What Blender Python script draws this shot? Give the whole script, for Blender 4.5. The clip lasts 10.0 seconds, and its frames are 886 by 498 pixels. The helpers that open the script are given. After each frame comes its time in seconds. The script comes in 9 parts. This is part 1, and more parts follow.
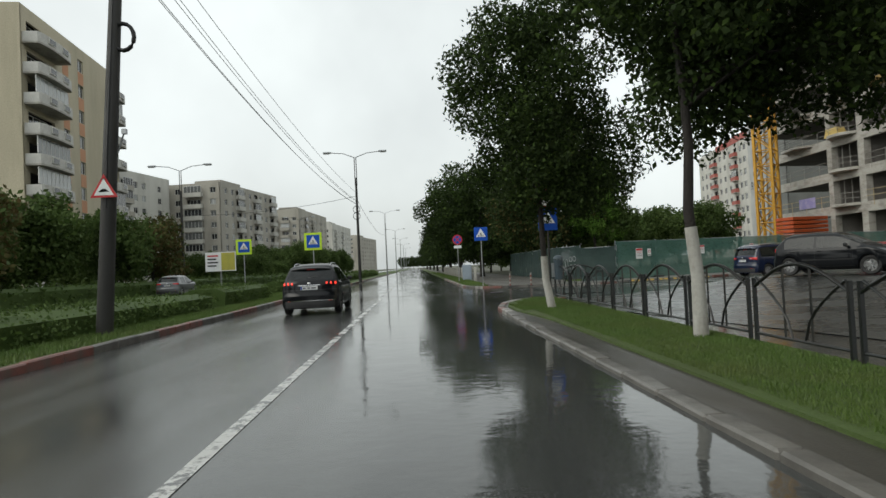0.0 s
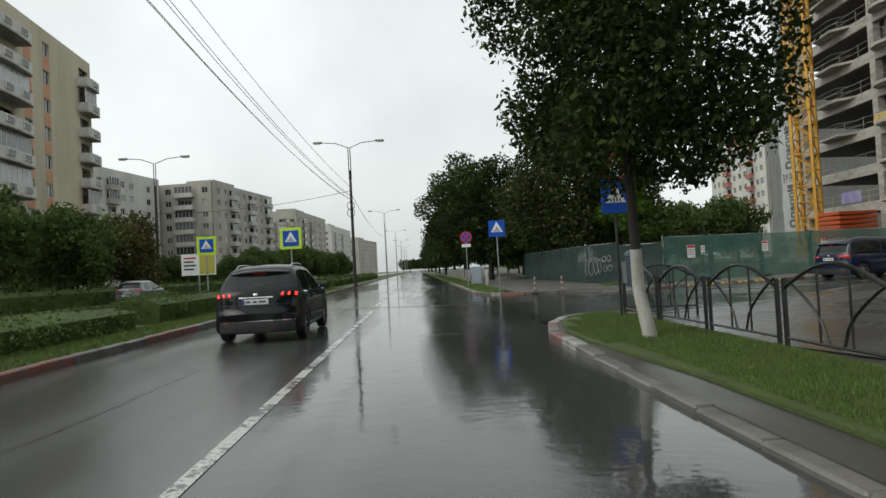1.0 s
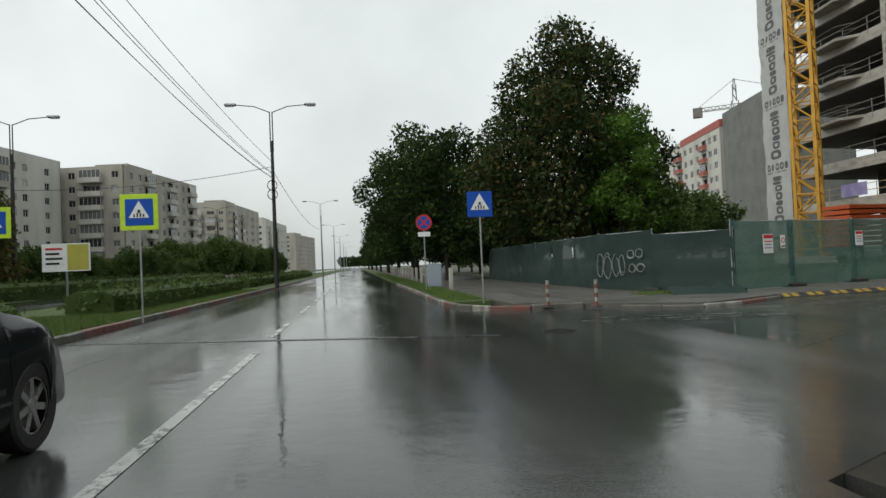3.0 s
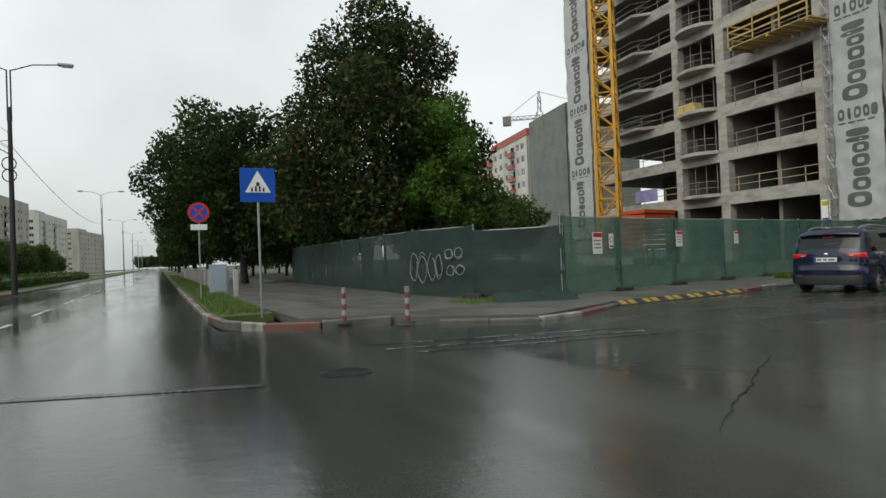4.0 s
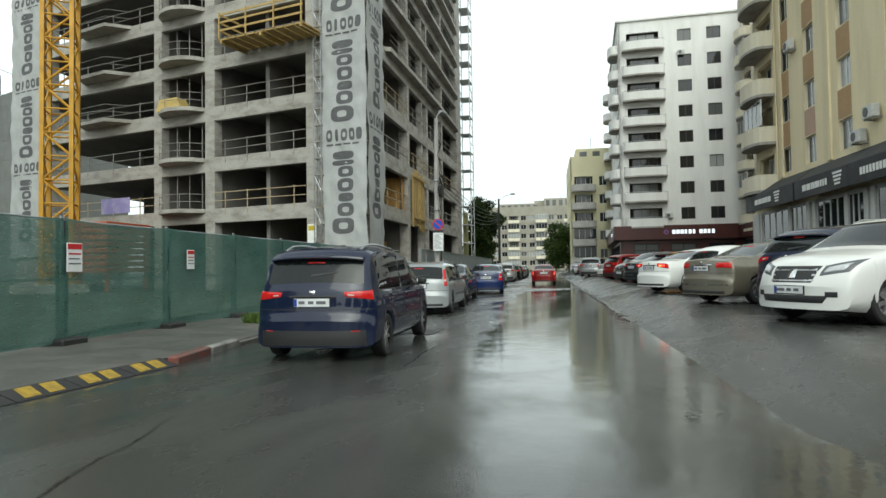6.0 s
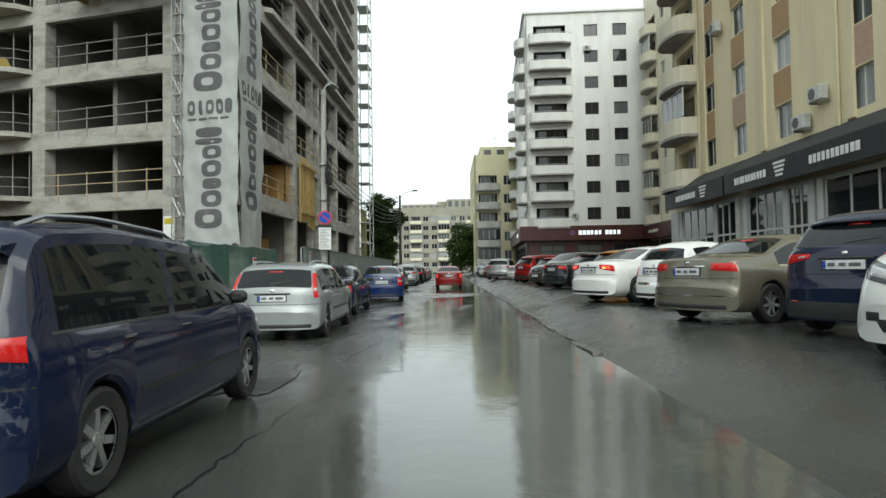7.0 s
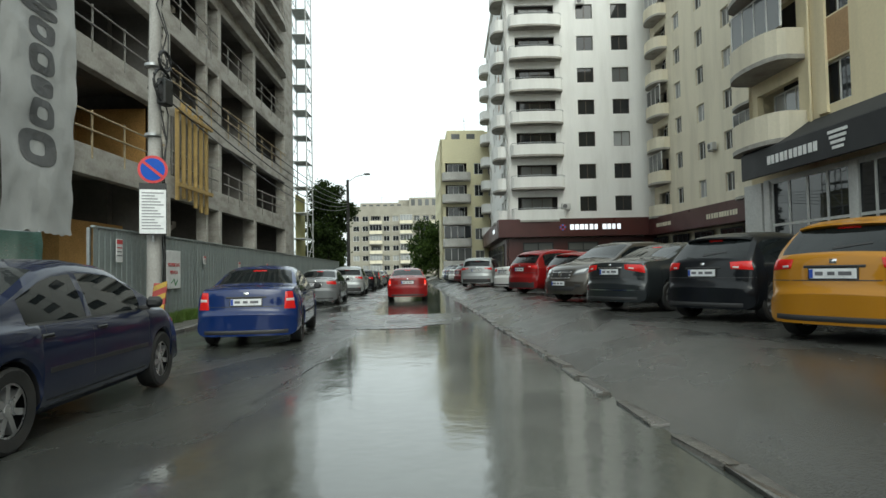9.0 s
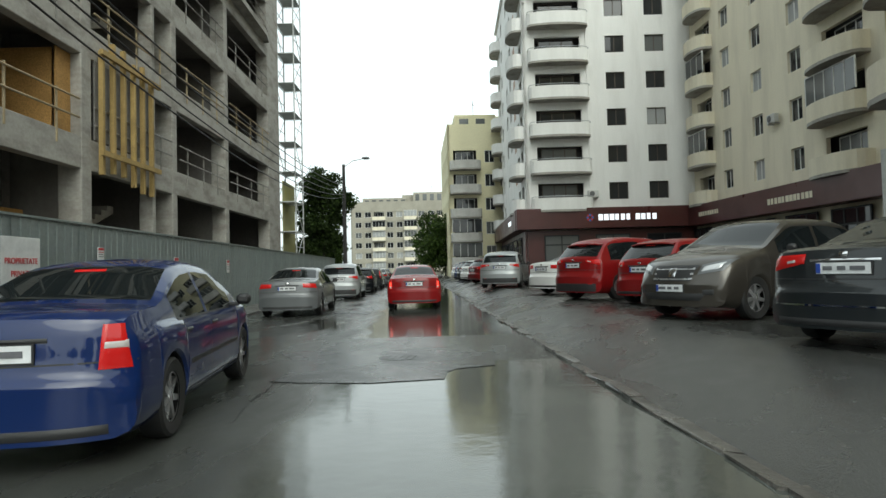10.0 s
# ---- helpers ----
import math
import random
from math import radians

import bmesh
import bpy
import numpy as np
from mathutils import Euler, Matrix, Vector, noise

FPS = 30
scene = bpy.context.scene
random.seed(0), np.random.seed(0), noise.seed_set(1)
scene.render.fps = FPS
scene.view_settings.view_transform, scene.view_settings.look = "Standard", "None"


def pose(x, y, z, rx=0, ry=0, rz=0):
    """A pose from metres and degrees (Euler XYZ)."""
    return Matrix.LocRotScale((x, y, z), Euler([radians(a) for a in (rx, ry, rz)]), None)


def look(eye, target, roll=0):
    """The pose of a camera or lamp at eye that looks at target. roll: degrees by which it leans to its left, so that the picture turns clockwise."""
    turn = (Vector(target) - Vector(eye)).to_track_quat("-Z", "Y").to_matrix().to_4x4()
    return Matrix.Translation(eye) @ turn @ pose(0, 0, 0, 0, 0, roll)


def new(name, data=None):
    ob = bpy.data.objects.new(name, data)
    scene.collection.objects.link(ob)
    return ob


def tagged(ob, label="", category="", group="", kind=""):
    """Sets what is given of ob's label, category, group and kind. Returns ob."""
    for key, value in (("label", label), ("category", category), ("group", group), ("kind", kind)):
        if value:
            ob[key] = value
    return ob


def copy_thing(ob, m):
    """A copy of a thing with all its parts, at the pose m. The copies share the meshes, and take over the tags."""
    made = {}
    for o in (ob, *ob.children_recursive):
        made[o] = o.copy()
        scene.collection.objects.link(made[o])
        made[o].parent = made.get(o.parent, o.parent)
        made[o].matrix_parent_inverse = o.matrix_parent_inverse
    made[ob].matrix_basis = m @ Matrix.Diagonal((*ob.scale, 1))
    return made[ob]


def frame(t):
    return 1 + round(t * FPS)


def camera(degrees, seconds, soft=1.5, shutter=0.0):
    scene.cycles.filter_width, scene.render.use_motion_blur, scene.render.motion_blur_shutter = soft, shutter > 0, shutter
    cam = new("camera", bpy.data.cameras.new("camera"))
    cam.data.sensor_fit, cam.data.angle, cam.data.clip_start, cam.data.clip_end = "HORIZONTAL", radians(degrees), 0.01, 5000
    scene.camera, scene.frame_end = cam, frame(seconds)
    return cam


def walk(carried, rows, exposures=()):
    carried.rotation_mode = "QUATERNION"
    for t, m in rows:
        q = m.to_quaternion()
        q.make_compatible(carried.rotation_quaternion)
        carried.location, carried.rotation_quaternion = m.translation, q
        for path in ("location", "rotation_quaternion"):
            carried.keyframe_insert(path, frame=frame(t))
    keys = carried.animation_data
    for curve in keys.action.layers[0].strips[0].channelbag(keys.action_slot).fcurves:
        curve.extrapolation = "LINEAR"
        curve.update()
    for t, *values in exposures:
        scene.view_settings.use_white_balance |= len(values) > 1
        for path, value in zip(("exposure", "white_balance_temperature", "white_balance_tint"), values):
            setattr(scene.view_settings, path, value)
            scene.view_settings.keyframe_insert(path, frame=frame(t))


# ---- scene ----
cam = camera(71.0, 10.0)
PATH = [
    (0, (0.000, 0.000, 1.316), (0.442, 9.986, 1.591), -2.76),
    (0.5, (-0.003, 3.187, 1.311), (0.437, 13.175, 1.567), -2.95),
    (1, (-0.028, 6.590, 1.309), (0.398, 16.575, 1.624), -3.05),
    (1.5, (-0.006, 9.720, 1.281), (0.397, 19.708, 1.549), -3.13),
    (2, (-0.101, 12.592, 1.300), (0.322, 22.579, 1.557), -2.98),
    (2.2, (-0.112, 13.692, 1.296), (0.364, 23.678, 1.547), -2.77),
    (3.3, (0.328, 18.577, 1.318), (2.332, 28.371, 1.532), -2.49),
    (3.5, (0.636, 19.336, 1.323), (3.154, 29.012, 1.508), -2.50),
    (4, (1.725, 21.391, 1.272), (5.891, 30.481, 1.403), -2.19),
    (4.5, (3.105, 22.942, 1.267), (9.009, 31.010, 1.450), -1.34),
    (5, (5.146, 24.371, 1.255), (12.715, 30.898, 1.589), -0.95),
    (5.5, (7.187, 25.534, 1.300), (15.844, 30.530, 1.624), -0.80),
    (6, (9.452, 26.600, 1.303), (18.743, 30.285, 1.607), -0.84),
    (6.2, (10.386, 27.004, 1.315), (19.836, 30.263, 1.606), -0.88),
    (7.3, (16.487, 28.328, 1.316), (26.288, 30.292, 1.602), -0.71),
    (7.5, (17.786, 28.573, 1.312), (27.608, 30.433, 1.578), -0.67),
    (8, (21.140, 29.268, 1.283), (30.986, 30.988, 1.609), -1.21),
    (8.5, (24.306, 29.907, 1.266), (34.161, 31.577, 1.577), -1.27),
    (9, (27.957, 30.645, 1.275), (37.821, 32.250, 1.634), -1.04),
    (9.5, (31.388, 31.321, 1.274), (41.260, 32.877, 1.616), -1.00),
    (10, (34.610, 32.199, 1.289), (44.464, 33.872, 1.609), -1.40),
]
walk(cam, [(t, look(eye, target, roll)) for t, eye, target, roll in PATH], [(0, -0.35, 6700, 4), (2.2, -0.35, 6700, 4), (3.3, -0.48, 6700, 4), (3.8, -0.48, 6700, 4), (4.2, -0.3, 6650, 3), (4.8, 0.06, 6550, 1), (6, 0.02, 6450, -2), (8, 0.05, 6450, -2), (10, 0.12, 6450, -2)])
from mathutils.bvhtree import BVHTree

# ---------------------------------------------------------------- sky and light
scene.view_settings.exposure = 0.0
world = bpy.data.worlds.new("overcast_sky")
scene.world = world
world.use_nodes = True
wn, wl = world.node_tree.nodes, world.node_tree.links
wn.clear()
w_out, w_bg = wn.new("ShaderNodeOutputWorld"), wn.new("ShaderNodeBackground")
w_sky, w_hsv = wn.new("ShaderNodeTexSky"), wn.new("ShaderNodeHueSaturation")
w_sky.sky_type, w_sky.sun_disc = "NISHITA", False
w_sky.sun_elevation, w_sky.sun_rotation = radians(40), radians(247)
w_sky.air_density, w_sky.dust_density, w_sky.ozone_density = 1.0, 4.0, 1.0
w_hsv.inputs["Saturation"].default_value = 0.22
w_co, w_no, w_rm, w_mx = wn.new("ShaderNodeTexCoord"), wn.new("ShaderNodeTexNoise"), wn.new("ShaderNodeMapRange"), wn.new("ShaderNodeMix")
w_no.inputs["Scale"].default_value, w_no.inputs["Detail"].default_value = 2.2, 5
w_rm.inputs["From Min"].default_value, w_rm.inputs["From Max"].default_value = 0.35, 0.7
w_rm.inputs["To Min"].default_value, w_rm.inputs["To Max"].default_value = 0.4, 0.9
w_mx.data_type = "RGBA"
w_mx.inputs["B"].default_value = (5.6, 5.9, 6.2, 1)
wl.new(w_co.outputs["Generated"], w_no.inputs["Vector"])
wl.new(w_no.outputs["Fac"], w_rm.inputs["Value"])
wl.new(w_rm.outputs["Result"], w_mx.inputs["Factor"])
wl.new(w_sky.outputs["Color"], w_hsv.inputs["Color"])
wl.new(w_hsv.outputs["Color"], w_mx.inputs["A"])
wl.new(w_mx.outputs["Result"], w_bg.inputs["Color"])
w_bg.inputs["Strength"].default_value = 0.24
wl.new(w_bg.outputs["Background"], w_out.inputs["Surface"])
sun = new("sun", bpy.data.lights.new("sun", "SUN"))
sun.data.energy, sun.data.angle, sun.data.color = 0.75, radians(40), (1, 0.96, 0.9)
sun.matrix_world = look((0, 0, 80), (36, 15, 46))

# ---------------------------------------------------------------- helpers
rnd = random.Random(7)


def thing(name, label, category, m=None, group="", kind=""):
    ob = new(name)
    ob.empty_display_size = 0.2
    ob.matrix_world = m if m is not None else Matrix()
    return tagged(ob, label, category, group, kind)


def mesh_of(bm, name, materials, smooth=0.0):
    me = bpy.data.meshes.new(name)
    bmesh.ops.recalc_face_normals(bm, faces=bm.faces[:])
    bm.to_mesh(me)
    bm.free()
    for one in (materials if isinstance(materials, (list, tuple)) else [materials]):
        me.materials.append(one)
    if smooth:
        me.polygons.foreach_set("use_smooth", [True] * len(me.polygons))
        me.set_sharp_from_angle(angle=radians(smooth))
    return me


def child(name, me, parent, m=None, label=""):
    ob = new(name, me)
    ob.parent = parent
    if m is not None:
        ob.matrix_local = m
    return tagged(ob, label)


def part(name, bm, material, parent, label="", m=None, smooth=0.0):
    return child(name, mesh_of(bm, name, material, smooth), parent, m, label)


def solo(name, bm, material, label, category, m=None, group="", kind="", smooth=0.0):
    ob = new(name, mesh_of(bm, name, material, smooth))
    if m is not None:
        ob.matrix_world = m
    return tagged(ob, label, category, group, kind)


def box(bm, x0, x1, y0, y1, z0, z1, mi=0):
    v = [bm.verts.new(p) for p in ((x0, y0, z0), (x1, y0, z0), (x1, y1, z0), (x0, y1, z0), (x0, y0, z1), (x1, y0, z1), (x1, y1, z1), (x0, y1, z1))]
    for q in ((0, 3, 2, 1), (4, 5, 6, 7), (0, 1, 5, 4), (1, 2, 6, 5), (2, 3, 7, 6), (3, 0, 4, 7)):
        bm.faces.new([v[i] for i in q]).material_index = mi
    return v


def soft_box(bm, x0, x1, y0, y1, z0, z1, r=0.02, mi=0):
    """A box with its edges cut off at 45 degrees by r."""
    v = box(bm, x0, x1, y0, y1, z0, z1, mi)
    edges = {e for one in v for e in one.link_edges}
    bmesh.ops.bevel(bm, geom=list(edges), offset=r, segments=1, affect="EDGES")


def prism(bm, pts, z0, z1, mi=0):
    lo, hi = [bm.verts.new((x, y, z0)) for x, y in pts], [bm.verts.new((x, y, z1)) for x, y in pts]
    n = len(pts)
    bm.faces.new(lo[::-1]).material_index = mi
    bm.faces.new(hi).material_index = mi
    for i in range(n):
        bm.faces.new((lo[i], lo[(i + 1) % n], hi[(i + 1) % n], hi[i])).material_index = mi


def rod(bm, a, b, r0, r1=None, n=8, mi=0, caps=True):
    a, b, r1 = Vector(a), Vector(b), r0 if r1 is None else r1
    q = (b - a).to_track_quat("Z", "Y")
    rings = []
    for p, r in ((a, r0), (b, r1)):
        rings.append([bm.verts.new(p + q @ Vector((r * math.cos(2 * math.pi * i / n), r * math.sin(2 * math.pi * i / n), 0))) for i in range(n)])
    for i in range(n):
        bm.faces.new((rings[0][i], rings[0][(i + 1) % n], rings[1][(i + 1) % n], rings[1][i])).material_index = mi
    if caps:
        bm.faces.new(rings[0][::-1]).material_index = mi
        bm.faces.new(rings[1]).material_index = mi


def tube(bm, pts, radii, n=8, mi=0):
    """A bent pipe through the points."""
    pts = [Vector(p) for p in pts]
    radii = radii if isinstance(radii, (list, tuple)) else [radii] * len(pts)
    rings = []
    for i, p in enumerate(pts):
        d = (pts[min(i + 1, len(pts) - 1)] - pts[max(i - 1, 0)]).normalized()
        side = d.cross(Vector((0, 0, 1))) if abs(d.z) < 0.95 else d.cross(Vector((1, 0, 0)))
        side.normalize()
        up = side.cross(d)
        rings.append([bm.verts.new(p + radii[i] * (math.cos(2 * math.pi * k / n) * side + math.sin(2 * math.pi * k / n) * up)) for k in range(n)])
    for a, b in zip(rings, rings[1:]):
        for k in range(n):
            bm.faces.new((a[k], a[(k + 1) % n], b[(k + 1) % n], b[k])).material_index = mi
    bm.faces.new(rings[0][::-1]).material_index = mi
    bm.faces.new(rings[-1]).material_index = mi


def sweep(bm, pts, profile, mi=0):
    """Sweeps a closed (sideways, up) profile along a path on the ground; sideways is to the right."""
    rings = []
    for i, p in enumerate(pts):
        a, b = Vector(pts[max(i - 1, 0)]).to_2d(), Vector(pts[min(i + 1, len(pts) - 1)]).to_2d()
        d = (b - a).normalized()
        z = p[2] if len(p) > 2 else 0
        rings.append([bm.verts.new((p[0] + d.y * s, p[1] - d.x * s, z + h)) for s, h in profile])
    n = len(profile)
    for a, b in zip(rings, rings[1:]):
        for k in range(n):
            bm.faces.new((a[k], a[(k + 1) % n], b[(k + 1) % n], b[k])).material_index = mi
    bm.faces.new(rings[0]).material_index = mi
    bm.faces.new(rings[-1][::-1]).material_index = mi


def sheet(name, pts, z, material, label, category, kind="structure", thick=0.0):
    bm = bmesh.new()
    if thick:
        prism(bm, pts, z - thick, z)
    else:
        bm.faces.new([bm.verts.new((x, y, z)) for x, y in pts])
    return solo(name, bm, material, label, category, kind=kind)


# ---------------------------------------------------------------- materials
def shader(name):
    m = bpy.data.materials.new(name)
    m.use_nodes = True
    nt = m.node_tree
    return m, nt, nt.nodes["Principled BSDF"]


def noise_of(nt, scale, detail=4, stretch=(1, 1, 1), rough=0.6):
    co, mp, no = nt.nodes.new("ShaderNodeTexCoord"), nt.nodes.new("ShaderNodeMapping"), nt.nodes.new("ShaderNodeTexNoise")
    mp.inputs["Scale"].default_value = stretch
    no.inputs["Scale"].default_value, no.inputs["Detail"].default_value, no.inputs["Roughness"].default_value = scale, detail, rough
    nt.links.new(co.outputs["Object"], mp.inputs["Vector"])
    nt.links.new(mp.outputs["Vector"], no.inputs["Vector"])
    return no.outputs["Fac"]


def ranged(nt, sock, f0, f1, t0, t1):
    r = nt.nodes.new("ShaderNodeMapRange")
    for key, v in (("From Min", f0), ("From Max", f1), ("To Min", t0), ("To Max", t1)):
        r.inputs[key].default_value = v
    nt.links.new(sock, r.inputs["Value"])
    return r.outputs["Result"]


def blend(nt, fac, a, b):
    x = nt.nodes.new("ShaderNodeMix")
    x.data_type = "RGBA"
    nt.links.new(fac, x.inputs["Factor"])
    for sock, v in (("A", a), ("B", b)):
        if isinstance(v, tuple):
            x.inputs[sock].default_value = (*v, 1)
        else:
            nt.links.new(v, x.inputs[sock])
    return x.outputs["Result"]


def bumped(nt, bsdf, sock, strength, distance):
    b = nt.nodes.new("ShaderNodeBump")
    b.inputs["Strength"].default_value, b.inputs["Distance"].default_value = strength, distance
    nt.links.new(sock, b.inputs["Height"])
    nt.links.new(b.outputs["Normal"], bsdf.inputs["Normal"])


def surface(name, col, dirt=None, rough=0.6, metal=0.0, fine=30.0, coarse=0.6, amount=0.5, bump=0.2, depth=0.004, stretch=(1, 1, 1), var=0.12, spec=0.5, rnd_amount=0.0, coat=0.0):
    """A plain surface with grain at a fine scale and stains at a coarse one."""
    m, nt, b = shader(name)
    n1, n2 = noise_of(nt, fine, 4), noise_of(nt, coarse, 5, stretch)
    c1 = tuple(min(1, v * (1 + var)) for v in col)
    c0 = tuple(v * (1 - var) for v in col)
    base = blend(nt, ranged(nt, n1, 0.3, 0.7, 0, 1), c0, c1)
    base = blend(nt, ranged(nt, n2, 0.45, 0.75, 0, amount), base, dirt or tuple(v * 0.55 for v in col))
    if rnd_amount:
        info = nt.nodes.new("ShaderNodeObjectInfo")
        base = blend(nt, ranged(nt, info.outputs["Random"], 0, 1, 0, rnd_amount), base, tuple(v * 0.45 for v in col))
    nt.links.new(base, b.inputs["Base Color"])
    nt.links.new(ranged(nt, n2, 0.3, 0.7, max(0.02, rough - 0.1), min(1, rough + 0.12)), b.inputs["Roughness"])
    b.inputs["Metallic"].default_value = metal
    b.inputs["Specular IOR Level"].default_value = spec
    b.inputs["Coat Weight"].default_value = coat
    b.inputs["Coat Roughness"].default_value = 0.04
    if bump:
        bumped(nt, b, n1, bump, depth)
    return m


def wet(name, col, light, stretch, puddle=(0.42, 0.62), rough=(0.05, 0.30), seed_scale=0.22, ripple=0.0, ior=1.42):
    """Wet asphalt: a grainy surface with a film of water that is deeper in patches."""
    m, nt, b = shader(name)
    grain, pools, patch = noise_of(nt, 55, 3), noise_of(nt, seed_scale, 4, stretch), noise_of(nt, 0.9, 6, stretch)
    base = blend(nt, ranged(nt, grain, 0.3, 0.7, 0, 1), tuple(v * 0.7 for v in col), tuple(v * 1.25 for v in col))
    base = blend(nt, ranged(nt, patch, 0.4, 0.75, 0, 0.8), base, light)
    nt.links.new(base, b.inputs["Base Color"])
    film = ranged(nt, pools, puddle[0], puddle[1], 0, 1)
    fine = ranged(nt, patch, 0.35, 0.7, rough[0], rough[1])
    x = nt.nodes.new("ShaderNodeMix")
    nt.links.new(film, x.inputs["Factor"])
    x.inputs["A"].default_value = rough[0]
    nt.links.new(fine, x.inputs["B"])
    nt.links.new(x.outputs["Result"], b.inputs["Roughness"])
    b.inputs["IOR"].default_value = ior
    h = nt.nodes.new("ShaderNodeMath")
    h.operation = "MULTIPLY"
    nt.links.new(grain, h.inputs[0])
    nt.links.new(film, h.inputs[1])
    if ripple:      # the water film follows the shallow waves of the asphalt
        waves, total = noise_of(nt, 2.2, 3, (1, 1, 1)), nt.nodes.new("ShaderNodeMath")
        total.operation = "MULTIPLY_ADD"
        nt.links.new(waves, total.inputs[0])
        total.inputs[1].default_value = ripple * 4
        nt.links.new(h.outputs[0], total.inputs[2])
        bumped(nt, b, total.outputs[0], 0.6, 0.005)
    else:
        bumped(nt, b, h.outputs[0], 0.6, 0.005)
    return m


def worn_paint(name, col, under, kept=0.40):
    """Road paint that has flaked off down to the asphalt in patches."""
    m, nt, b = shader(name)
    flakes, film = noise_of(nt, 9, 6, rough=0.75), noise_of(nt, 1.3, 3)
    mixed = nt.nodes.new("ShaderNodeMath")
    mixed.operation = "ADD"
    nt.links.new(flakes, mixed.inputs[0])
    nt.links.new(ranged(nt, film, 0.3, 0.7, -0.14, 0.1), mixed.inputs[1])
    keep = ranged(nt, mixed.outputs[0], kept, kept + 0.08, 0, 1)
    nt.links.new(blend(nt, keep, under, col), b.inputs["Base Color"])
    nt.links.new(ranged(nt, film, 0.3, 0.7, 0.12, 0.4), b.inputs["Roughness"])
    bumped(nt, b, flakes, 0.4, 0.003)
    return m


def glass(name, col, rough=0.02, see=0.0):
    m, nt, b = shader(name)
    b.inputs["Base Color"].default_value = (*col, 1)
    b.inputs["Roughness"].default_value = rough
    b.inputs["IOR"].default_value = 1.5
    b.inputs["Transmission Weight"].default_value = see
    bumped(nt, b, noise_of(nt, 1.5, 2), 0.05, 0.01)
    return m


def glow(name, col, strength):
    m, nt, b = shader(name)
    b.inputs["Base Color"].default_value = (*col, 1)
    b.inputs["Emission Color"].default_value = (*col, 1)
    b.inputs["Emission Strength"].default_value = strength
    b.inputs["Roughness"].default_value = 0.3
    return m


M_ROAD = wet("wet_asphalt_road", (0.05, 0.052, 0.051), (0.08, 0.083, 0.079), (1.0, 0.12, 1), (0.42, 0.60), (0.06, 0.28), ripple=0.35)
SD, SN = Vector((0.9774, 0.2113)), Vector((-0.2113, 0.9774))     # along the side street, and to its left
S0 = Vector((14.9, 25.8))


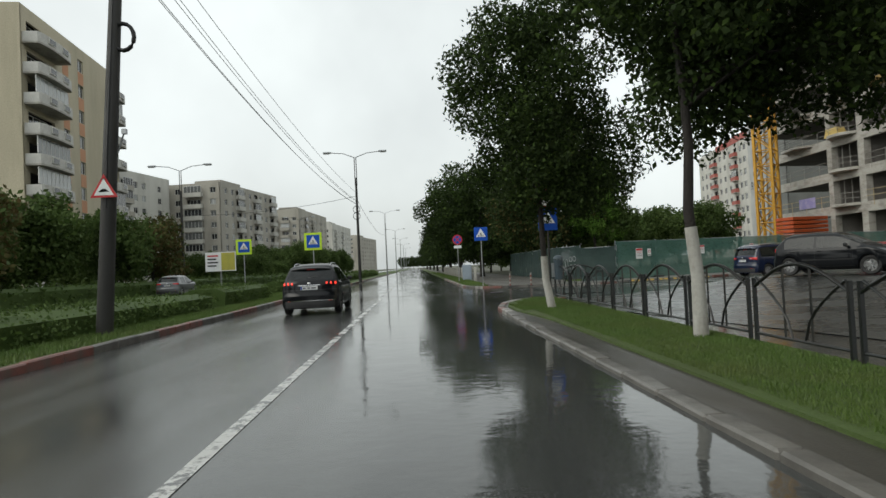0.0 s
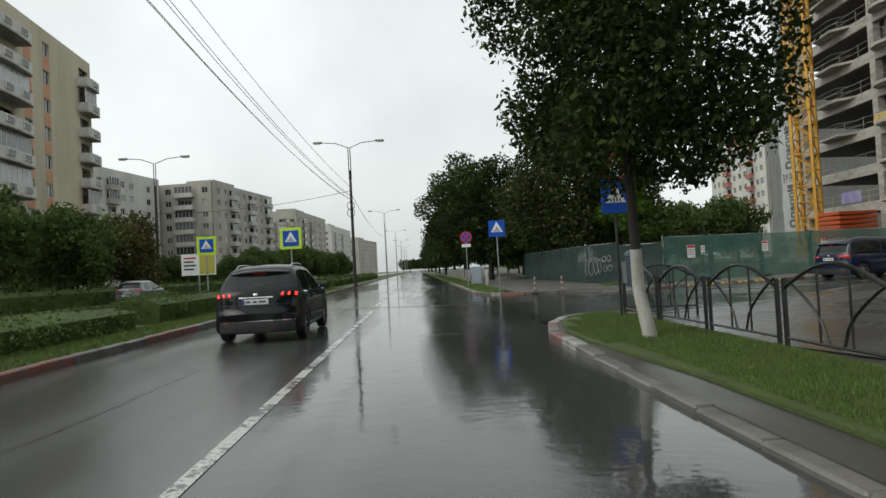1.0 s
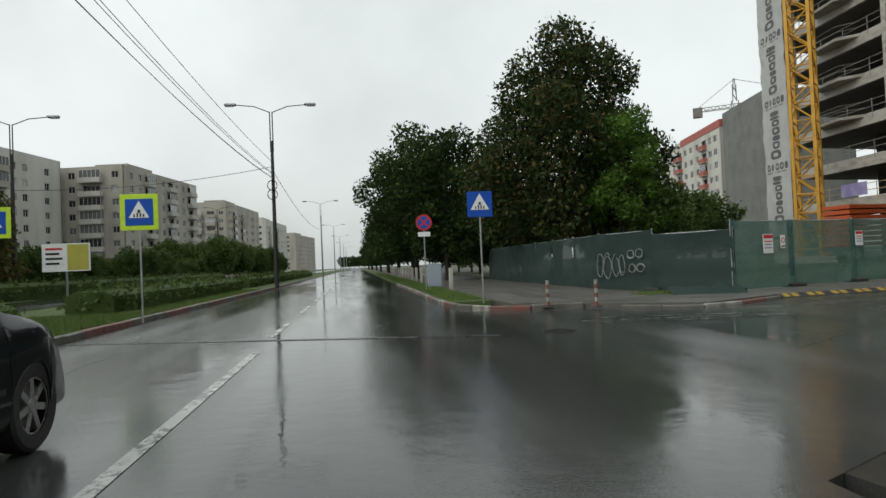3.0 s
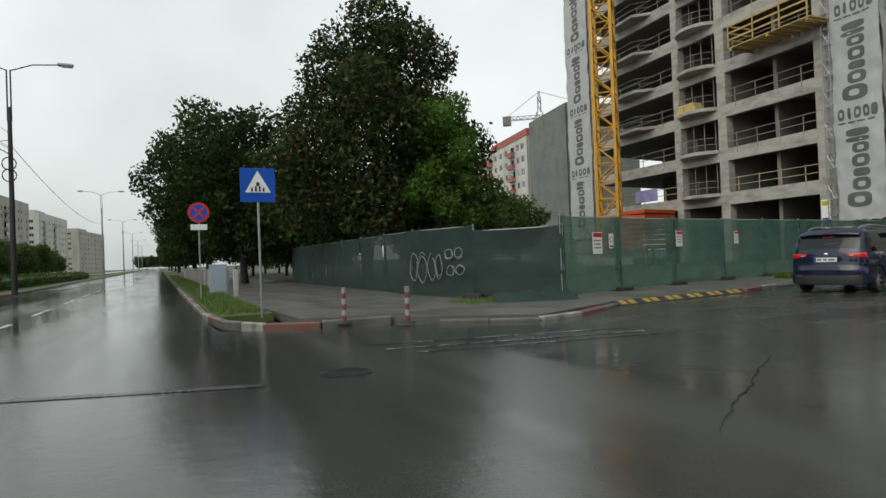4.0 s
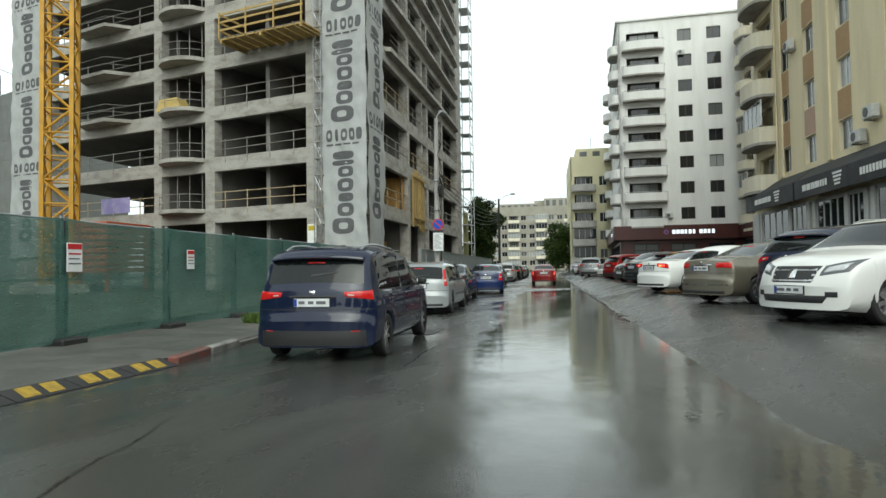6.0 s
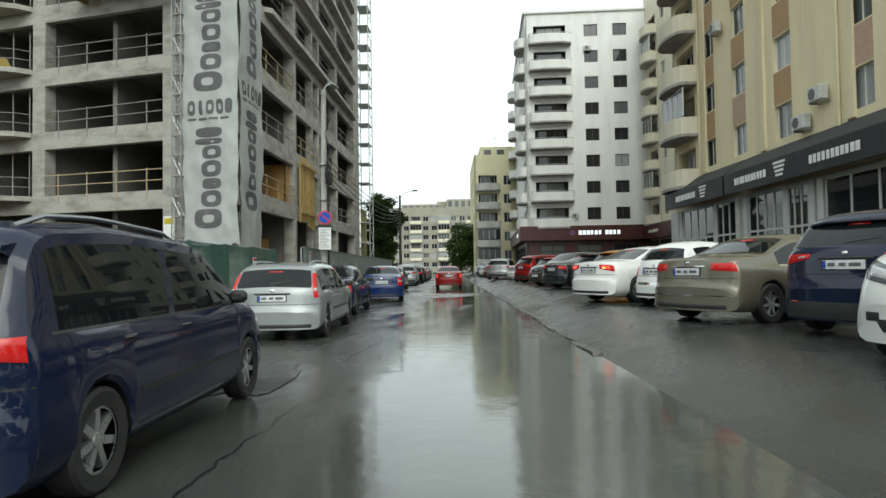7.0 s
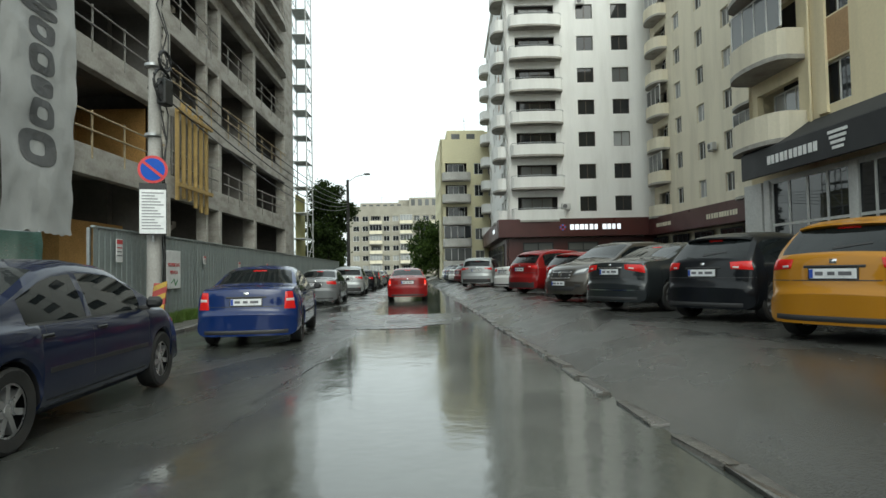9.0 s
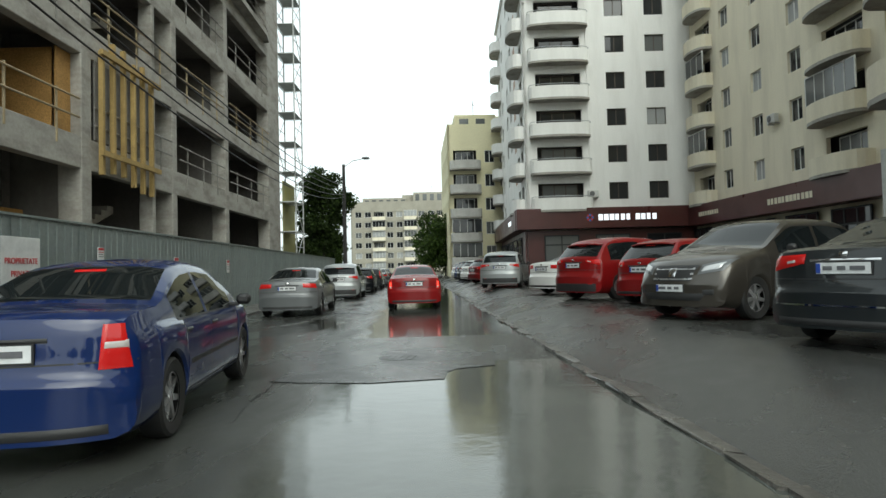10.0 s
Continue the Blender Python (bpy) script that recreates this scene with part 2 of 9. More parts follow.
def street_asphalt():
    """The side street: rough wet asphalt with a smoother, wetter driven lane along its right kerb, broken by one rough band."""
    m, nt, b = shader("wet_asphalt_street")
    co = nt.nodes.new("ShaderNodeTexCoord")

    def along(way, start):
        d = nt.nodes.new("ShaderNodeVectorMath")
        d.operation = "DOT_PRODUCT"
        nt.links.new(co.outputs["Object"], d.inputs[0])
        d.inputs[1].default_value = (*way, 0)
        return sums("SUBTRACT", d.outputs["Value"], start)

    def sums(op, a, c):
        x = nt.nodes.new("ShaderNodeMath")
        x.operation = op
        for k, v in enumerate((a, c)):
            if isinstance(v, (int, float)):
                x.inputs[k].default_value = v
            else:
                nt.links.new(v, x.inputs[k])
        return x.outputs[0]

    grain, patch = noise_of(nt, 55, 3), noise_of(nt, 0.9, 6, (0.35, 1, 1))
    pools, streaks, waves = noise_of(nt, 0.3, 4, (0.35, 1, 1)), noise_of(nt, 0.35, 5, (0.12, 1, 1)), noise_of(nt, 2.2, 3)
    wobble = sums("SUBTRACT", noise_of(nt, 0.7, 5), 0.5)
    s_, n_ = along(SD, S0.dot(SD)), along(SN, S0.dot(SN))
    left = ranged(nt, sums("ADD", n_, sums("MULTIPLY", wobble, 0.9)), 3.0, 3.4, 1, 0)
    begin = ranged(nt, sums("ADD", s_, sums("MULTIPLY", wobble, 14)), -2.5, 3.0, 0, 1)
    band = ranged(nt, sums("ABSOLUTE", sums("SUBTRACT", sums("ADD", s_, sums("MULTIPLY", wobble, 0.6)), 30.9), 0), 1.55, 1.75, 0, 1)
    lane = sums("MULTIPLY", sums("MULTIPLY", left, begin), band)
    rough_base = blend(nt, ranged(nt, grain, 0.3, 0.7, 0, 1), (0.03, 0.031, 0.029), (0.053, 0.055, 0.051))
    rough_base = blend(nt, ranged(nt, patch, 0.4, 0.75, 0, 0.8), rough_base, (0.066, 0.067, 0.061))
    lane_base = blend(nt, ranged(nt, patch, 0.4, 0.75, 0, 0.8), (0.06, 0.064, 0.058), (0.10, 0.105, 0.095))
    # in the junction the wet film of the main road runs on into the street
    road_pools, road_patch = noise_of(nt, 0.22, 4, (1.0, 0.12, 1)), noise_of(nt, 0.9, 6, (1.0, 0.12, 1))
    mouth = ranged(nt, sums("ADD", s_, sums("MULTIPLY", wobble, 9)), -9.5, -1.5, 1, 0)
    road_base = blend(nt, ranged(nt, grain, 0.3, 0.7, 0, 1), (0.035, 0.0364, 0.0357), (0.0625, 0.065, 0.06375))
    road_base = blend(nt, ranged(nt, road_patch, 0.4, 0.75, 0, 0.8), road_base, (0.08, 0.083, 0.079))
    rough_base = blend(nt, mouth, rough_base, road_base)
    road_film = ranged(nt, road_pools, 0.42, 0.60, 0, 1)
    nt.links.new(blend(nt, lane, rough_base, lane_base), b.inputs["Base Color"])
    dry = sums("MULTIPLY", ranged(nt, pools, 0.36, 0.46, 0, 1), ranged(nt, patch, 0.35, 0.7, 0.12, 0.42))
    dry = sums("MAXIMUM", dry, 0.06)
    road_rough = sums("ADD", sums("MULTIPLY", road_film, ranged(nt, road_patch, 0.35, 0.7, 0.0, 0.22)), 0.06)
    dry = sums("ADD", sums("MULTIPLY", dry, sums("SUBTRACT", 1, mouth)), sums("MULTIPLY", road_rough, mouth))
    film = sums("ADD", sums("MULTIPLY", ranged(nt, streaks, 0.46, 0.66, 0, 1), ranged(nt, patch, 0.35, 0.7, 0.0, 0.2)), 0.06)
    mixed = nt.nodes.new("ShaderNodeMix")
    nt.links.new(lane, mixed.inputs["Factor"])
    nt.links.new(dry, mixed.inputs["A"])
    nt.links.new(film, mixed.inputs["B"])
    nt.links.new(mixed.outputs["Result"], b.inputs["Roughness"])
    nt.links.new(ranged(nt, lane, 0, 1, 1.42, 1.58), b.inputs["IOR"])
    relief = sums("MULTIPLY", sums("MULTIPLY", grain, ranged(nt, pools, 0.36, 0.46, 0, 1)), ranged(nt, lane, 0, 1, 1, 0.1))
    road_relief = sums("MULTIPLY", grain, road_film)
    relief = sums("ADD", sums("MULTIPLY", relief, sums("SUBTRACT", 1, mouth)), sums("MULTIPLY", road_relief, mouth))
    bumped(nt, b, sums("ADD", relief, sums("MULTIPLY", waves, 1.4)), 0.6, 0.005)
    return m


M_STREET = street_asphalt()
M_PATCH = wet("asphalt_patch", (0.035, 0.035, 0.036), (0.055, 0.055, 0.055), (1, 1, 1), (0.25, 0.5), (0.14, 0.45))
M_LOT = wet("wet_asphalt_lot", (0.04, 0.0405, 0.038), (0.06, 0.06, 0.054), (0.6, 1, 1), (0.28, 0.46), (0.16, 0.45))
M_LOT_WET = wet("puddled_asphalt_lot", (0.04, 0.0405, 0.038), (0.055, 0.055, 0.05), (0.5, 1, 1), (0.40, 0.56), (0.06, 0.4), 0.35)
M_WALK = wet("wet_pavement", (0.095, 0.091, 0.083), (0.145, 0.138, 0.125), (1, 1, 1), (0.25, 0.42), (0.28, 0.6))
M_PAINT = surface("worn_road_paint", (0.5, 0.5, 0.48), (0.07, 0.07, 0.07), 0.35, fine=18, coarse=2.6, amount=1.0)
M_PAINT_WORN = worn_paint("flaked_road_paint", (0.42, 0.42, 0.40), (0.055, 0.054, 0.053))
M_KERB_WET = surface("wet_broken_concrete", (0.115, 0.108, 0.097), (0.04, 0.038, 0.035), 0.3, fine=26, coarse=2.5, amount=0.9, bump=0.7, depth=0.01, rnd_amount=0.5)
M_KERB = surface("kerb_stone", (0.15, 0.142, 0.128), (0.06, 0.055, 0.05), 0.45, fine=40, coarse=2.0, amount=0.8, rnd_amount=0.5)
M_KERB_RED = surface("red_kerb_paint", (0.17, 0.055, 0.042), (0.10, 0.085, 0.072), 0.45, fine=30, coarse=3.0, amount=0.9)
M_KERB_WHITE = surface("white_kerb_paint", (0.32, 0.31, 0.29), (0.11, 0.10, 0.09), 0.45, fine=30, coarse=3.0, amount=1.0)
M_GRASS = surface("grass_soil", (0.06, 0.095, 0.02), (0.05, 0.06, 0.02), 0.9, fine=25, coarse=0.8, amount=0.9, bump=0.8, depth=0.03)
M_BLADE = surface("grass_blade", (0.07, 0.125, 0.016), (0.10, 0.12, 0.03), 0.6, fine=3, coarse=0.5, amount=0.8, bump=0)
M_EARTH = surface("ground_soil", (0.07, 0.075, 0.045), (0.05, 0.05, 0.04), 0.85, fine=6, coarse=0.08, amount=0.9)
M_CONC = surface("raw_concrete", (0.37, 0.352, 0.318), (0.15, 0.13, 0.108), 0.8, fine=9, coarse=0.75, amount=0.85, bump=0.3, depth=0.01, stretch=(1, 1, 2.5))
# concrete darkened in its colour for the shade inside the open floors
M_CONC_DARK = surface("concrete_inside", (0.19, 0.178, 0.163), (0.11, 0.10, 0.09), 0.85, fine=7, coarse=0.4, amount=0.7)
M_POLE = surface("pole_concrete", (0.34, 0.33, 0.31), (0.16, 0.15, 0.14), 0.75, fine=20, coarse=1.5, amount=0.8, stretch=(1, 1, 0.25))
M_POLE_DARK = surface("dark_wet_pole", (0.022, 0.021, 0.02), (0.045, 0.042, 0.04), 0.6, fine=20, coarse=1.5, amount=0.6)
M_STEEL = surface("galvanised_steel", (0.38, 0.39, 0.4), (0.2, 0.2, 0.2), 0.4, 0.85, fine=25, coarse=2, amount=0.5)
M_BLACK_IRON = surface("black_painted_iron", (0.018, 0.02, 0.02), (0.05, 0.04, 0.035), 0.35, 0.2, fine=30, coarse=3, amount=0.5)
M_CABLE = surface("black_cable", (0.015, 0.015, 0.016), None, 0.5, fine=20, coarse=2, bump=0)
M_RUBBER = surface("black_rubber", (0.018, 0.018, 0.018), (0.04, 0.038, 0.035), 0.6, fine=60, coarse=3, amount=0.5)
M_WHITE = surface("white_wall", (0.80, 0.795, 0.775), (0.52, 0.51, 0.48), 0.7, fine=12, coarse=0.5, amount=0.4, bump=0.1, stretch=(1.6, 1.6, 0.25), var=0.03)
M_YELLOW_WALL = surface("ochre_render", (0.77, 0.665, 0.44), (0.52, 0.45, 0.30), 0.8, fine=10, coarse=0.45, amount=0.6, stretch=(1.8, 1.8, 0.25), var=0.04, bump=0.1)
M_CREAM = surface("cream_render", (0.76, 0.70, 0.555), (0.52, 0.475, 0.375), 0.8, fine=10, coarse=0.45, amount=0.6, stretch=(1.8, 1.8, 0.25), var=0.04, bump=0.1)
M_PEACH = surface("peach_panel", (0.42, 0.27, 0.14), (0.32, 0.21, 0.125), 0.8, fine=12, coarse=0.8, amount=0.5)
M_PINK = surface("pink_panel", (0.47, 0.32, 0.24), (0.38, 0.26, 0.20), 0.8, fine=12, coarse=0.8, amount=0.5)
M_YELLOW_FAR = surface("pale_yellow_render", (0.72, 0.67, 0.45), (0.54, 0.50, 0.34), 0.8, fine=8, coarse=0.2, amount=0.5)
M_BLOCK = surface("grey_block_render", (0.36, 0.34, 0.295), (0.22, 0.205, 0.18), 0.85, fine=8, coarse=0.16, amount=0.8, stretch=(1.5, 1.5, 0.3))
M_BLOCK_LIGHT = surface("pale_block_render", (0.5, 0.49, 0.45), (0.3, 0.29, 0.26), 0.85, fine=8, coarse=0.16, amount=0.7, stretch=(1.5, 1.5, 0.3))
M_BEIGE = surface("beige_block_render", (0.47, 0.42, 0.31), (0.3, 0.27, 0.2), 0.85, fine=8, coarse=0.2, amount=0.7, stretch=(1.5, 1.5, 0.3))
M_BRICK_PANEL = surface("terracotta_panel", (0.50, 0.26, 0.15), (0.36, 0.2, 0.13), 0.85, fine=14, coarse=0.6, amount=0.6)
M_BALC_WHITE = surface("grey_white_parapet", (0.55, 0.54, 0.51), (0.33, 0.32, 0.3), 0.8, fine=10, coarse=0.7, amount=0.7)
M_PAINT_GONE = worn_paint("nearly_gone_road_paint", (0.36, 0.36, 0.34), (0.045, 0.045, 0.044), 0.52)
M_MAROON = surface("maroon_fascia", (0.075, 0.02, 0.018), (0.04, 0.014, 0.013), 0.35, fine=20, coarse=0.5, amount=0.6)
M_FASCIA = surface("black_fascia", (0.014, 0.015, 0.017), (0.028, 0.028, 0.03), 0.6, fine=20, coarse=0.8, amount=0.6)
M_AWNING = surface("dark_awning_cloth", (0.026, 0.027, 0.028), (0.06, 0.06, 0.057), 0.8, fine=20, coarse=0.6, amount=0.7)
M_LETTER = surface("white_letter", (0.78, 0.78, 0.76), None, 0.5, fine=10, coarse=2, amount=0.1, bump=0)
M_SHOP_WHITE = surface("white_shop_frame", (0.55, 0.55, 0.53), (0.36, 0.36, 0.34), 0.5, fine=12, coarse=1, amount=0.4)
M_WIN_DARK = glass("dark_window_pane", (0.018, 0.02, 0.023))
M_WIN_MID = glass("curtained_window_pane", (0.12, 0.125, 0.125), 0.08)
M_WIN_BRIGHT = glass("bright_window_pane", (0.34, 0.35, 0.35), 0.06)
M_FRAME_WHITE = surface("white_window_frame", (0.7, 0.7, 0.68), None, 0.45, fine=20, coarse=2, amount=0.3, bump=0)
M_FRAME_BROWN = surface("brown_window_frame", (0.05, 0.035, 0.025), None, 0.5, fine=20, coarse=2, amount=0.3, bump=0)
# near-black colour stands for the unlit rooms behind the windows
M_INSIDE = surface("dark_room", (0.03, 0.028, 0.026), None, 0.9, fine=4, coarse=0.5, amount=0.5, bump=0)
M_ROOF = surface("bitumen_roof", (0.06, 0.06, 0.06), None, 0.8)
M_LIMEWASH = surface("limewashed_bark", (0.40, 0.39, 0.36), (0.2, 0.18, 0.15), 0.85, fine=14, coarse=2.5, amount=0.9, bump=0.8, depth=0.02, stretch=(1, 1, 0.3))

# ---------------------------------------------------------------- plan: the side street runs at 77.8 degrees right of the main road


def sp(s, n):
    """A place in the side street: s metres along its broken right kerb, n metres to the left of it."""
    return S0 + s * SD + n * SN


R_MAIN, R_SIDE = -6.0, 2.62
sheet("ground", [(-1500, -600), (1500, -600), (1500, 2400), (-1500, 2400)], -0.16, M_EARTH, "dark wet soil ground reaching the horizon", "ground")
sheet("road", [(R_MAIN, -60), (R_SIDE, -60), (R_SIDE, 20.6), (2.75, 34.0), (R_SIDE, 38), (R_SIDE, 900), (R_MAIN, 900)], 0.0, M_ROAD, "wet dark asphalt main road reflecting the pale sky", "road", thick=0.1)
a, b = sp(-13.5, 7.4), sp(-13.5, 0)
sheet("street", [(2.62, 20.6), (3.4, 21.0), tuple(sp(-8.6, -2.2)), tuple(sp(0, 0)), tuple(sp(120, 0)), tuple(sp(120, 7.3)), tuple(sp(8, 7.25)), (12.0, 33.25), (8.9, 31.75), (3.9, 33.3), (2.75, 34.0)], 0.0, M_STREET, "wet patched asphalt side street with puddles", "street", thick=0.1)
lot = bmesh.new()
NS, NN = (-12, -8, -4, 0, 4, 10, 20, 40, 70, 120), (0.2, -0.1, -0.4, -0.9, -1.5, -3, -8, -30)
grid = [[lot.verts.new((*sp(s, n - 2.2 * max(0, -s) / 8.6 * (1 - min(1, max(0, -n / 8)))), (0.007 if n < 0 else -0.025) + 0.363 * min(1, max(0, (-n - 0.1) / 1.4)) * min(1, max(0, (s + 8) / 5)))) for n in NN] for s in NS]
for a_, b_ in zip(grid, grid[1:]):
    for k in range(len(NN) - 1):
        lot.faces.new((a_[k], b_[k], b_[k + 1], a_[k + 1]))
solo("parking_lot", lot, M_LOT, "wet dark asphalt parking strip rising towards the shops", "parking lot", kind="structure", smooth=60)
sheet("junction_lot", [(2.9, 20.0), (4.5, 19.0), (4.5, -40), (34, -40), (34, 8), tuple(sp(6, -2.0)), tuple(sp(4, 0.8)), tuple(sp(-6, 0.2)), (3.4, 22.5), (2.7, 21.6)], -0.006, M_LOT_WET, "wet dark asphalt with puddles beside the junction", "parking lot", thick=0.12)

# the left pavement of the side street and the pavement along the main road
sheet("pavement", [(11.3, 32.95), (16.2, 33.5), tuple(sp(8, 7.4)), tuple(sp(120, 7.45)), tuple(sp(120, 12)), tuple(sp(28, 12.6)), (15.5, 36.6), (11.2, 35.2), (9.3, 37), (9.2, 60), (9.2, 260), (4.2, 260), (4.2, 40), (4.4, 34.6), (8.5, 31.6)], 0.09, M_WALK, "wet grey pavement with worn surface", "pavement", thick=0.2)
sheet("building_plot", [tuple(sp(8, 12)), tuple(sp(120, 12.05)), tuple(sp(120, 90)), (9.3, 130), (9.3, 37.2), (11.3, 35.3), (15.6, 36.8)], 0.06, M_EARTH, "muddy building plot behind the fence", "building plot", thick=0.2)

# ---------------------------------------------------------------- buildings
def holed(bm, width, height, holes, depth=0.25, mi=0, back=True, z0=0.0):
    """A wall in the xz plane that looks to -y, with openings (x0, x1, z0, z1) through it."""
    us = sorted({0.0, width, *(h[0] for h in holes), *(h[1] for h in holes)})
    vs = sorted({z0, height, *(h[2] for h in holes), *(h[3] for h in holes)})
    us, vs = [u for u in us if 0 <= u <= width], [v for v in vs if z0 <= v <= height]
    verts = {}

    def vert(u, y, v):
        key = (round(u, 4), y, round(v, 4))
        if key not in verts:
            verts[key] = bm.verts.new((u, y, v))
        return verts[key]

    def is_hole(i, j):
        if not (0 <= i < len(us) - 1 and 0 <= j < len(vs) - 1):
            return None
        u, v = (us[i] + us[i + 1]) / 2, (vs[j] + vs[j + 1]) / 2
        return any(h[0] < u < h[1] and h[2] < v < h[3] for h in holes)

    for i in range(len(us) - 1):
        for j in range(len(vs) - 1):
            u0, u1, v0, v1 = us[i], us[i + 1], vs[j], vs[j + 1]
            if not is_hole(i, j):
                for y in ((0.0, depth) if back else (0.0,)):
                    bm.faces.new([vert(u0, y, v0), vert(u1, y, v0), vert(u1, y, v1), vert(u0, y, v1)]).material_index = mi
            for di, dj, q in ((-1, 0, ((u0, v0), (u0, v1))), (1, 0, ((u1, v0), (u1, v1))), (0, -1, ((u0, v0), (u1, v0))), (0, 1, ((u0, v1), (u1, v1)))):
                other = is_hole(i + di, j + dj)
                if not is_hole(i, j) and (other or other is None):
                    (ua, va), (ub, vb) = q
                    bm.faces.new([vert(ua, 0.0, va), vert(ub, 0.0, vb), vert(ub, depth, vb), vert(ua, depth, va)]).material_index = mi


def facing(origin, towards, z=0.0):
    """A frame whose x runs from origin towards the other place, whose y lies to the left of that, z up."""
    d = (Vector(towards) - Vector(origin)).normalized()
    return Matrix(((d.x, -d.y, 0, origin[0]), (d.y, d.x, 0, origin[1]), (0, 0, 1, z), (0, 0, 0, 1)))


WINDOW_MESHES = {}


def window_meshes(w, h, frame_mat, sashes=2):
    key = (round(w, 2), round(h, 2), frame_mat.name, sashes)
    if key not in WINDOW_MESHES:
        bm = bmesh.new()
        t = 0.06
        cell = (w - t) / sashes
        holed(bm, w, h, [(t + cell * i, cell * (i + 1), t, h - t) for i in range(sashes)], 0.06)
        frame_me = mesh_of(bm, "window_frame", frame_mat)
        panes = []
        for pm in (M_WIN_DARK, M_WIN_MID, M_WIN_BRIGHT):
            bm = bmesh.new()
            box(bm, 0.03, w - 0.03, 0.025, 0.035, 0.03, h - 0.03)
            panes.append(mesh_of(bm, "pane", pm))
        WINDOW_MESHES[key] = (frame_me, panes)
    return WINDOW_MESHES[key]


def add_window(parent, m, x, z, w, h, frame_mat, r, sashes=2, deep=0.14, odds=(0.68, 0.9)):
    fm, panes = window_meshes(w, h, frame_mat, sashes)
    win = child("window", fm, parent, m @ Matrix.Translation((x, deep, z)))
    k = r.random()
    child("pane", panes[0 if k < odds[0] else 1 if k < odds[1] else 2], win)
    return win


def balcony_mesh(w, d, h, mats, round_=0.5, slab=0.16, rail=False):
    """A balcony with a curved front: slab and parapet, with a rail on top; x along the wall, it stands out to -y."""
    bm = bmesh.new()
    pts = []
    n = 8
    for i in range(n + 1):
        a = math.pi * i / n
        cx = -math.cos(a)
        pts.append((w / 2 + cx * w / 2 * (1 if abs(cx) < 0.999 else 1), -d * (1 - round_) * (1 if 0 < i < n else 0.999) - d * round_ * math.sin(a)))
    pts = [(0, 0)] + pts + [(w, 0)]
    prism(bm, pts, -slab, 0, 0)
    outer, inner = pts, [(w / 2 + (x - w / 2) * (1 - 0.22 / w), y * (1 - 0.1 / d)) for x, y in pts]
    for (p0, p1, q0, q1) in zip(outer, outer[1:], inner, inner[1:]):
        vs = [bm.verts.new((*p, z)) for p, z in ((p0, 0.0), (p1, 0.0), (p1, h), (p0, h), (q0, 0.0), (q1, 0.0), (q1, h), (q0, h))]
        for q in ((0, 1, 2, 3), (5, 4, 7, 6), (3, 2, 6, 7)):
            bm.faces.new([vs[i] for i in q]).material_index = 1
    bmesh.ops.remove_doubles(bm, verts=bm.verts[:], dist=0.0005)
    if rail:
        tube(bm, [(x, y, h + 0.12) for x, y in outer], 0.025, 6, 2)
        for x, y in outer[1:-1:2]:
            rod(bm, (x, y, h), (x, y, h + 0.12), 0.015, n=5, mi=2)
    return mesh_of(bm, "balcony", mats)


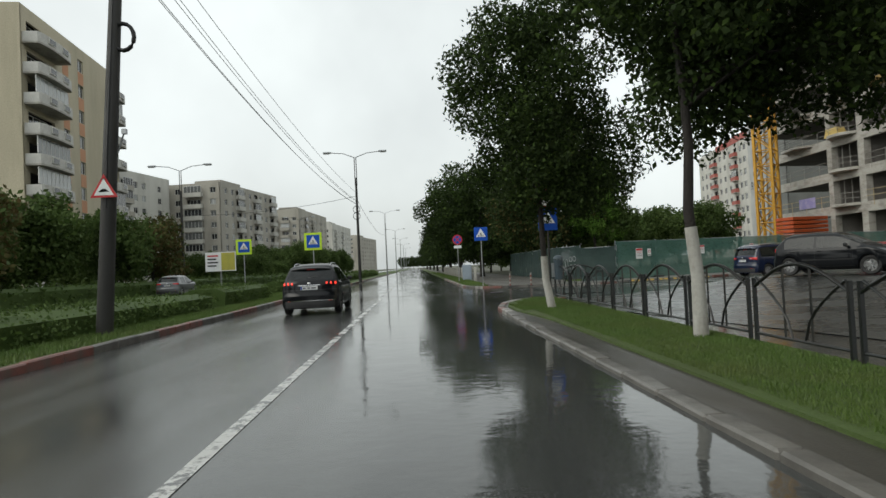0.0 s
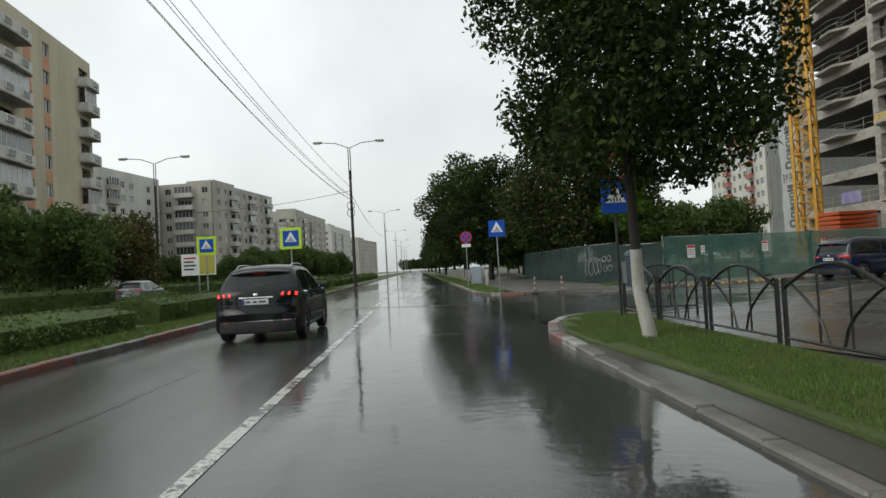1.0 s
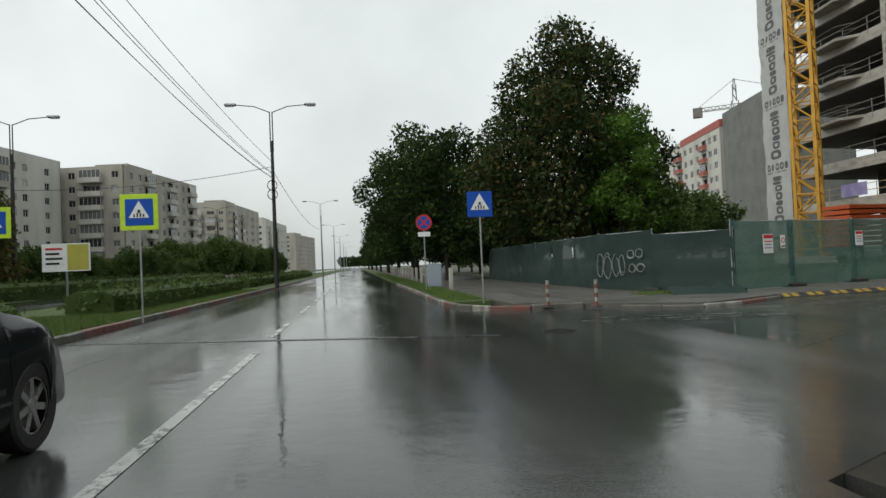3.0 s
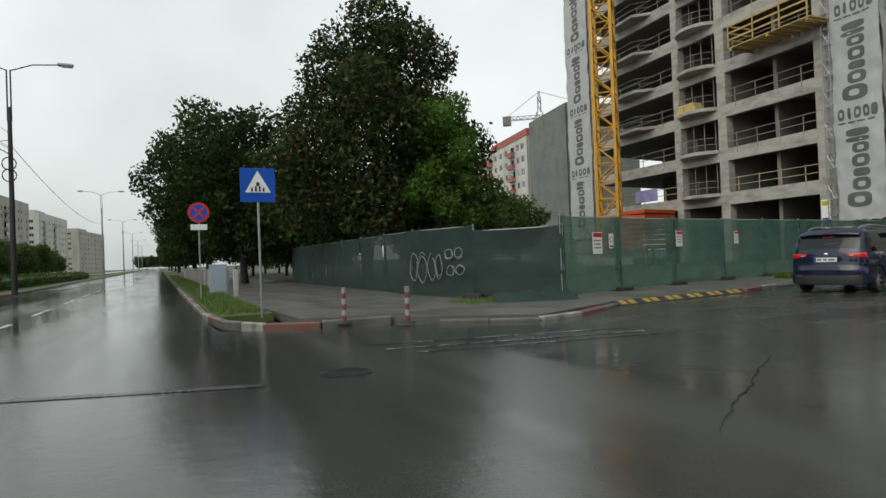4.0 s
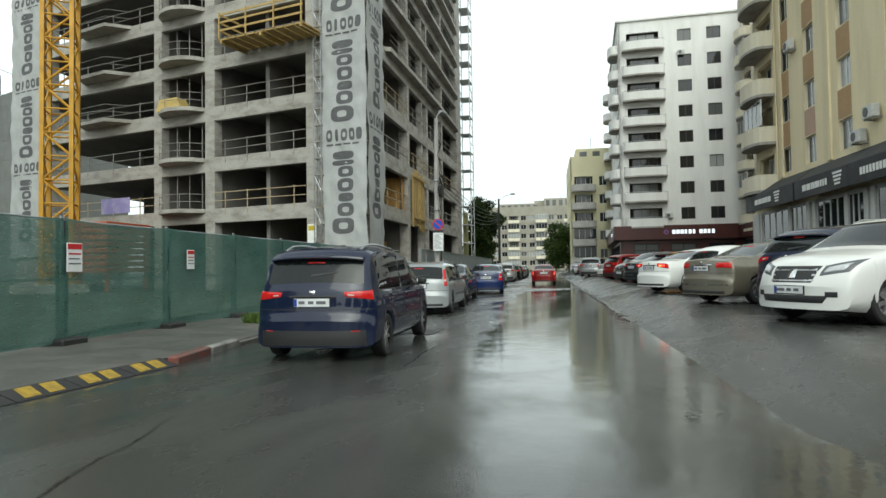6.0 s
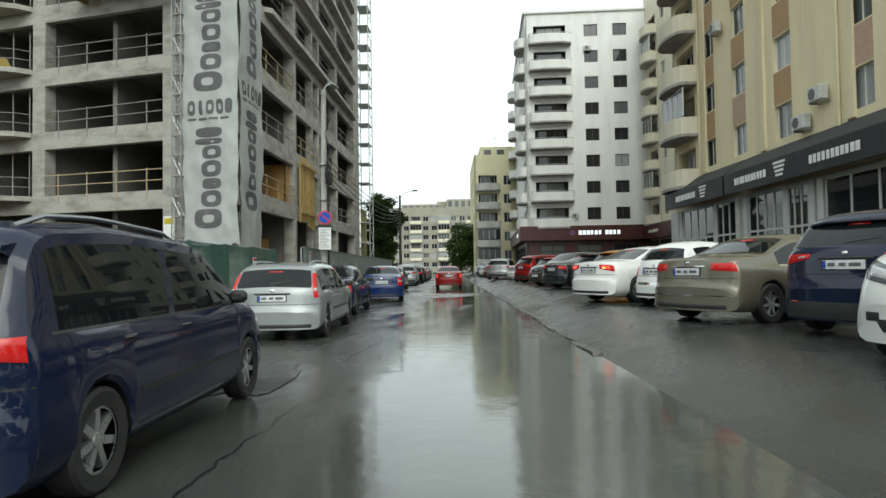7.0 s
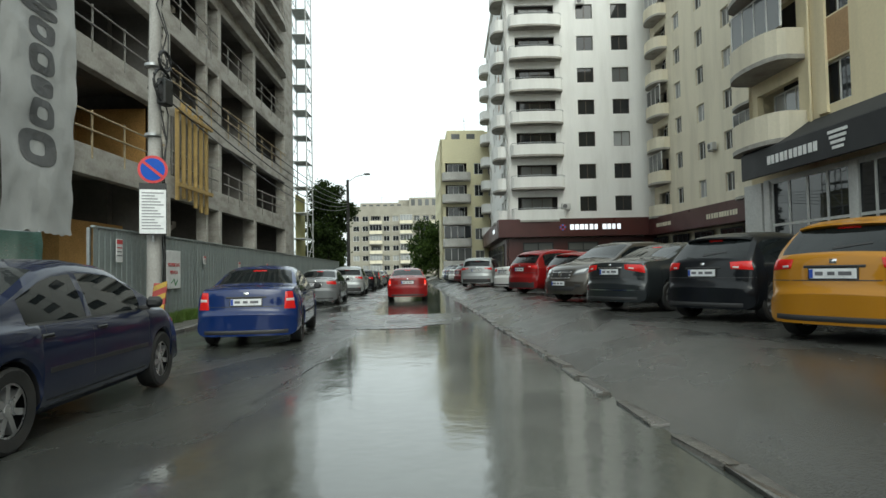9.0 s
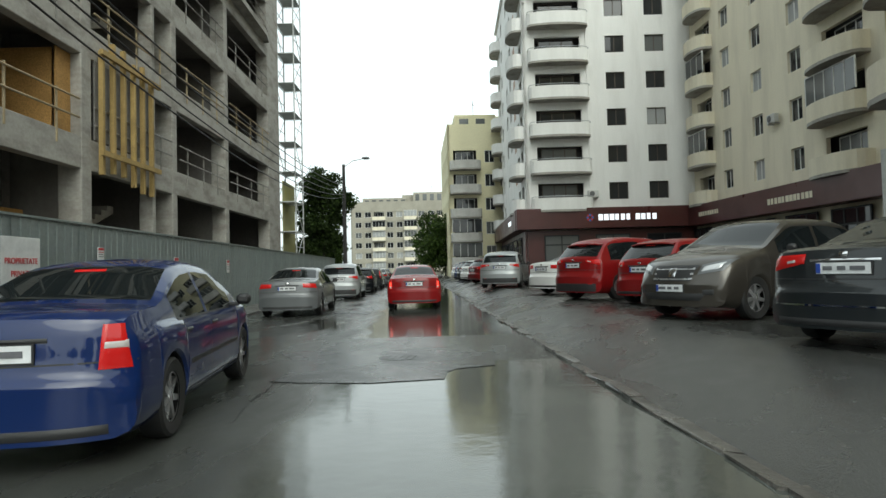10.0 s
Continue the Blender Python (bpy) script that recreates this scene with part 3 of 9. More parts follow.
def block(name, label, corner, along, length, depth, height, storey, wall_mat, seed, cols, first=1.3, win=(1.3, 1.35), panel=None, frame_mat=None, balconies=(), ground=0.0, side_cols=(), parapet_mat=None, glazed=0.4, roof_box=True, back_cols=(), end_balconies=()):
    """A block of flats: walls with openings, a window in each, balcony stacks, a parapet roof. cols: window places along its front."""
    r = random.Random(seed)
    frame_mat = frame_mat or M_FRAME_WHITE
    base = thing(name, label, "building", facing(corner, along))
    floors = int((height - ground - 0.6) / storey)
    zs = [ground + k * storey + 0.95 for k in range(floors)]
    sides = [(Matrix(), length, cols, True)]
    sides.append((Matrix.Translation((0, depth, 0)) @ Matrix.Rotation(radians(-90), 4, "Z"), depth, side_cols, False))
    sides.append((Matrix.Translation((length, 0, 0)) @ Matrix.Rotation(radians(90), 4, "Z"), depth, back_cols, False))
    sides.append((Matrix.Translation((length, depth, 0)) @ Matrix.Rotation(radians(180), 4, "Z"), length, (), False))
    for m, wide, places, front in sides:
        holes = [(c - win[0] / 2, c + win[0] / 2, z, z + win[1]) for c in places for z in zs]
        bcols = balconies if front else end_balconies if places is side_cols else ()
        for (c, bw, bd, _) in bcols:
            holes += [(c - bw * 0.38, c + bw * 0.38, z - 0.75, z + win[1]) for z in zs]
        bm = bmesh.new()
        holed(bm, wide, height, holes)
        part("wall", bm, wall_mat, base, m=m)
        for c in places:
            for z in zs:
                add_window(base, m, c - win[0] / 2, z, win[0], win[1], frame_mat, r)
            if panel:
                for z in zs[1:]:
                    bm = bmesh.new()
                    box(bm, c - win[0] / 2, c + win[0] / 2, -0.012, 0, z - (storey - win[1]) + 0.06, z - 0.06)
                    part("spandrel_panel", bm, panel if isinstance(panel, bpy.types.Material) else r.choice(panel), base, m=m)
        for (c, bw, bd, rnd_) in bcols:
            me = balcony_mesh(bw, bd, 0.92, [M_CONC, parapet_mat or wall_mat, M_STEEL], rnd_, rail=parapet_mat is M_WHITE)
            for z in zs:
                child("balcony", me, base, m @ Matrix.Translation((c - bw / 2, 0, z - 0.8)))
                if r.random() < glazed:
                    bm = bmesh.new()
                    n = max(3, int(bw / 0.8))
                    for i in range(n + 1):
                        box(bm, (bw - 0.2) * i / n, (bw - 0.2) * i / n + 0.06, 0, 0.06, 0, 1.5)
                    box(bm, 0, bw - 0.14, 0, 0.06, 1.5, 1.56)
                    enc = part("balcony_glazing", bm, M_FRAME_WHITE, base, m=m @ Matrix.Translation((c - bw / 2 + 0.1, -bd * 0.62, z + 0.2)))
                    bm = bmesh.new()
                    box(bm, 0.03, bw - 0.2, 0.02, 0.03, 0.02, 1.5)
                    part("pane", bm, r.choice([M_WIN_MID, M_WIN_BRIGHT, M_WIN_DARK]), enc)
                else:
                    add_window(base, m, c - bw * 0.3, z - 0.7, bw * 0.6, win[1] + 0.65, frame_mat, r, 3, 0.5)
    bm = bmesh.new()
    box(bm, 0.2, length - 0.2, 0.2, depth - 0.2, height - 0.5, height - 0.35)
    part("roof", bm, M_ROOF, base)
    # an added box in the room-shade colour fills the hollow block
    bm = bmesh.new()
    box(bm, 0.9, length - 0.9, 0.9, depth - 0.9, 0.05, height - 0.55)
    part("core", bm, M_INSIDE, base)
    if roof_box:
        bm = bmesh.new()
        soft_box(bm, length * 0.3, length * 0.62, depth * 0.3, depth * 0.75, height - 0.35, height + 2.2, 0.05)
        part("lift_house", bm, wall_mat, base)
    return base

# white block over the bank
white = block("white_apartment_building", "white rendered apartment building with stacked curved balconies over a bank", (83.9, 33.8), (85.9, 20.7), 13.25, 26, 29.6, 2.92, M_WHITE, 3, (7.3, 10.45), win=(1.5, 1.35), frame_mat=M_FRAME_BROWN, balconies=((2.75, 4.7, 1.15, 0.5),), ground=5.5, side_cols=(3, 6.5, 12, 15.5, 21.5, 24), parapet_mat=M_WHITE, glazed=0.0, roof_box=False)
ochre = block("ochre_apartment_building", "ochre rendered apartment building with shops on its ground floor", (54.3, 22.4), (8.0, 12.5), 25, 14, 29, 2.87, M_YELLOW_WALL, 4, (5.1, 8.4, 12.2, 17.0, 20.5, 23.5), win=(1.3, 1.4), panel=[M_PEACH, M_PINK, M_PEACH], frame_mat=M_FRAME_WHITE, balconies=((1.9, 3.4, 1.3, 0.5),), ground=5.5, parapet_mat=M_CREAM, glazed=0.35, roof_box=False)
cream = block("cream_apartment_building", "cream rendered apartment building with rounded balconies", (86.2, 20.78), (56.35, 14.35), 30.8, 12, 31, 2.87, M_CREAM, 5, (5.6, 9.5, 13.5, 22.0, 26.0), win=(1.2, 1.3), frame_mat=M_FRAME_WHITE, balconies=((2.4, 3.0, 1.2, 0.6), (17.5, 4.0, 1.3, 0.6)), ground=5.5, parapet_mat=M_CREAM, glazed=0.4, roof_box=False)
pale = block("pale_yellow_apartment_building", "pale yellow apartment building with glazed balconies far along the street", (106, 43.5), (109, 29.5), 14, 18, 18.2, 2.8, M_YELLOW_FAR, 6, (4.9, 6.7, 11.5), win=(1.15, 1.45), balconies=((2.0, 3.6, 1.5, 0.55), (9.0, 3.0, 1.2, 0.4)), ground=1.5, glazed=0.75, parapet_mat=M_BALC_WHITE, roof_box=True, side_cols=(2, 5, 8, 11, 14, 16.5))
M_CREAM_FAR = surface("faded_cream_render", (0.34, 0.32, 0.265), (0.22, 0.205, 0.17), 0.85, fine=6, coarse=0.2, amount=0.7)
endb = block("long_grey_apartment_building", "long pale grey apartment building closing the end of the street", (197, 85), (203, 50), 46, 14, 20, 2.8, M_CREAM_FAR, 8, (2, 4.6, 10.6, 13.2, 19.2, 21.8, 27.8, 30.4, 36.4, 39, 44.5), win=(1.7, 1.5), balconies=((7.6, 3.6, 1.2, 0.3), (16.2, 3.6, 1.2, 0.3), (24.8, 3.6, 1.2, 0.3), (33.4, 3.6, 1.2, 0.3), (41.8, 3.2, 1.2, 0.3)), ground=0.8, glazed=0.6, parapet_mat=M_CREAM)
tower = block("beige_tower_block", "beige tower block with terracotta panels and chunky balconies", (-34.7, 57.0), (-36.5, 79.0), 22, 16, 27, 2.8, M_BEIGE, 9, (8.5, 12.0), panel=M_BRICK_PANEL, win=(1.3, 1.35), balconies=((3.5, 6.4, 1.7, 0.22), (20.3, 3.0, 1.2, 0.15)), ground=1.0, parapet_mat=M_BALC_WHITE, glazed=0.3, side_cols=(4, 9), roof_box=False)
row_b = block("grey_apartment_block", "weathered grey apartment block with a stepped roof", (-46, 150), (-40, 184), 34, 16, 24, 2.8, M_BLOCK, 10, (3, 6.5, 13, 16.5, 23, 26.5), win=(1.4, 1.35), balconies=((10, 3.4, 1.1, 0.15), (20, 3.4, 1.1, 0.15), (30.5, 3.4, 1.2, 0.15)), ground=1.0, parapet_mat=M_BLOCK_LIGHT, glazed=0.7, side_cols=(1.7, 5.2, 14.2), end_balconies=((9.4, 4.6, 1.3, 0.15),), back_cols=(4, 8))
row_c = block("pale_apartment_block", "pale grey apartment block with many glazed balconies", (-66, 105), (-58, 150), 46, 14, 25, 2.8, M_BLOCK_LIGHT, 11, (3, 6, 13, 16, 23, 26, 33, 36, 42), win=(1.4, 1.35), balconies=((9.5, 3.4, 1.1, 0.15), (19.5, 3.4, 1.1, 0.15), (29.5, 3.4, 1.1, 0.15)), ground=1.0, parapet_mat=M_BLOCK, glazed=0.7, side_cols=(1.6, 12.4), end_balconies=((4.6, 3.2, 1.2, 0.15), (9.4, 3.2, 1.2, 0.15)))
row_d = block("far_apartment_block", "grey apartment block far along the main road", (-44, 240), (-40, 285), 45, 16, 26, 2.8, M_BLOCK, 12, (3, 6, 13, 16, 23, 26, 33, 36, 42), win=(1.5, 1.35), balconies=((9.5, 3.4, 1.1, 0.15), (19.5, 3.4, 1.1, 0.15)), ground=1.0, side_cols=(2, 14), end_balconies=((6, 3.4, 1.2, 0.15), (10.6, 3.4, 1.2, 0.15)), glazed=0.6)
row_e = block("far_pale_apartment_block", "pale apartment block far along the main road", (-42, 320), (-38, 370), 50, 16, 26, 2.8, M_BLOCK_LIGHT, 13, (4, 10, 16, 22, 28, 34, 40, 46), win=(1.6, 1.35), balconies=((7, 3.0, 1.1, 0.15), (25, 3.0, 1.1, 0.15)), ground=1.0, side_cols=(3, 8, 13), glazed=0.5)
row_f = block("farthest_apartment_block", "low pale apartment block at the end of the main road", (-38, 420), (-30, 480), 60, 16, 24, 2.8, M_BLOCK, 14, (4, 12, 20, 28, 36, 44, 52), win=(1.8, 1.35), ground=1.0, side_cols=(4, 11))
# dark framed fields in the parapets of the tower's balconies, and boxes for cooling beside them
for k in range(9):
    z_ = 1.0 + 2.8 * k + 0.15
    for c_, xs_ in ((3.5, (-1.9, 0.65)), (20.3, (-0.6,))):
        d_ = 1.66 if c_ < 10 else 1.2
        for dx_ in xs_:
            bm = bmesh.new()
            soft_box(bm, c_ + dx_, c_ + dx_ + 1.25, -d_ - 0.1, -d_ * 0.8, z_ + 0.2, z_ + 0.82, 0.02)
            f_ = part("parapet_field", bm, M_BALC_WHITE, tower)
            bm = bmesh.new()
            box(bm, c_ + dx_ + 0.1, c_ + dx_ + 1.15, -d_ - 0.112, -d_ - 0.1, z_ + 0.28, z_ + 0.74)
            part("dark_field", bm, M_WIN_DARK, f_)
# set-back top storeys, vents and aerials on the far roofs
for owner, spots in ((endb, ((3, 15, 1.2), (17, 27, 2.6), (30, 44, 1.4))), (pale, ((1.0, 6.0, 1.6), (8.0, 13.0, 2.4)))):
    top_z = 20 if owner is endb else 18.2
    for xa, xb, hh in spots:
        bm = bmesh.new()
        soft_box(bm, xa, xb, 2.0, 9.0, top_z - 0.4, top_z + hh, 0.05)
        part("attic_storey", bm, M_CREAM_FAR if owner is endb else M_YELLOW_FAR, owner)
        for q in range(int((xb - xa) / 2)):
            bm = bmesh.new()
            box(bm, xa + 0.6 + 2 * q, xa + 1.7 + 2 * q, 1.96, 2.0, top_z + 0.3, top_z + hh - 0.5)
            part("attic_window", bm, M_WIN_MID, owner)
        bm = bmesh.new()
        rod(bm, ((xa + xb) / 2, 4, top_z + hh), ((xa + xb) / 2, 4, top_z + hh + 2.2), 0.05, n=5)
        rod(bm, ((xa + xb) / 2 - 0.6, 4, top_z + hh + 1.7), ((xa + xb) / 2 + 0.6, 4, top_z + hh + 1.7), 0.03, n=5)
        part("aerial", bm, M_STEEL, owner)

# ---------------------------------------------------------------- shopfronts on the ochre building
def glazed_front(parent, m, x0, x1, z0, z1, cols, transom, frame_mat, pane_mat, y=-0.25, t=0.09):
    """A shop window: white frame bars with a pane in each field."""
    bm = bmesh.new()
    for z in (z0, transom, z1 - t):
        box(bm, x0, x1, y - 0.03, y + 0.05, z, z + t)
    for i in range(cols + 1):
        x = x0 + (x1 - x0 - t) * i / cols
        box(bm, x, x + t, y - 0.032, y + 0.052, z0, z1)
    fr = part("shop_window_frame", bm, frame_mat, parent, m=m)
    for i in range(cols):
        for za, zb in ((z0 + t, transom), (transom + t, z1 - t)):
            xa = x0 + (x1 - x0 - t) * i / cols + t
            xb = x0 + (x1 - x0 - t) * (i + 1) / cols
            bm = bmesh.new()
            box(bm, xa, xb, y, y + 0.012, za, zb)
            part("pane", bm, pane_mat, fr)


def letter_blocks(parent, m, x, z, count, w, h, gap, mat, y, r):
    """Lettering shown as plain blocks of its size."""
    for i in range(count):
        k = r.uniform(0.7, 1.0)
        bm = bmesh.new()
        box(bm, x + (w + gap) * i, x + (w + gap) * i + w * k, y - 0.02, y, z, z + h)
        part("sign_block", bm, mat, parent, m=m)


def slope(bm, x0, x1, y0, z0, y1, z1, t=0.04):
    vs = [bm.verts.new(c) for c in ((x0, y0, z0), (x1, y0, z0), (x1, y1, z1), (x0, y1, z1), (x0, y0, z0 - t), (x1, y0, z0 - t), (x1, y1, z1 - t), (x0, y1, z1 - t))]
    for q in ((0, 1, 2, 3), (7, 6, 5, 4), (0, 4, 5, 1), (1, 5, 6, 2), (2, 6, 7, 3), (3, 7, 4, 0)):
        bm.faces.new([vs[i] for i in q])


r = random.Random(77)
I4 = Matrix()
for i, (x0, x1) in enumerate(((1.4, 8.7), (9.2, 14.6), (14.9, 24.6))):
    bm = bmesh.new()
    slope(bm, x0 - 0.15, x1 + 0.15, 0.0, 6.15, -1.05, 5.42)
    slope(bm, x0 - 0.15, x0 - 0.1, 0.0, 6.12, -1.05, 5.42, 0.7)
    part("awning", bm, M_AWNING, ochre, "dark sloping awning")
    bm = bmesh.new()
    soft_box(bm, x0 - 0.15, x1 + 0.15, -1.1, -1.0, 4.45, 5.4, 0.02)
    part("fascia_board", bm, M_FASCIA, ochre, "black fascia board")
    letter_blocks(ochre, I4, x0 + (0.9 if i else 1.6), 4.78, 11, 0.2, 0.3, 0.05, M_LETTER, -1.1, r)
    if i < 2:
        for k in range(4):
            bm = bmesh.new()
            w = 0.85 - 0.12 * k
            box(bm, x0 + 5.2 - w / 2 - (0.6 if i else 0), x0 + 5.2 + w / 2 - (0.6 if i else 0), -1.12, -1.1, 5.15 - 0.16 * k, 5.24 - 0.16 * k)
            part("sign_bar", bm, M_LETTER, ochre)
    bm = bmesh.new()
    box(bm, x0 - 0.1, x1 + 0.1, -0.28, -0.02, 4.35, 4.45)
    part("lintel", bm, M_SHOP_WHITE, ochre)
    glazed_front(ochre, I4, x0 + 0.4, x0 + (x1 - x0) * 0.62, 0.3, 4.35, 4, 2.7, M_SHOP_WHITE, M_WIN_DARK)
    glazed_front(ochre, I4, x0 + (x1 - x0) * 0.66, x1 - 0.3, 0.3, 4.35, 3, 2.7, M_SHOP_WHITE, M_WIN_DARK)
    for x in (x0 - 0.05, x0 + (x1 - x0) * 0.62, x1 - 0.3):
        bm = bmesh.new()
        soft_box(bm, x, x + 0.38, -0.34, -0.02, 0, 4.4, 0.02)
        part("pilaster", bm, M_SHOP_WHITE, ochre)
bm = bmesh.new()
box(bm, 0.0, 1.2, -0.32, -0.02, 0, 4.4)
part("pilaster", bm, M_SHOP_WHITE, ochre)


def aircon(parent, m, x, z):
    bm = bmesh.new()
    soft_box(bm, x - 0.4, x + 0.4, -0.42, -0.1, z, z + 0.55, 0.03)
    u = part("air_conditioner", bm, M_SHOP_WHITE, parent, "white air conditioner box", m)
    bm = bmesh.new()
    rod(bm, (x - 0.1, -0.44, z + 0.28), (x - 0.1, -0.42, z + 0.28), 0.2, n=18)
    part("fan_grille", bm, M_TRIM_GREY, u, m=Matrix())
    for dx in (-0.3, 0.3):
        bm = bmesh.new()
        box(bm, x + dx - 0.02, x + dx + 0.02, -0.4, 0.0, z - 0.06, z)
        part("bracket", bm, M_STEEL, u)


M_TRIM_GREY = surface("grey_grille", (0.12, 0.12, 0.12), None, 0.6, bump=0)
for x, z in ((6.6, 12.9), (9.9, 15.6), (15.0, 7.2), (13.9, 6.4), (6.5, 18.4)):
    aircon(ochre, I4, x, z)
aircon(white, I4, 5.2, 6.6)
aircon(white, I4, 6.9, 25.2)
aircon(cream, I4, 11.6, 9.6)
# drain pipe and panel joints on the ochre wall
for x in (3.9, 15.9):
    bm = bmesh.new()
    rod(bm, (x, -0.06, 5.6), (x, -0.06, 28.4), 0.05, n=8)
    part("drain_pipe", bm, M_YELLOW_WALL, ochre)
for x in (4.0, 10.1, 16.0):
    bm = bmesh.new()
    box(bm, x + 0.3, x + 0.75, -0.10, -0.0, 6.2, 28.6)
    part("wall_rib", bm, M_YELLOW_WALL, ochre)

# ---------------------------------------------------------------- bank on the ground floor of the white building
I_N = Matrix.Translation((0, 26, 0)) @ Matrix.Rotation(radians(-90), 4, "Z")
for m, wide in ((I4, 13.25), (I_N, 26.0)):
    bm = bmesh.new()
    soft_box(bm, -0.9, wide + 0.05 if m is I4 else wide + 0.3, -0.95, -0.02, 4.15, 5.75, 0.03)
    part("bank_fascia", bm, M_MAROON, white, "dark maroon fascia over the bank", m)
    bm = bmesh.new()
    box(bm, 0.0, wide, -0.16, -0.02, 0, 4.1)
    part("bank_wall", bm, M_MAROON, white, m=m)
    for x in range(1, int(wide) - 2, 4):
        glazed_front(white, m, x + 0.3, x + 3.0, 0.7, 3.7, 2, 2.9, M_FASCIA, M_WIN_MID if x % 3 else M_WIN_DARK, -0.24)
M_SIGN_DOT_RED = surface("logo_red", (0.5, 0.03, 0.03), None, 0.5, bump=0)
M_SIGN_DOT_BLUE = surface("logo_blue", (0.05, 0.15, 0.5), None, 0.5, bump=0)
M_BANK_LIT = glow("lit_white_sign", (0.9, 0.92, 1.0), 0.9)
letter_blocks(white, I4, 5.4, 4.75, 6, 0.36, 0.45, 0.07, M_BANK_LIT, -0.96, r)
letter_blocks(white, I4, 8.25, 4.75, 4, 0.36, 0.45, 0.07, M_BANK_LIT, -0.96, r)
for a in range(8):
    bm = bmesh.new()
    c, s_ = math.cos(a * math.pi / 4), math.sin(a * math.pi / 4)
    rod(bm, (4.75 + 0.2 * c, -0.985, 4.97 + 0.2 * s_), (4.75 + 0.2 * c, -0.955, 4.97 + 0.2 * s_), 0.09, n=8)
    part("logo_dot", bm, M_SIGN_DOT_RED if a % 2 else M_SIGN_DOT_BLUE, white)
letter_blocks(white, I_N, 20.5, 4.8, 8, 0.25, 0.35, 0.05, M_BANK_LIT, -0.96, r)
bm = bmesh.new()
soft_box(bm, -0.5, 30.4, -1.0, -0.02, 4.1, 5.6, 0.03)
part("shop_fascia", bm, M_MAROON, cream, "dark maroon fascia over the shops", I4)
letter_blocks(cream, I4, 3.0, 4.7, 9, 0.28, 0.3, 0.06, M_CREAM, -1.01, r)
letter_blocks(cream, I4, 12.0, 4.6, 12, 0.3, 0.35, 0.06, M_CREAM, -1.01, r)
for x in range(0, 28, 4):
    glazed_front(cream, I4, x + 0.5, x + 3.4, 0.5, 3.9, 3, 3.0, M_FASCIA, M_WIN_DARK)
# corner ribs and attic storey of the white building
for x in (5.0, 13.0):
    bm = bmesh.new()
    box(bm, x, x + 0.22, -0.06, 0, 5.8, 29.6)
    part("wall_rib", bm, M_WHITE, white)
bm = bmesh.new()
soft_box(bm, -0.25, 13.5, -0.25, 26.2, 29.6, 29.85, 0.04)
part("cornice", bm, M_WHITE, white)
for k in range(8):
    for x in (1.6, 22.5):
        me = balcony_mesh(3.2, 1.15, 1.0, [M_CONC, M_WHITE, M_STEEL], 0.6)
        child("balcony", me, white, I_N @ Matrix.Translation((x, 0, 5.5 + 2.92 * k + 0.15)))
for k in range(8):
    bm = bmesh.new()
    box(bm, 18.6, 20.0, -0.02, 0, 5.7 + 2.92 * k, 6.4 + 2.92 * k)
    part("spandrel_panel", bm, M_PINK, white, m=I_N)

# ---------------------------------------------------------------- buildings seen past the site
M_RED_PANEL = surface("dull_red_panel", (0.36, 0.10, 0.08), (0.24, 0.08, 0.065), 0.7, fine=8, coarse=0.5, amount=0.6)
redw = block("red_and_white_building", "white apartment building with red panels behind the site", (87.0, 184), (79.4, 142), 42, 14, 30, 3.0, M_BLOCK_LIGHT, 61, (3, 7, 11, 20, 24, 28, 36, 39), win=(2.0, 1.4), ground=1.0, roof_box=False, side_cols=(3, 7, 11), balconies=((15.5, 4.5, 1.0, 0.1), (32.5, 3.5, 1.0, 0.1)), parapet_mat=M_RED_PANEL, glazed=0.1)
bm = bmesh.new()
soft_box(bm, 17.0, 42.1, -0.12, 13.9, 28.6, 30.3, 0.05)
part("red_cornice", bm, M_RED_PANEL, redw)
M_SLATE = surface("dull_grey_tile", (0.15, 0.155, 0.145), (0.09, 0.09, 0.085), 0.7, fine=8, coarse=0.3, amount=0.7)
grey_end = block("grey_tiled_building", "dull grey tiled building beside the site", (79.2, 141), (75.7, 122), 19, 16, 31, 3.2, M_SLATE, 62, (), ground=1.0, roof_box=False, frame_mat=M_FRAME_BROWN)
for i in range(8):
    bm = bmesh.new()
    box(bm, 0.0, 19.0, -0.03, 0.0, 4.0 + 3.2 * i, 4.12 + 3.2 * i)
    part("floor_joint", bm, M_CONC_DARK, grey_end)

# a tower crane at work behind the red and white building
M_CRANE_FAR = surface("grey_crane_steel", (0.16, 0.15, 0.145), (0.1, 0.07, 0.06), 0.6, 0.3, fine=10, coarse=0.8, amount=0.6)
far_crane = thing("far_tower_crane", "grey lattice tower crane behind the red and white building", "crane", pose(93, 157, 0, 0, 0, 147))
for name, h0, h1, w in (("mast", 0, 38, 0.8), ("peak", 38, 43.5, 0.45)):
    bm = bmesh.new()
    for a in (-w, w):
        for b in (-w, w):
            rod(bm, (a, b, h0), (a * (1 if name == "mast" else 0.3), b * (1 if name == "mast" else 0.3), h1), 0.11, n=5)
    for i in range(int((h1 - h0) / 2)):
        z = h0 + 2 * i
        for a in (-w, w):
            rod(bm, (a, -w, z), (a, w, z + 2), 0.05, n=4)
            rod(bm, (-w, a, z), (w, a, z + 2), 0.05, n=4)
    part(name, bm, M_CRANE_FAR, far_crane)
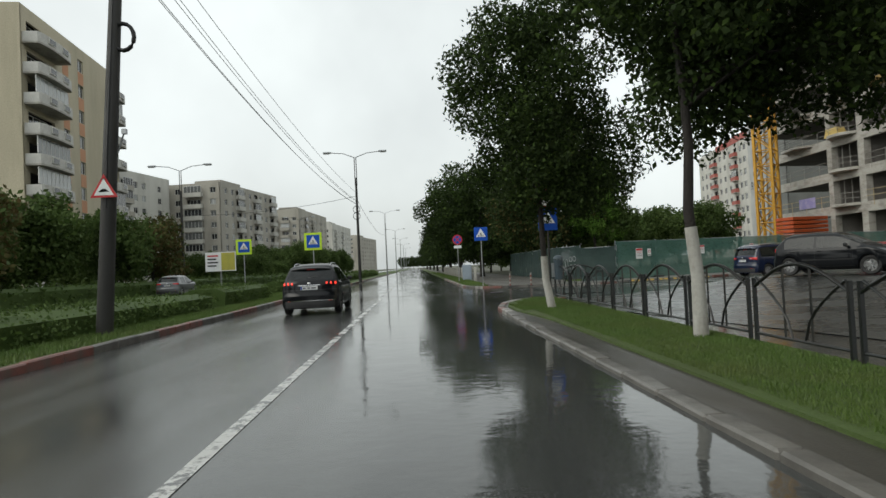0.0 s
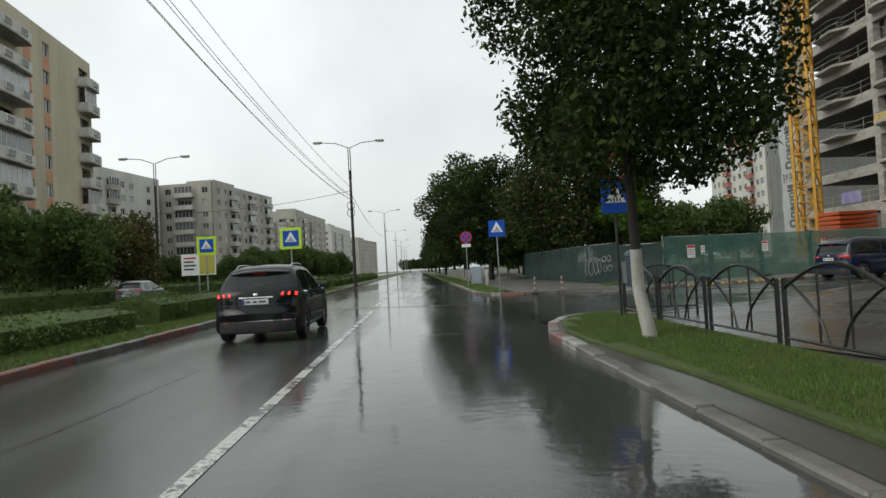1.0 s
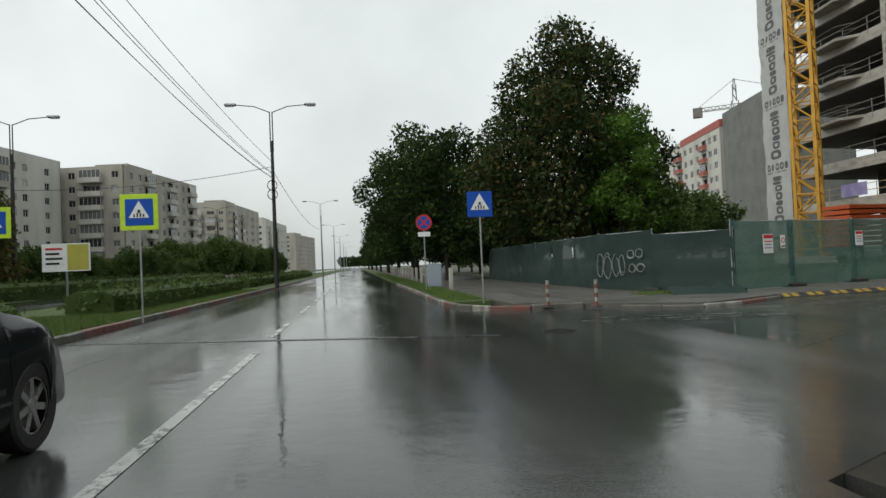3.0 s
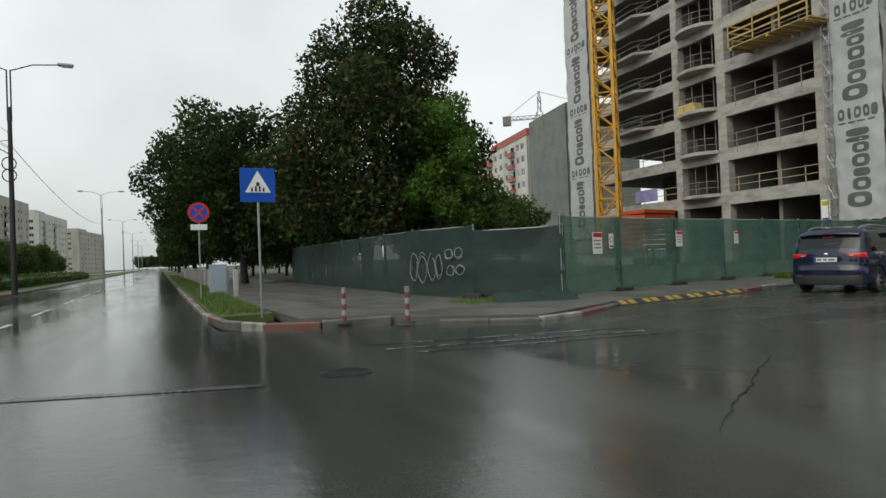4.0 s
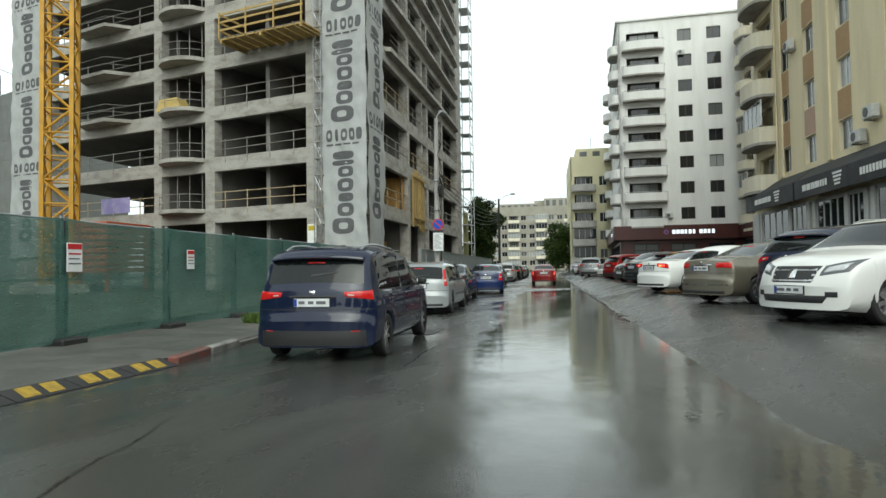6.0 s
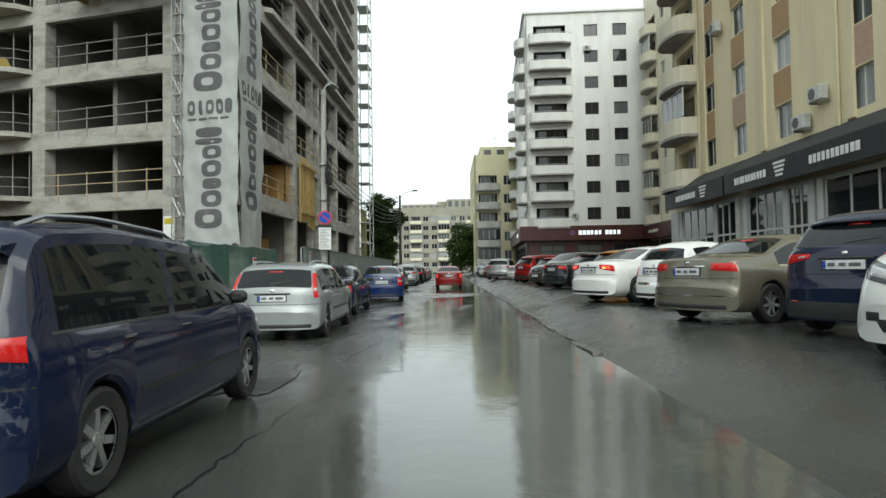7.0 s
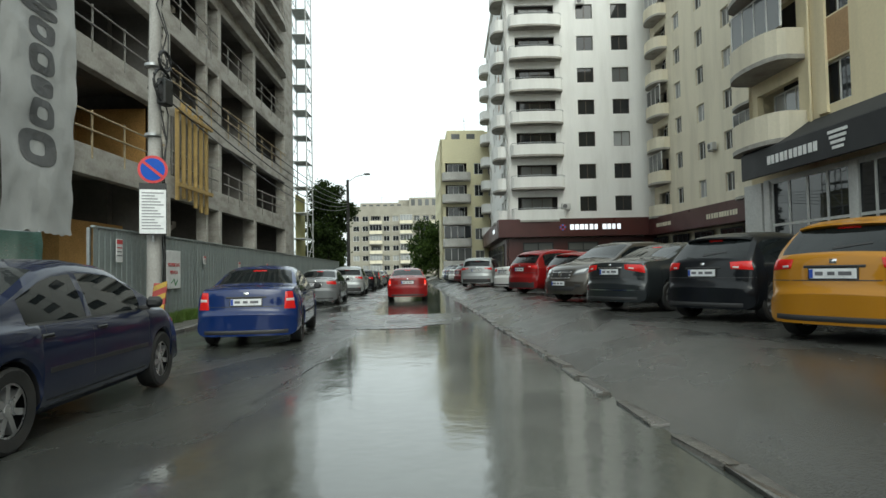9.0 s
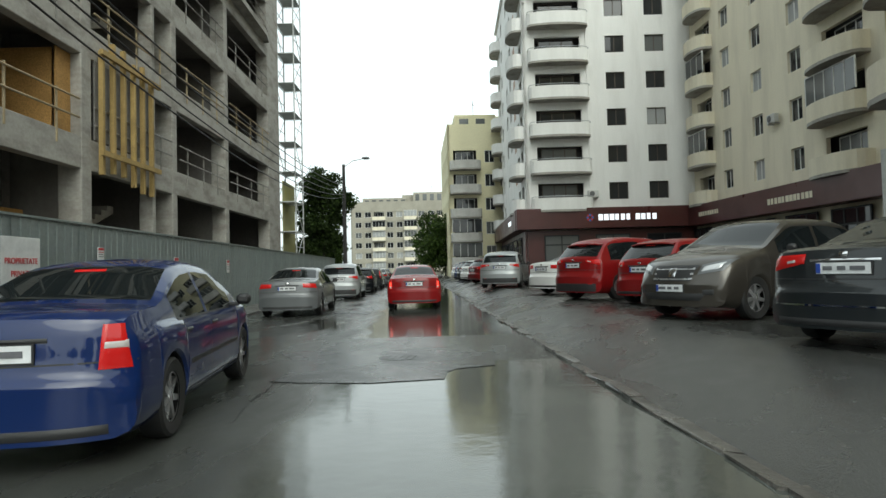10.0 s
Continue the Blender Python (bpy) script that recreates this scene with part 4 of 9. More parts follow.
for name, x0, x1 in (("counter_jib", 0, 9.5), ("jib", -32, 0)):
    bm = bmesh.new()
    for b, z in ((-0.6, 36.4), (0.6, 36.4), (0, 37.3)):
        rod(bm, (x0, b, z), (x1, b, z), 0.09, n=5)
    for i in range(int((x1 - x0) / 1.6)):
        for b in (-0.6, 0.6):
            rod(bm, (x0 + 1.6 * i, b, 36.4), (x0 + 1.6 * i + 0.8, 0, 37.3), 0.05, n=4)
            rod(bm, (x0 + 1.6 * i + 0.8, 0, 37.3), (x0 + 1.6 * i + 1.6, b, 36.4), 0.05, n=4)
    part(name, bm, M_CRANE_FAR, far_crane)
    bm = bmesh.new()
    tip = 8.5 if x0 == 0 else -18
    rod(bm, (0, 0, 43.4), (tip, 0, 37.3), 0.06, n=4)
    part("tie_bar", bm, M_CRANE_FAR, far_crane)
bm = bmesh.new()
soft_box(bm, 7.4, 9.6, -0.7, 0.7, 35.0, 37.4, 0.08)
part("counterweight", bm, M_CRANE_FAR, far_crane, "dark counterweight block")

# ---------------------------------------------------------------- the unfinished concrete building
KX, KY = 39.15, 43.6
LDIR, RDIR = Vector((0.052, 0.9986)), Vector((0.985, 0.174))
F0, FH, NF = 5.45, 3.42, 11          # top of the first band, floor height, floors above
site = thing("unfinished_building", "unfinished raw concrete building frame with open floors and guard rails", "building site")
CUT = 2.4                            # how far the corner stands along the street face's line
m_right = facing((KX, KY), (KX + RDIR.x, KY + RDIR.y))
KX, KY = KX + CUT * RDIR.x, KY + CUT * RDIR.y
LEN_L, LEN_R = 31.0, 34.6 - CUT
WIDE_L = 1.065                       # the left face's bays, against their drawn widths
m_left = facing((KX + LEN_L * WIDE_L * LDIR.x, KY + LEN_L * WIDE_L * LDIR.y), (KX, KY)) @ Matrix.Diagonal((WIDE_L, 1, 1, 1))
ins_l, ins_r = -LDIR.orthogonal() * 1.0, RDIR.orthogonal() * 1.0
corner_poly = [Vector((KX, KY)), Vector((KX, KY)) + LEN_R * RDIR, Vector((KX, KY)) + LEN_R * RDIR + LEN_L * WIDE_L * LDIR, Vector((KX, KY)) + LEN_L * WIDE_L * LDIR]


def inset(poly, d):
    c = sum(poly, Vector((0, 0))) / len(poly)
    return [p + (c - p).normalized() * d for p in poly]


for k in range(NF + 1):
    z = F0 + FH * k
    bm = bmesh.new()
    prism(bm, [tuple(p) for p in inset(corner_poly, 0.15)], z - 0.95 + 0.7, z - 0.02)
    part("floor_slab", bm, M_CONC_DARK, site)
    for m, x0, x1 in ((m_left, 0.0, LEN_L), (m_right, CUT, CUT + LEN_R)):
        bm = bmesh.new()
        soft_box(bm, x0, x1, 0.0, 0.32, z - 0.95, z, 0.02)
        part("edge_beam", bm, M_CONC, site, m=m)
L_COLS = [(0.0, 4.0), (14.6, 0.7), (19.1, 0.8), (26.9, 2.2)]
R_COLS = [(2.9, 0.9), (11.75, 0.55), (18.0, 0.45), (24.1, 0.5), (31.9, 2.7)]
ztop = F0 + FH * NF
for m, cols in ((m_left, L_COLS), (m_right, R_COLS)):
    for x, wd in cols:
        bm = bmesh.new()
        soft_box(bm, x, x + wd, -0.01, 0.7, 0, ztop, 0.03)
        part("column", bm, M_CONC, site, m=m)
# added inner walls, shade in their colour, close the floors behind the open bays
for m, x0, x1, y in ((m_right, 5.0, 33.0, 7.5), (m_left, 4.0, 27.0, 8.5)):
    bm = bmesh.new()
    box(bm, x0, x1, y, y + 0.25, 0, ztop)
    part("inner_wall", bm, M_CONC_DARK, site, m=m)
# the added end wall at 33.6 keeps the sky out of the last bay
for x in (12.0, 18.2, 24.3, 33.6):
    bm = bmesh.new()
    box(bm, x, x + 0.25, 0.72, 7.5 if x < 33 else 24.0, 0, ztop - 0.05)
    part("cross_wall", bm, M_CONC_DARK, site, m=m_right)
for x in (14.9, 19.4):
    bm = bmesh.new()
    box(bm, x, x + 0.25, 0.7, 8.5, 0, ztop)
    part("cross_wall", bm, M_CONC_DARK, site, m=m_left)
M_RAIL_WOOD = surface("guard_rail_wood", (0.40, 0.32, 0.2), (0.25, 0.2, 0.13), 0.8, fine=12, coarse=2, amount=0.6)
M_RAIL_STEEL = surface("guard_rail_steel", (0.30, 0.29, 0.27), (0.16, 0.12, 0.09), 0.5, 0.5, fine=20, coarse=2, amount=0.6)
M_OSB = surface("orange_osb_board", (0.43, 0.24, 0.075), (0.28, 0.155, 0.05), 0.75, fine=22, coarse=1.5, amount=0.7, var=0.3)
M_PLANK = surface("yellow_formwork_timber", (0.48, 0.33, 0.12), (0.25, 0.17, 0.07), 0.75, fine=12, coarse=2, amount=0.7, rnd_amount=0.5)


def site_rail(m, x0, x1, z, mat, tilt=0.0, posts=3):
    """Two bars on posts at the edge of an open floor."""
    bm = bmesh.new()
    for zz in (0.5, 1.05):
        rod(bm, (x0, -0.05, z + zz + tilt), (x1, -0.05, z + zz - tilt), 0.03, n=6)
    for i in range(posts):
        x = x0 + (x1 - x0) * (i + 0.5) / posts
        box(bm, x - 0.025, x + 0.025, -0.03, 0.02, z - 0.4, z + 1.15)
    part("guard_rail", bm, mat, site, m=m)


R_BAYS = [(5.4, 11.6), (12.4, 17.9), (18.6, 23.9), (24.7, 31.9)]
L_BAYS = [(19.9, 26.9), (4.2, 14.6)]
for k in range(NF):
    z = F0 + FH * k
    for x0, x1 in R_BAYS:
        if k < 3:
            site_rail(m_right, x0, x1, z, M_RAIL_WOOD if (k + int(x0)) % 2 else M_RAIL_STEEL, rnd.uniform(-.05, .05))
    for x0, x1 in L_BAYS:
        site_rail(m_left, x0, x1, z, M_RAIL_WOOD if k == 0 else M_RAIL_STEEL, rnd.uniform(-.06, .06), 4)
    # curved balcony in the narrow bay of the left face
    bm = bmesh.new()
    pts = [(15.3 + 3.8 * i / 10, -1.25 * math.sin(math.pi * i / 10) ** 0.6) for i in range(11)]
    prism(bm, pts + [(19.1, 0.3), (15.3, 0.3)], z - 0.24, z + 0.02)
    part("curved_balcony", bm, M_CONC, site, m=m_left)
    bm = bmesh.new()
    for zz in (0.5, 1.0):
        tube(bm, [(x, y + 0.06, z + zz) for x, y in pts], 0.022, 5)
    for x, y in pts[1:-1:3]:
        rod(bm, (x, y + 0.06, z), (x, y + 0.06, z + 1.05), 0.02, n=5)
    part("balcony_rail", bm, M_RAIL_STEEL, site, m=m_left, smooth=60)
    for x in (16.2, 17.3, 18.4):
        bm = bmesh.new()
        rod(bm, (x, 0.5, z), (x, 0.5, z + FH - 0.9), 0.035, n=6)
        part("prop", bm, M_RAIL_STEEL, site, m=m_left)
    if k >= 2:      # pointed balconies by the crane
        bm = bmesh.new()
        prism(bm, [(7.6, 0.2), (8.4, -1.1), (11.4, -1.3), (12.6, 0.2)], z - 0.22, z + 0.02)
        part("pointed_balcony", bm, M_CONC, site, m=m_left)
        bm = bmesh.new()
        for zz in (0.5, 1.0):
            tube(bm, [(7.8, 0, z + zz), (8.45, -1.05, z + zz), (11.35, -1.25, z + zz), (12.5, 0, z + zz)], 0.022, 5)
        part("balcony_rail", bm, M_RAIL_STEEL, site, m=m_left)
    if k >= 3:      # long balconies over the street
        bm = bmesh.new()
        pts = [(6.0, 0.2), (6.4, -0.4), (12.0, -0.55), (20.0, -0.6), (30.2, -0.5), (31.4, -0.3), (31.5, 0.2)]
        prism(bm, pts, z - 0.26, z + 0.02)
        part("long_balcony", bm, M_CONC, site, m=m_right)
        bm = bmesh.new()
        for zz in (0.45, 0.95):
            tube(bm, [(x, y + 0.08, z + zz + rnd.uniform(-.06, .06)) for x, y in pts[1:-1]], 0.025, 5)
        for x in range(8, 31, 3):
            rod(bm, (x, -0.45, z), (x, -0.45, z + 1.0), 0.02, n=5)
        part("balcony_rail", bm, M_RAIL_STEEL, site, m=m_right)
# boards and formwork in the street bays
bm = bmesh.new()
soft_box(bm, 6.2, 11.2, 3.2, 3.26, F0, F0 + 2.45, 0.01)
soft_box(bm, 11.15, 11.21, 0.5, 3.2, F0, F0 + 2.45, 0.01)
part("plywood_enclosure", bm, M_OSB, site, "orange chipboard enclosure", m_right)
bm = bmesh.new()
soft_box(bm, 11.05, 11.75, 0.3, 0.36, F0, F0 + 2.45, 0.01)
part("plywood_leaf", bm, M_OSB, site, "orange chipboard leaf", m_right)
bm = bmesh.new()
soft_box(bm, 7.4, 11.6, 1.6, 2.6, 0.0, 3.3, 0.01)
part("plywood_enclosure", bm, M_OSB, site, "orange chipboard enclosure", m_right)
for i in range(6):
    bm = bmesh.new()
    x = 12.55 + 0.66 * i
    box(bm, x, x + 0.13, -0.22, -0.08, 4.3 + rnd.uniform(-.2, .3), 8.55 + rnd.uniform(-.3, .3))
    part("formwork_board", bm, M_PLANK, site, m=m_right)
for z in (5.0, 8.1):
    bm = bmesh.new()
    box(bm, 12.35, 16.3, -0.34, -0.23, z, z + 0.16)
    part("formwork_waler", bm, M_PLANK, site, m=m_right)
# this sheet takes the same darkened concrete colour as the inside
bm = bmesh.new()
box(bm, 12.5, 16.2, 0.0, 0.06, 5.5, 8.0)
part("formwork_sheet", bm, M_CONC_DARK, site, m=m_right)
bm = bmesh.new()
soft_box(bm, 16.3, 16.55, 0.0, 0.5, 0, ztop, 0.02)
part("thin_column", bm, M_CONC, site, m=m_right)
for k in range(5):
    bm = bmesh.new()
    zf = 2.4 + FH * k
    edge = [(12.6, zf - 0.25)]
    for i in range(9):
        edge += [(12.6 + 0.4 * i, zf + 0.18 * i), (13.0 + 0.4 * i, zf + 0.18 * i)]
    edge += [(16.2, zf + 1.2)]
    near_, far_ = [bm.verts.new((x, 1.4, z)) for x, z in edge], [bm.verts.new((x, 2.9, z)) for x, z in edge]
    bm.faces.new(near_)
    bm.faces.new(far_[::-1])
    for i in range(len(edge)):
        bm.faces.new((near_[i], far_[i], far_[(i + 1) % len(edge)], near_[(i + 1) % len(edge)]))
    part("stair_flight", bm, M_CONC, site, m=m_right)
# loading platform and a stack of timber
for i in range(9):
    bm = bmesh.new()
    box(bm, 22.2 + 0.68 * i, 22.8 + 0.68 * i, -2.1, 0.2, 15.62, 15.7)
    part("platform_plank", bm, M_PLANK, site, m=m_left)
for x in (22.3, 25.2, 28.0):
    bm = bmesh.new()
    box(bm, x, x + 0.14, -2.1, 0.3, 15.45, 15.62)
    part("platform_bearer", bm, M_PLANK, site, m=m_left)
bm = bmesh.new()
for zz in (16.2, 16.7, 17.2):
    box(bm, 22.2, 28.2, -2.1, -2.04, zz, zz + 0.12)
    box(bm, 22.2, 22.26, -2.1, 0.1, zz, zz + 0.12)
for x in (22.2, 24.2, 26.2, 28.1):
    box(bm, x, x + 0.08, -2.16, -2.1, 15.7, 17.4)
part("platform_rail", bm, M_PLANK, site, m=m_left)
for i in range(5):
    bm = bmesh.new()
    box(bm, 15.9 + 0.06 * i, 18.1 - 0.1 * i, -1.0, -0.2, 12.2 + 0.16 * i, 12.34 + 0.16 * i)
    part("timber_board", bm, surface("fresh_sawn_timber", (0.62, 0.46, 0.16), None, 0.7) if i == 0 else bpy.data.materials["fresh_sawn_timber"], site, m=m_left)
bm = bmesh.new()
box(bm, 27.0, 27.6, -0.06, -0.03, 2.2, 4.1)
part("site_poster", bm, M_LETTER, site, "white site poster with yellow and blue bars", m_left)
for z0, z1, mt in ((3.7, 4.0, "ramp_poster_yellow"), (2.3, 2.9, "ramp_poster_blue")):
    bm = bmesh.new()
    box(bm, 27.05, 27.55, -0.068, -0.06, z0, z1)
    part("poster_bar", bm, surface(mt, (0.55, 0.42, 0.02) if "yellow" in mt else (0.05, 0.08, 0.3), None, 0.6, bump=0), site, m=m_left)
bm = bmesh.new()
box(bm, 9.6, 12.4, -0.1, -0.06, 5.6, 6.7)
part("banner_sheet", bm, surface("violet_banner", (0.25, 0.22, 0.45), (0.6, 0.55, 0.6), 0.6, coarse=1.5), site, "small violet and white banner on the rail", m_left)

# ---------------------------------------------------------------- wrapped corner: white mesh banner with dark lettering shapes
M_BANNER = surface("white_mesh_banner", (0.40, 0.405, 0.40), (0.26, 0.262, 0.26), 0.7, fine=1.6, coarse=0.35, amount=0.45, bump=0.5, depth=0.06, stretch=(1.6, 1.6, 0.6), var=0.06)
M_BANNER_INK = surface("grey_banner_print", (0.085, 0.087, 0.09), (0.15, 0.15, 0.15), 0.7, fine=8, coarse=0.6, amount=0.6, bump=0)


def banner(name, label, m, width, z0, z1, start=0.7, seed=1.0):
    """A sheet of mesh cloth that bellies and creases, with grey print: a tall word on its side and a short one across, as plain shapes."""
    base = thing(name, label, "banner", m)

    def belly(u, z):
        """How far the cloth stands off the wall."""
        big = noise.noise(Vector((u * 0.45 + seed, z * 0.28, 3.1)))
        crease = noise.noise(Vector((u * 1.5 + z * 0.5, z * 0.9, 8.1 + seed)))
        fine = noise.noise(Vector((u * 3.5 - z * 0.8, z * 2.3, 1.3 + seed)))
        return -0.2 - 0.12 * big - 0.085 * crease - 0.03 * fine

    bm = bmesh.new()
    nx, nz = 26, 190
    vs = []
    for j in range(nz + 1):
        z = z0 + (z1 - z0) * j / nz
        l_, r_ = -0.08 + 0.16 * noise.noise(Vector((z * 0.5, seed, 0.5))), width + 0.05 + 0.12 * noise.noise(Vector((z * 0.55, 4.0, seed)))
        vs.append([bm.verts.new((l_ + (r_ - l_) * i / nx, belly(l_ + (r_ - l_) * i / nx, z), z + (0.12 * noise.noise(Vector((i * 0.4, seed, 7.0))) if j == 0 else 0))) for i in range(nx + 1)])
    for a_, b_ in zip(vs, vs[1:]):
        for i in range(nx):
            bm.faces.new((a_[i], a_[i + 1], b_[i + 1], b_[i]))
    part("cloth", bm, M_BANNER, base, smooth=80)

    def shape(cx, cz, w, h, hole):
        """A round-cornered flat shape that follows the cloth; hole: an open middle."""
        bm = bmesh.new()
        n_ = 28
        rings_ = (1.0, 0.72, 0.42) if hole else (1.0, 0.5, 0.02)
        made = []
        for k in rings_:
            row = []
            for q in range(n_):
                a_ = 2 * math.pi * q / n_
                x_ = cx + k * w / 2 * math.copysign(abs(math.cos(a_)) ** 0.65, math.cos(a_))
                z_ = cz + k * h / 2 * math.copysign(abs(math.sin(a_)) ** 0.65, math.sin(a_))
                row.append(bm.verts.new((x_, belly(x_, z_) - 0.012, z_)))
            made.append(row)
        for a_, b_ in zip(made, made[1:]):
            for q in range(n_):
                bm.faces.new((a_[q], a_[(q + 1) % n_], b_[(q + 1) % n_], b_[q]))
        part("print_shape", bm, M_BANNER_INK, base)

    z = z0 + start
    mid, tall = width * 0.46, min(1.55, width * 0.52)
    while z < z1 - 6.8:
        for hh, wd in ((1.05, 1.0), (0.88, 0.72), (0.58, 0.70), (0.88, 0.72), (0.72, 0.72), (0.34, 1.0), (0.54, 0.95)):
            shape(mid - tall * (1.0 - wd) * -0.35, z + hh / 2, tall * wd, hh * 0.9, hh > 0.6)
            z += hh
        z += 0.32
        lw = width * 0.86 / 5
        for i in range(5):
            shape(width * 0.07 + lw * (i + 0.5), z + 0.62, lw * (0.42 if i == 1 else 0.8), 0.72, i in (0, 2, 3))
        for i in range(4):
            bm = bmesh.new()
            xa, xb = width * (0.08 + 0.2 * i), width * (0.24 + 0.2 * i)
            q = [(xa, z + 0.02), (xb, z + 0.02), (xb, z + 0.12), (xa, z + 0.12)]
            bm.faces.new([bm.verts.new((x_, belly(x_, z_) - 0.016, z_)) for x_, z_ in q])
            part("print_bar", bm, M_BANNER_INK, base)
        z += 1.35
    return base


banner("corner_banner", "white mesh banner with grey print wrapped round the corner", m_left @ Matrix.Translation((28.3, -0.05, 0)) @ Matrix.Diagonal((1 / WIDE_L, 1, 1, 1)), 2.95, 2.6, 40, 0.75, 1.0)
banner("corner_banner", "white mesh banner with grey print wrapped round the corner", m_right @ Matrix.Translation((CUT - 0.42, -0.05, 0)), 3.05, 2.5, 40, 1.75, 5.0)
banner("far_banner", "white mesh banner with grey print at the far edge", m_left @ Matrix.Translation((-0.2, -0.05, 0)) @ Matrix.Diagonal((1 / WIDE_L, 1, 1, 1)), 4.0, 2.6, 40, 1.2, 9.0)

M_SCAFFOLD = surface("pale_scaffold_steel", (0.55, 0.56, 0.56), (0.35, 0.35, 0.34), 0.5, 0.4, fine=20, coarse=2, amount=0.5)


# ladder-like scaffold frames beside the banner
def scaffold(name, label, m, w, d, z1, lift=2.0, mat=None, fat=1.0):
    base = thing(name, label, "scaffold", m)
    for x in (0, w):
        for y in (0, -d):
            bm = bmesh.new()
            rod(bm, (x, y, 0), (x, y, z1), 0.03 * fat, n=6)
            part("standard", bm, mat or M_STEEL, base)
    n = int(z1 / lift)
    for i in range(n):
        z = lift * (i + 1)
        bm = bmesh.new()
        for y in (0, -d):
            rod(bm, (0, y, z), (w, y, z), 0.022 * fat, n=5)
            rod(bm, (0, y, z - lift * 0.5), (w, y, z - lift * 0.5), 0.018 * fat, n=5)
            a_, b_ = ((0, w) if i % 2 else (w, 0))
            rod(bm, (a_, y, z - lift), (b_, y, z), 0.016 * fat, n=5)
        for x in (0, w):
            rod(bm, (x, 0, z), (x, -d, z), 0.02, n=5)
        part("lift_frame", bm, mat or M_STEEL, base)
        bm = bmesh.new()
        box(bm, 0.05, w - 0.05, -d + 0.05, -0.05, z + 0.02, z + 0.06)
        part("deck_board", bm, mat or M_RAIL_WOOD, base)
    return base


scaffold("scaffold_tower", "tall grey scaffold tower at the end of the building", m_right @ Matrix.Translation((34.8, 0.2, 0)), 2.2, 1.2, 40, mat=M_SCAFFOLD, fat=1.6)
scaffold("ladder_frame", "narrow steel ladder frame beside the banner", m_left @ Matrix.Translation((27.75, -0.15, 0)), 0.5, 0.3, 38, 1.0)
bm = bmesh.new()
box(bm, 35.2, 38.6, -0.05, 0.0, 0.4, 7.5)
solo("yellow_safety_net", bm, surface("yellow_green_net", (0.30, 0.29, 0.14), (0.4, 0.36, 0.06), 0.8, fine=20, coarse=0.8, amount=0.7), "faded yellow safety net on the scaffold foot", "safety net", m_right)
bm = bmesh.new()
for x, y, w_ in ((34.9, 0.4, 0.0), (38.6, 0.4, 0.0)):
    rod(bm, (x, y, 0), (x, y, 7.6), 0.05, n=6)
solo("net_frame", bm, M_STEEL, "steel posts holding the safety net", "post", m_right)

# ---------------------------------------------------------------- crane
M_CRANE = surface("yellow_crane_paint", (0.52, 0.27, 0.02), (0.3, 0.16, 0.03), 0.5, 0.1, fine=20, coarse=1.5, amount=0.6)
crane = thing("tower_crane", "yellow lattice tower crane mast beside the building", "crane", pose(38.2, 65.2, 0, 0, 0, 40))
CW, CZ = 0.85, 44
for x in (-CW, CW):
    for y in (-CW, CW):
        bm = bmesh.new()
        box(bm, x - 0.13, x + 0.13, y - 0.13, y + 0.13, 0.5, CZ)
        part("leg", bm, M_CRANE, crane)
for i in range(27):
    z = 1.2 + 1.55 * i
    bm = bmesh.new()
    s_ = 1 if i % 2 else -1
    for y in (-CW, CW):
        rod(bm, (-CW * s_, y, z), (CW * s_, y, z + 1.55), 0.075, n=6)
        rod(bm, (-CW, y, z), (CW, y, z), 0.06, n=6)
    for x in (-CW, CW):
        rod(bm, (x, -CW * s_, z), (x, CW * s_, z + 1.55), 0.075, n=6)
        rod(bm, (x, -CW, z), (x, CW, z), 0.06, n=6)
    part("lattice_bay", bm, M_CRANE, crane)
bm = bmesh.new()
soft_box(bm, -2.2, 2.2, -2.2, 2.2, 0, 0.6, 0.05)
part("base_ballast", bm, M_CONC, crane)
ballast = thing("orange_steel_skip", "orange red steel frame stacked beside the crane", "steel skip", pose(39.8, 62.2, 0, 0, 0, 10))
M_SKIP = surface("orange_red_steel", (0.45, 0.08, 0.02), (0.25, 0.06, 0.03), 0.55, 0.1, fine=15, coarse=1.2, amount=0.6)
for i in range(8):
    bm = bmesh.new()
    soft_box(bm, -2.1, 2.1, -1.2, 1.2, 1.3 + 0.42 * i, 1.62 + 0.42 * i, 0.03)
    part("frame_section", bm, M_SKIP, ballast)
for x in (-1.8, 1.8):
    for y in (-1.0, 1.0):
        bm = bmesh.new()
        box(bm, x - 0.1, x + 0.1, y - 0.1, y + 0.1, 0, 1.3)
        part("leg", bm, M_SKIP, ballast)

# ---------------------------------------------------------------- kerbs, markings, verge
M_SHOULDER = wet("wet_concrete_shoulder", (0.05, 0.047, 0.04), (0.085, 0.078, 0.066), (1, 0.3, 1), (0.3, 0.5), (0.3, 0.6), 0.8)
sheet("kerb_shoulder", [(2.35, -40), (2.35, 14.6), (2.42, 17.6), (2.72, 19.2), (3.25, 20.4), (3.8, 20.95), (4.4, 20.9), (4.66, 20.2), (4.66, 17.0), (2.9, 17.0), (2.9, -40)], 0.062, M_SHOULDER, "worn grey concrete strip between kerb and grass", "kerb")
sheet("grass_verge", [(2.86, -40), (2.8, 13.0), (2.52, 16.0), (2.55, 17.6), (2.82, 19.1), (3.33, 20.25), (3.85, 20.85), (4.35, 20.8), (4.62, 19.9), (4.62, -40)], 0.10, M_GRASS, "wet green grass verge behind the kerb", "verge", thick=0.2)
